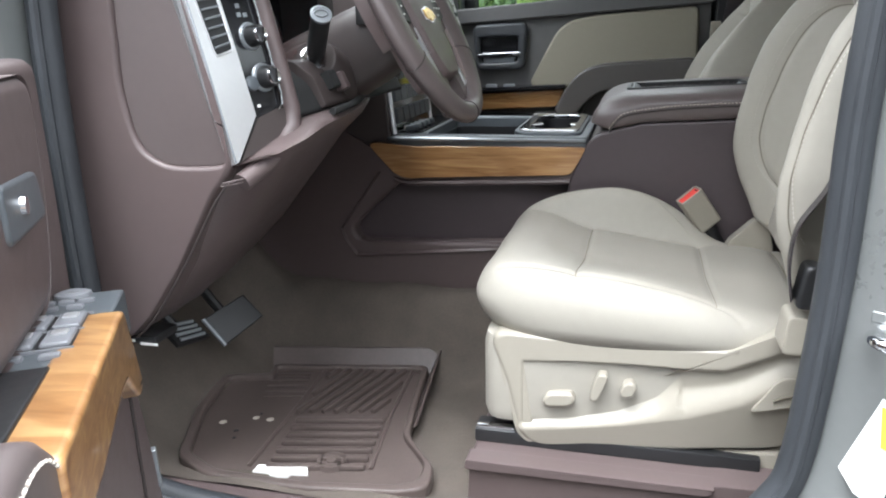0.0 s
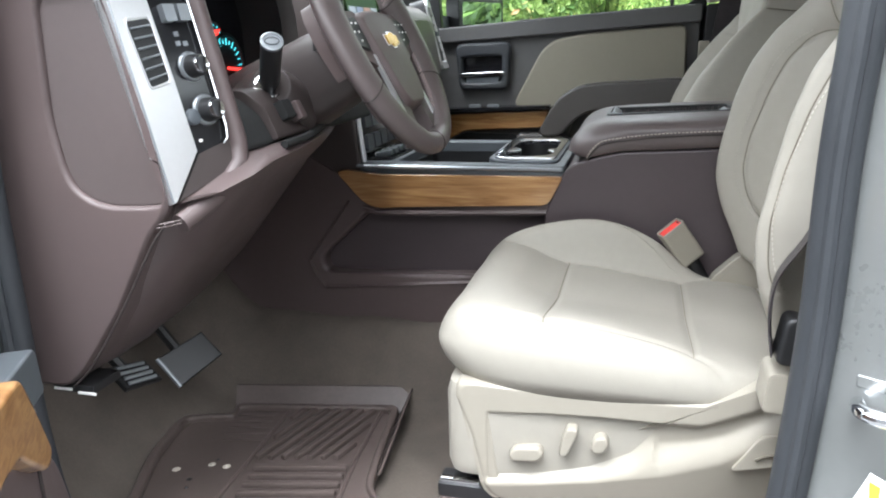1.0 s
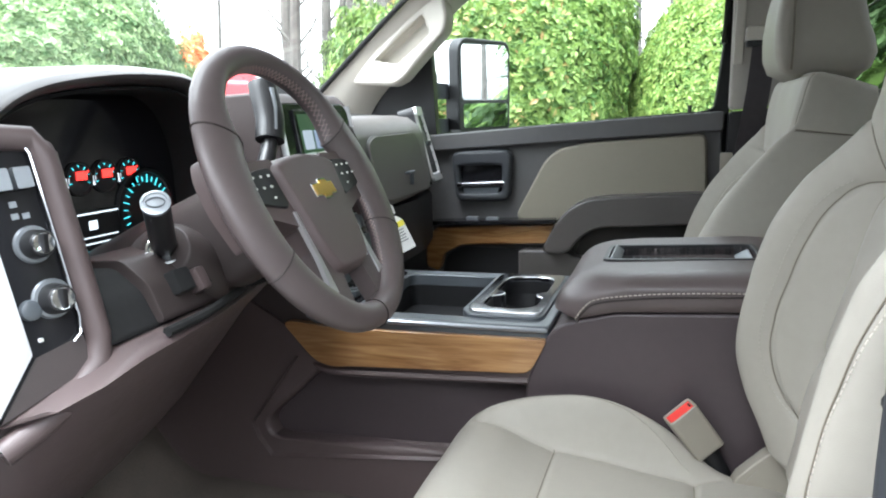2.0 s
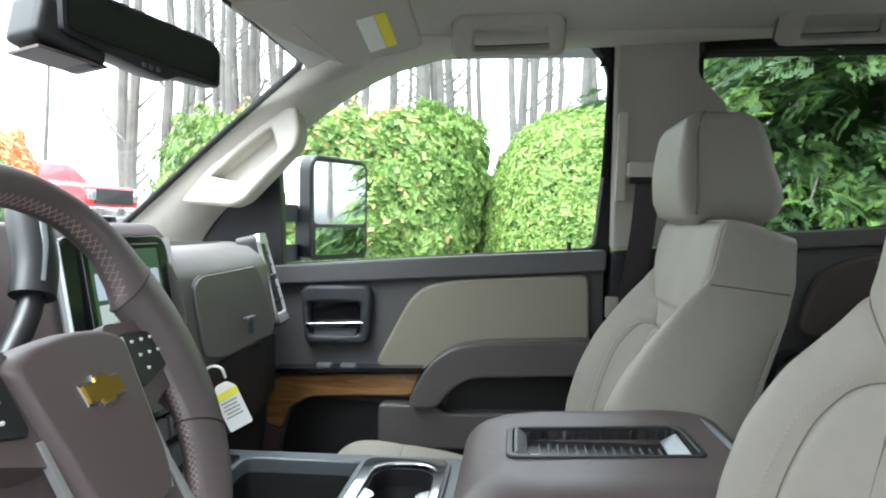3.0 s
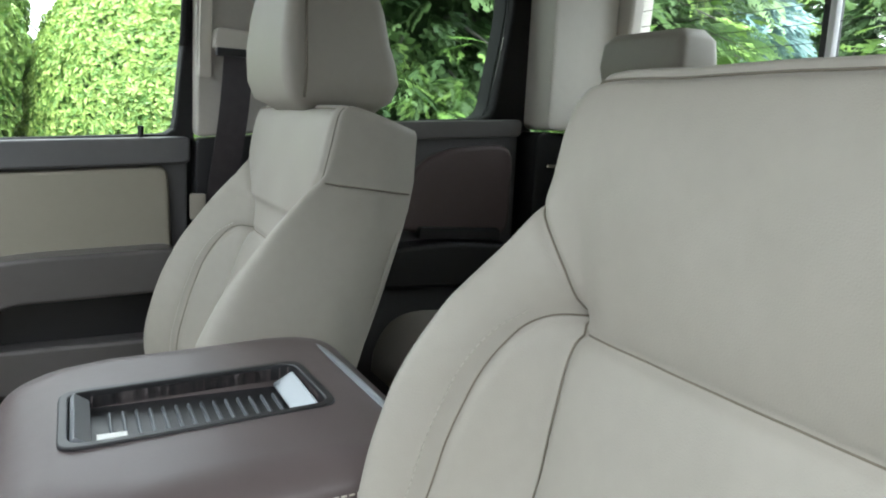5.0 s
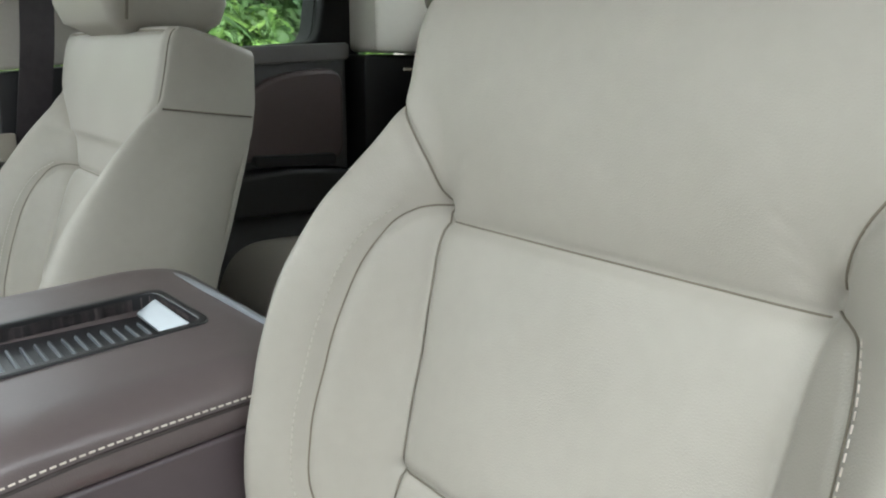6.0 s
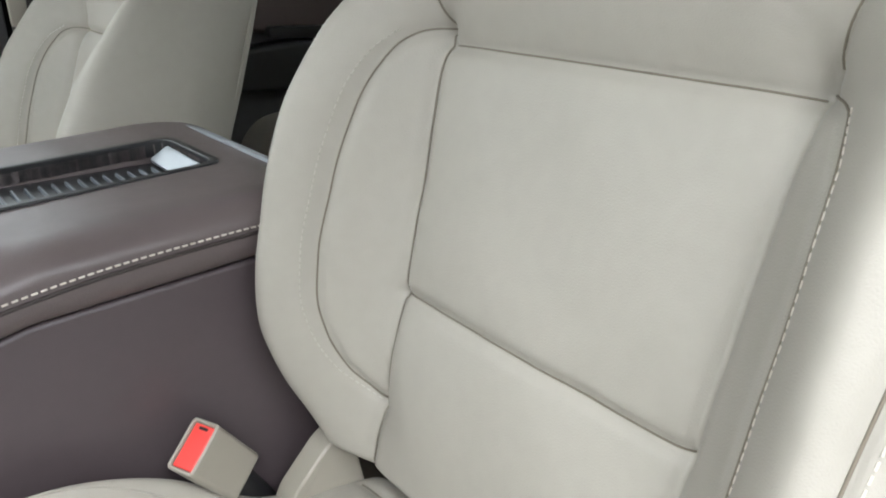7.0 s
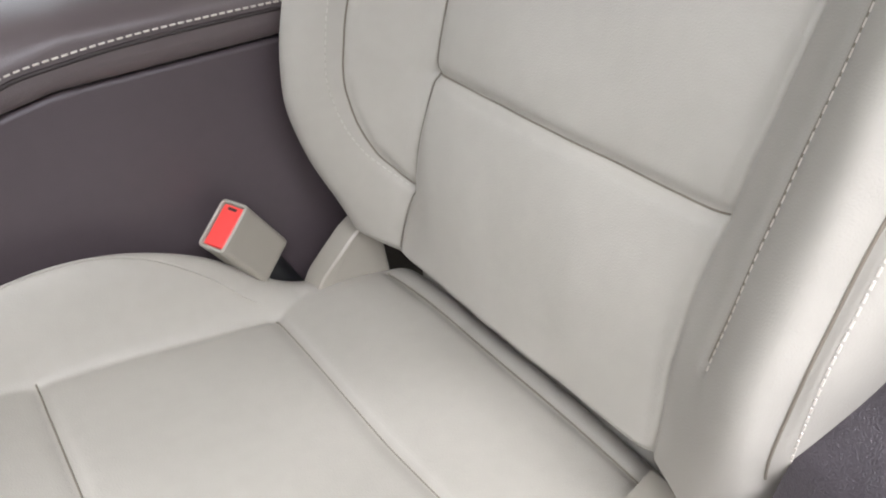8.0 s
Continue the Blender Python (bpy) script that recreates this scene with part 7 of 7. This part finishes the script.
rb = Pad((1.83, 0.0, 0.44), (0, 1, 0), (math.sin(tb), 0, math.cos(tb)), (-math.cos(tb), 0, math.sin(tb)), [(0, -0.70, 0.70), (0.3, -0.70, 0.70), (0.50, -0.68, 0.68)], lambda u, v: 0.02 + 0.0 * u, -0.08,
         [[(-0.2, 0.0), (-0.2, 0.5)], [(0.2, 0.0), (0.2, 0.5)], [(-0.7, 0.33), (0.7, 0.33)]], 120, 50, rim=(24, 0.4), ends=(14, 0.45))
part("backrest", rb.geo, "beige", rs, smooth=180)
for y in (-0.47, 0.47):
    lps = []
    for z, d, w in ((0.945, 0.03, 0.10), (0.955, 0.045, 0.118), (1.00, 0.052, 0.124), (1.045, 0.048, 0.120), (1.065, 0.032, 0.105)):
        lps.append([(1.91 + p[0], y + p[1], z) for p in rounded([(-d, -w), (d, -w), (d, w), (-d, w)], 0.02)])
    part("headrest", loft(lps), "beige", rs, smooth=60)

# ---- floor mat ----
fm = thing("floor_mat", "brown ribbed rubber floor mat with mud specks", "floor mat", at=(0.33, -0.5, 0.02))
mat_out = rounded([(0.112, -0.384), (0.445, -0.324), (0.468, -0.50), (0.486, -0.60), (0.555, -0.685), (0.560, -0.742), (0.52, -0.762), (0.367, -0.785), (0.20, -0.785), (0.12, -0.745), (0.06, -0.60), (0.03, -0.455), (0.132, -0.425)], 0.02)
mat_in = [(0.30 + (p[0] - 0.30) * 0.92, -0.55 + (p[1] + 0.55) * 0.92) for p in mat_out]
part("mat_rim", ring(mat_out, mat_in, "z", 0.010, 0.032, 160, 0.006), "mat", fm, "raised rubber rim")
part("mat_base", prism(mat_out, "z", 0.010, 0.020, 0.0), "mat", fm)
def lip(a, b, c, d):
    """A standing lip of the mat: its foot from a to b, its upper edge from d to c."""
    off = Vector((0.003, 0.006, 0.0))
    q = [Vector(p) for p in (a, b, c, d)]
    return loft([q, [p + off for p in q]])


part("mat_back_wall", lip((0.112, -0.386, 0.014), (0.446, -0.326, 0.014), (0.460, -0.288, 0.054), (0.106, -0.362, 0.058)), "mat", fm, "raised back wall of the mat")
part("mat_side_wall", lip((0.446, -0.326, 0.014), (0.470, -0.560, 0.014), (0.484, -0.566, 0.028), (0.460, -0.288, 0.054)), "mat", fm)
for i in range(7):
    y = -0.585 - 0.025 * i
    part("rib", box((0.342 + 0.003 * i, y + 0.018, 0.0235), (0.165, 0.013, 0.011), 0.004, 2, pose(0, 0, 0, 0, 0, 12)), "mat", fm)
for i in range(9):
    x0 = 0.205 + 0.023 * i
    a, b = Vector((max(x0, 0.250), -0.555 + (x0 - 0.25) * 0.22 + max(0, 0.250 - x0) * 3.4, 0.0235)), Vector((x0 + 0.055, -0.365 + (x0 - 0.2) * 0.15, 0.0235))
    if b.x > 0.405:
        b = a.lerp(b, (0.405 - a.x) / (b.x - a.x))
    c, d = (a + b) / 2, b - a
    if d.length > 0.03:
        part("rib", box(c, (d.length, 0.011, 0.011), 0.004, 2, pose(0, 0, 0, 0, 0, math.degrees(math.atan2(d.y, d.x)))), "mat", fm)
part("rib_border", tube([(0.228, -0.36, 0.021), (0.240, -0.55, 0.021), (0.248, -0.735, 0.021)], 0.004, 6), "mat", fm)
part("rib_border", tube([(0.412, -0.335, 0.021), (0.425, -0.52, 0.021), (0.450, -0.70, 0.021)], 0.004, 6), "mat", fm)
for i in range(5):
    part("heel_line", box((0.165 + 0.008 * i, -0.41 - 0.022 * i, 0.0215), (0.085, 0.004, 0.003), 0.001, 1, pose(0, 0, 0, 0, 0, 12)), "mat", fm)
part("fixing_ring", join(disc((0.381, -0.699, 0.019), (0, 0, 1), [(0, 0.026), (0.010, 0.024), (0.010, 0.018), (0.004, 0.016)], 26), disc((0.381, -0.699, 0.019), (0, 0, 1), [(0, 0.009), (0.011, 0.008)], 18)), "mat", fm, "round mat fixing")
bdg = [(-0.046, -0.009), (-0.018, -0.009), (-0.016, -0.016), (0.014, -0.016), (0.018, -0.009), (0.046, -0.009), (0.040, 0.010), (0.016, 0.010), (0.014, 0.017), (-0.014, 0.017), (-0.016, 0.010), (-0.042, 0.010)]
part("badge", moved(prism(bdg, "z", -0.004, 0.0045, 0.001), pose(0.310, -0.738, 0.0225, 0, 0, 10)), "paper", fm, "plain white badge shape")
rnd = random.Random(5)
for i in range(6):
    part("mud_speck", disc((0.155 + rnd.uniform(-0.03, 0.06), -0.61 + rnd.uniform(-0.05, 0.05), 0.020), (0, 0, 1), [(0, rnd.uniform(0.003, 0.008)), (0.002, 0.002)], 7), "thread" if i < 3 else "black", fm)


# ---- outside ----
def leaves(name, points, normals, size, material, parent, droop=0.0, long=1.8, seed=1):
    """Many small folded leaves at the given places."""
    rng = np.random.default_rng(seed)
    n = len(points)
    a = rng.normal(size=(n, 3)) * 0.75 + normals
    a /= np.linalg.norm(a, axis=1)[:, None]
    t = np.cross(a, rng.normal(size=(n, 3)))
    t[:, 2] -= droop
    t -= a * np.sum(t * a, axis=1)[:, None]
    t /= np.linalg.norm(t, axis=1)[:, None]
    b = np.cross(a, t)
    s = size * rng.uniform(0.6, 1.35, size=(n, 1))
    p0, p1 = points - t * s * long / 2, points + t * s * long / 2
    l, r = points + b * s / 2 + a * s * 0.18, points - b * s / 2 + a * s * 0.18
    v = np.stack([p0, l, p1, r], 1).reshape(-1, 3)
    f = np.arange(n * 4).reshape(n, 4)
    tri = np.concatenate([f[:, [0, 2, 1]], f[:, [0, 3, 2]]])
    return part(name, (v.tolist(), tri.tolist()), material, parent, smooth=0)


def lumpy(n, centre, size, seed, bumps=26, depth=0.22, fine=0, e=2.6, relief=1.0):
    """Places on and just inside an uneven rounded mass, with outward ways."""
    rng = np.random.default_rng(seed)
    d = rng.normal(size=(n, 3))
    d[:, 2] = np.abs(d[:, 2]) * 1.0 - 0.15
    d /= np.linalg.norm(d, axis=1)[:, None]
    c = rng.normal(size=(bumps, 3))
    c /= np.linalg.norm(c, axis=1)[:, None]
    h = rng.uniform(0.05, 0.20, size=bumps)
    r = 0.86 + 0.10 * (1 - relief) + relief * sum(h[k] * np.exp(-((d - c[k]) ** 2).sum(1) / 0.10) for k in range(bumps))
    if fine:
        c2 = d[:fine]
        h2 = rng.uniform(0.03, 0.10, size=fine)
        lift_ = np.zeros(n)
        for k in range(fine):
            lift_ = np.maximum(lift_, h2[k] * 1.6 * np.exp(-((d - c2[k]) ** 2).sum(1) / (0.006 if fine < 300 else 0.0035)))
        r = r - 0.07 * relief + relief * lift_
    r = r * (1 - depth * (0.35 + 0.65 * relief) * rng.random(n) ** 3)
    box_ = (np.abs(d) ** e).sum(1) ** (-1 / e)
    p = d * box_[:, None] * r[:, None] * np.array(size) + np.array(centre)
    nrm = d / np.array(size)
    return p, nrm / np.linalg.norm(nrm, axis=1)[:, None]


def bush(name, label, centre, size, leaf, count, material, seed, droop=0.0, long=1.8, accent=None, fine=0, inner=0.62, square=2.6, relief=1.0):
    ob = thing(name, label, "hedge", group="hedges", at=(centre[0], centre[1], -0.78))
    p, n = lumpy(count, centre, size, seed, fine=fine, e=square, relief=relief)
    leaves("foliage", p, n, leaf, material, ob, droop, long, seed)
    if accent:
        p, n = lumpy(count // 26, centre, tuple(s * 1.03 for s in size), seed, fine=fine, e=square, relief=relief)
        p2 = p[p[:, 2] > centre[2] + size[2] * 0.1]
        leaves("young_and_lit_tips", p2, n[p[:, 2] > centre[2] + size[2] * 0.1], leaf * 0.85, accent, ob, 0, long, seed + 1)
    # solid core in a dark green that paints the shade inside the hedge
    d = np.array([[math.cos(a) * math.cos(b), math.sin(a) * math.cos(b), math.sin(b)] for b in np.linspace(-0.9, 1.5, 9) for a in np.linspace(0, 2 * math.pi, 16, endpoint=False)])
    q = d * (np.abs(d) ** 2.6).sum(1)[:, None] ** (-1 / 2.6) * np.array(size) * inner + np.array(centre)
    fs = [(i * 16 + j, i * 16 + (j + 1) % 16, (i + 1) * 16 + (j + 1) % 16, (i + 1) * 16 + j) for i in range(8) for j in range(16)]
    part("shade_core", (q.tolist(), fs), "inner_green", ob)
    for k in range(5):
        part("stem", tube([(centre[0] + size[0] * 0.2 * (k - 2), centre[1], -0.80), (centre[0] + size[0] * 0.3 * (k - 2), centre[1], centre[2])], 0.04, 7, taper=0.02), "bark", ob)
    return ob


L_photinia = leaf_shader("photinia_leaves", (0.060, 0.135, 0.028), (0.330, 0.460, 0.130))
L_bronze = leaf_shader("bronze_shoots", (0.36, 0.21, 0.09), (0.38, 0.38, 0.13))
L_yew = leaf_shader("clipped_hedge_leaves", (0.090, 0.190, 0.035), (0.380, 0.500, 0.130))
L_dark = leaf_shader("conifer_sprays", (0.034, 0.076, 0.026), (0.17, 0.27, 0.10))
# brighter yellow-green that paints the light on the conifer tips
L_tip = leaf_shader("lit_conifer_tips", (0.13, 0.25, 0.05), (0.28, 0.42, 0.11))
L_orange = leaf_shader("orange_leaves", (0.80, 0.30, 0.12), (0.90, 0.50, 0.25))
L_pale = leaf_shader("pale_leaves", (0.12, 0.22, 0.09), (0.42, 0.54, 0.28))
L_blue = leaf_shader("blue_spruce_needles", (0.10, 0.19, 0.18), (0.24, 0.34, 0.33))

bush("photinia_hedge", "tall loose green hedge with bronze young leaves", (-0.51, 4.55, 0.30), (1.10, 1.30, 1.44), 0.034, 90000, L_photinia, 3, 0.3, 1.9, L_bronze, 420, 0.80, 5.0, 0.6)
bush("clipped_hedge", "dense clipped bright green hedge", (1.63, 4.72, 0.24), (1.18, 1.30, 1.58), 0.020, 120000, L_yew, 8, 0.0, 2.2, None, 700, 0.88, 2.9, 0.25)


def spray_form(n=11):
    """One flat feathery spray: a drooping stem with paired leaflets, all joined to it."""
    v, f = [], []
    for k in range(n + 1):
        t = k / n
        v += [(t, 0.006, -0.22 * t * t), (t, -0.006, -0.22 * t * t)]
        if k:
            f.append((2 * k - 2, 2 * k - 1, 2 * k + 1, 2 * k))
    for k in range(1, n + 1):
        t = k / n
        reach = 0.42 * (1 - 0.72 * t) * (0.75 + 0.5 * math.sin(k * 2.4) ** 2) + 0.05
        for sd in (1, -1):
            b_ = len(v)
            x, z = t, -0.22 * t * t
            v += [(x + reach * 0.45, sd * reach * 0.34, z - 0.02 * reach), (x + reach * 0.95, sd * reach * 0.62, z - 0.22 * reach), (x + reach * 0.62, sd * reach * 0.62 + sd * 0.02, z - 0.10 * reach)]
            f.append((2 * k + (0 if sd > 0 else 1), b_, b_ + 1, b_ + 2))
    return np.array(v), f


def sprays(name, points, ways, size, material, parent, seed):
    """Many sprays at the given places, growing along ways."""
    rng = np.random.default_rng(seed)
    v, f = spray_form()
    n, m = len(points), len(v)
    w = ways / np.linalg.norm(ways, axis=1)[:, None]
    up = np.array([0.0, 0.0, 1.0]) + rng.normal(size=(n, 3)) * 0.45
    side = np.cross(up, w)
    side /= np.linalg.norm(side, axis=1)[:, None]
    top = np.cross(w, side)
    sc = size * rng.uniform(0.6, 1.4, size=(n, 1, 1))
    V = points[:, None, :] + sc * (v[None, :, 0:1] * w[:, None, :] + v[None, :, 1:2] * side[:, None, :] + v[None, :, 2:3] * top[:, None, :])
    F = [tuple(i * m + q for q in face) for i in range(n) for face in f]
    return part(name, (V.reshape(-1, 3).tolist(), F), material, parent, smooth=0)


def conifer(name, label, base, height, radius, count, material, seed, size=0.3, limbs=200):
    """A conifer with drooping feathery sprays along its boughs."""
    ob = thing(name, label, "tree", group="conifers", at=base)
    b = Vector(base)
    part("trunk", tube([b, b + Vector((0.03, 0, height * 0.5)), b + Vector((0, 0, height))], radius * 0.09, 9, taper=0.02), "bark", ob)
    rng = np.random.default_rng(seed)
    pts, way, lit_pts, lit_ways, boughs = [], [], [], [], []
    for k in range(limbs):
        z = height * (0.02 + 0.95 * rng.random())
        a = rng.random() * 2 * math.pi
        r = radius * (1 - z / height) ** 0.6 * rng.uniform(0.70, 1.1)
        root, tip_ = Vector((0, 0, z)), Vector((math.cos(a) * r, math.sin(a) * r, z - 0.24 * r + rng.uniform(-0.1, 0.1)))
        mid = root.lerp(tip_, 0.5) + Vector((0, 0, 0.12 * r))
        boughs.append(tube([b + root, b + mid, b + tip_], 0.018, 5, taper=0.004))
        for tt in 0.25 + 0.75 * rng.random(max(4, count // limbs)) ** 0.7:
            q = root.lerp(mid, tt * 2) if tt < 0.5 else mid.lerp(tip_, tt * 2 - 1)
            sw_ = a + rng.normal() * 0.75
            fan = rng.uniform(-1, 1) * 0.30 * r * tt
            o = rng.normal(size=3) * 0.05 + np.array([-math.sin(a), math.cos(a), -0.25 * abs(rng.normal())]) * fan
            # the young flag picks outer sprays for the painted lit colour
            young = tt > 0.72 and rng.random() < 0.5
            (lit_pts if young else pts).append([b.x + q.x + o[0], b.y + q.y + o[1], b.z + q.z + o[2]])
            (lit_ways if young else way).append([math.cos(sw_), math.sin(sw_), -0.25 + rng.normal() * 0.3])
    part("boughs", join(*boughs), "bark", ob)
    # dark lofted core; its colour carries the shade behind the sprays
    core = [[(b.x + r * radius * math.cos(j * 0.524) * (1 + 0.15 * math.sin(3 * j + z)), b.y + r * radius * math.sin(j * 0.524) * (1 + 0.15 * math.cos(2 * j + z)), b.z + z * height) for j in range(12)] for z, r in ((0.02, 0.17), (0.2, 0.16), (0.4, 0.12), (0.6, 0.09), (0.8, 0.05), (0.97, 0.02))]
    part("shade_core", loft(core), "inner_green", ob)
    sprays("young_and_lit_tips", np.array(lit_pts), np.array(lit_ways), size * 0.85, L_tip if material is L_dark else material, ob, seed + 1)
    sprays("sprays", np.array(pts), np.array(way), size, material, ob, seed)
    return ob


conifer("conifer", "dark green conifer with drooping feathery sprays", (2.80, 3.75, -0.78), 5.5, 1.85, 17500, L_dark, 21, 0.21, 350)
conifer("conifer", "dark green conifer with drooping feathery sprays", (4.9, 4.4, -0.78), 6.0, 1.6, 2600, L_dark, 22, 0.40)
conifer("conifer", "dark green conifer behind the truck bed", (9.6, 5.4, -0.78), 5.0, 1.6, 1800, L_dark, 23, 0.42)
conifer("spruce", "blue-grey spruce behind the truck bed", (7.4, 5.6, -0.78), 4.2, 1.7, 2400, L_blue, 24, 0.34)
conifer("conifer", "dark green conifer behind the truck bed", (14.0, 6.4, -0.78), 7.0, 1.8, 1400, L_dark, 26, 0.5)
conifer("conifer", "dark green conifer behind the truck bed", (12.6, 9.2, -0.78), 7.0, 2.0, 1400, L_dark, 27, 0.5)

# unseen plain wall, added on the driver's side to cut low sky light
wall_s = part("light_block_wall", box((2.0, -4.5, 0.92), (26.0, 0.3, 3.4), 0.02), "wall_paint", None)
tagged(wall_s, "unseen plain grey wall added to block low sky light", "wall", kind="structure")

# bare wood behind the hedges
rnd = random.Random(11)


def bare_tree(x, y, h, r):
    t = thing("bare_tree", "tall bare grey tree trunk in the wood", "tree", group="bare wood", at=(x, y, -0.8))
    lean = rnd.uniform(-0.03, 0.03)
    pts = [(x + lean * z + 0.10 * math.sin(z * 0.7 + x), y, z - 0.8) for z in np.linspace(0, h, 9)]
    part("trunk", tube(pts, r, 8, taper=r * 0.35), "bark", t)
    tw = []
    for k in range(9):
        z = rnd.uniform(0.14, 0.95) * h
        s, q = rnd.choice((-1, 1)), rnd.uniform(0.6, 1.8)
        bx = x + lean * z
        tw.append(tube([(bx, y, z - 0.8), (bx + s * q * 0.5, y + rnd.uniform(-0.3, 0.3), z - 0.8 + q * 0.5), (bx + s * q * 0.8, y + rnd.uniform(-0.5, 0.5), z - 0.8 + q * 1.2)], r * 0.22, 5, taper=0.008))
    part("boughs", join(*tw), "bark", t)


for i in range(84):
    y = rnd.uniform(13, 30)
    x = rnd.uniform(-0.50, 0.62) * y + rnd.uniform(-1, 1)
    bare_tree(x, y, rnd.uniform(9, 15), rnd.uniform(0.09, 0.19) * y / 20)
for x, y in ((-10.0, 19.1), (-10.2, 21.7), (-10.4, 24.3), (-8.0, 21.5), (-6.4, 22.8)):
    bare_tree(x, y, 13.0, rnd.uniform(0.17, 0.23))
for i in range(5):
    y = rnd.uniform(17, 26)
    bare_tree(-8 - rnd.uniform(2, 16), y, rnd.uniform(9, 14), rnd.uniform(0.10, 0.26))

# seen through the windscreen
bush("round_bush", "broad pale green bush across the lot", (-8.0, 7.9, 0.80), (1.7, 2.7, 2.05), 0.062, 62000, L_pale, 31, 0.2, 1.8, None, 260, 0.80)
bush("orange_bush", "bush with orange autumn-coloured leaves", (-8.9, 12.5, 0.9), (0.55, 0.6, 1.75), 0.085, 2600, L_orange, 33, 0.2, 1.8, None, 120, 0.30)


bank = thing("grass_bank", "low mown bank under the parked trucks", "bank", kind="structure", at=(-10.0, 18.0, -0.8))
rows = []
for f_, z_ in ((1.0, -0.80), (0.90, -0.2), (0.78, 0.32), (0.62, 0.50), (0.2, 0.50), (0.01, 0.50)):
    rows.append([(-10.0 + 6.5 * f_ * math.cos(a) * (1 + 0.06 * math.sin(3 * a)), 18.5 + 7.5 * f_ * math.sin(a) * (1 + 0.05 * math.cos(4 * a)), z_) for a in np.linspace(0, 2 * math.pi, 40, endpoint=False)])
part("turf", loft(rows), "asphalt", bank)


def pickup(name, label, x, y, paint, yaw, ty):
    c = thing(name, label, "pickup truck", at=(x, y, -0.78 + ty))
    m = Matrix.Translation((x, y, -0.78 + ty)) @ Matrix.Rotation(radians(yaw), 4, "Z")
    body = rounded([(-2.6, 0.5), (2.6, 0.5), (2.7, 0.95), (2.6, 1.22), (1.35, 1.30), (0.75, 1.85), (-0.9, 1.88), (-1.15, 1.32), (-2.6, 1.30)], 0.12)
    part("body", moved(prism(body, "y", -0.92, 0.92, 0.08, 3), m), paint, c, smooth=50)
    part("side_window", moved(prism(rounded([(-0.8, 1.36), (1.05, 1.34), (0.68, 1.76), (-0.75, 1.78)], 0.08), "y", -0.93, 0.93), m), "sky_glass", c)
    part("grille", moved(box((2.68, 0, 0.98), (0.12, 1.3, 0.36), 0.03), m), "black", c)
    part("bumper", moved(box((2.68, 0, 0.62), (0.22, 1.75, 0.24), 0.05), m), "chrome", c)
    for s in (-1, 1):
        part("headlight", moved(box((2.66, 0.72 * s, 1.0), (0.12, 0.32, 0.24), 0.04), m), "chrome", c)
        for wx in (-1.65, 1.65):
            w = part("wheel", moved(disc((wx, 0.70 * s, 0.40), (0, s, 0), [(0, 0.38), (0.02, 0.40), (0.22, 0.40), (0.24, 0.36), (0.24, 0.24), (0.21, 0.05)], 24), m), "rubber", c)
    return c


pickup("red_pickup", "red pickup truck parked across the lot", -11.2, 15.9, "red_paint", -8, 1.28)
pickup("white_pickup", "white pickup truck parked by the trees", -8.6, 21.0, "white_paint", 40, 1.28)
pickup("white_pickup", "white vehicle behind the tall hedge", -1.5, 9.4, "white_paint", 0, 0)
sg = thing("roadside_sign", "blue and white sign board on two posts", "sign", at=(19.9, 4.6, -0.78))
smx = Matrix.Translation((19.9, 4.6, 0)) @ Matrix.Rotation(radians(186), 4, "Z")
part("board", moved(box((0, 0, 1.85), (0.06, 0.66, 0.86), 0.02), smx), "blue", sg)
part("lettering", moved(join(*[box((0.035, 0.0, 2.05 - 0.16 * i), (0.01, 0.46 - 0.10 * (i % 2), 0.06), 0.004) for i in range(2)]), smx), "paper", sg, "plain pale bars of lettering")
for y in (-0.26, 0.26):
    part("post", moved(box((0, y, 0.5), (0.07, 0.07, 2.6), 0.01), smx), "white_paint", sg)
bush("low_hedge", "low green hedge behind the truck", (14.5, 3.6, -0.1), (0.9, 1.9, 0.85), 0.11, 5000, L_photinia, 41, 0.2)
for i in range(12):
    bare_tree(rnd.uniform(26, 34), rnd.uniform(5.5, 14), rnd.uniform(9, 14), rnd.uniform(0.10, 0.2))
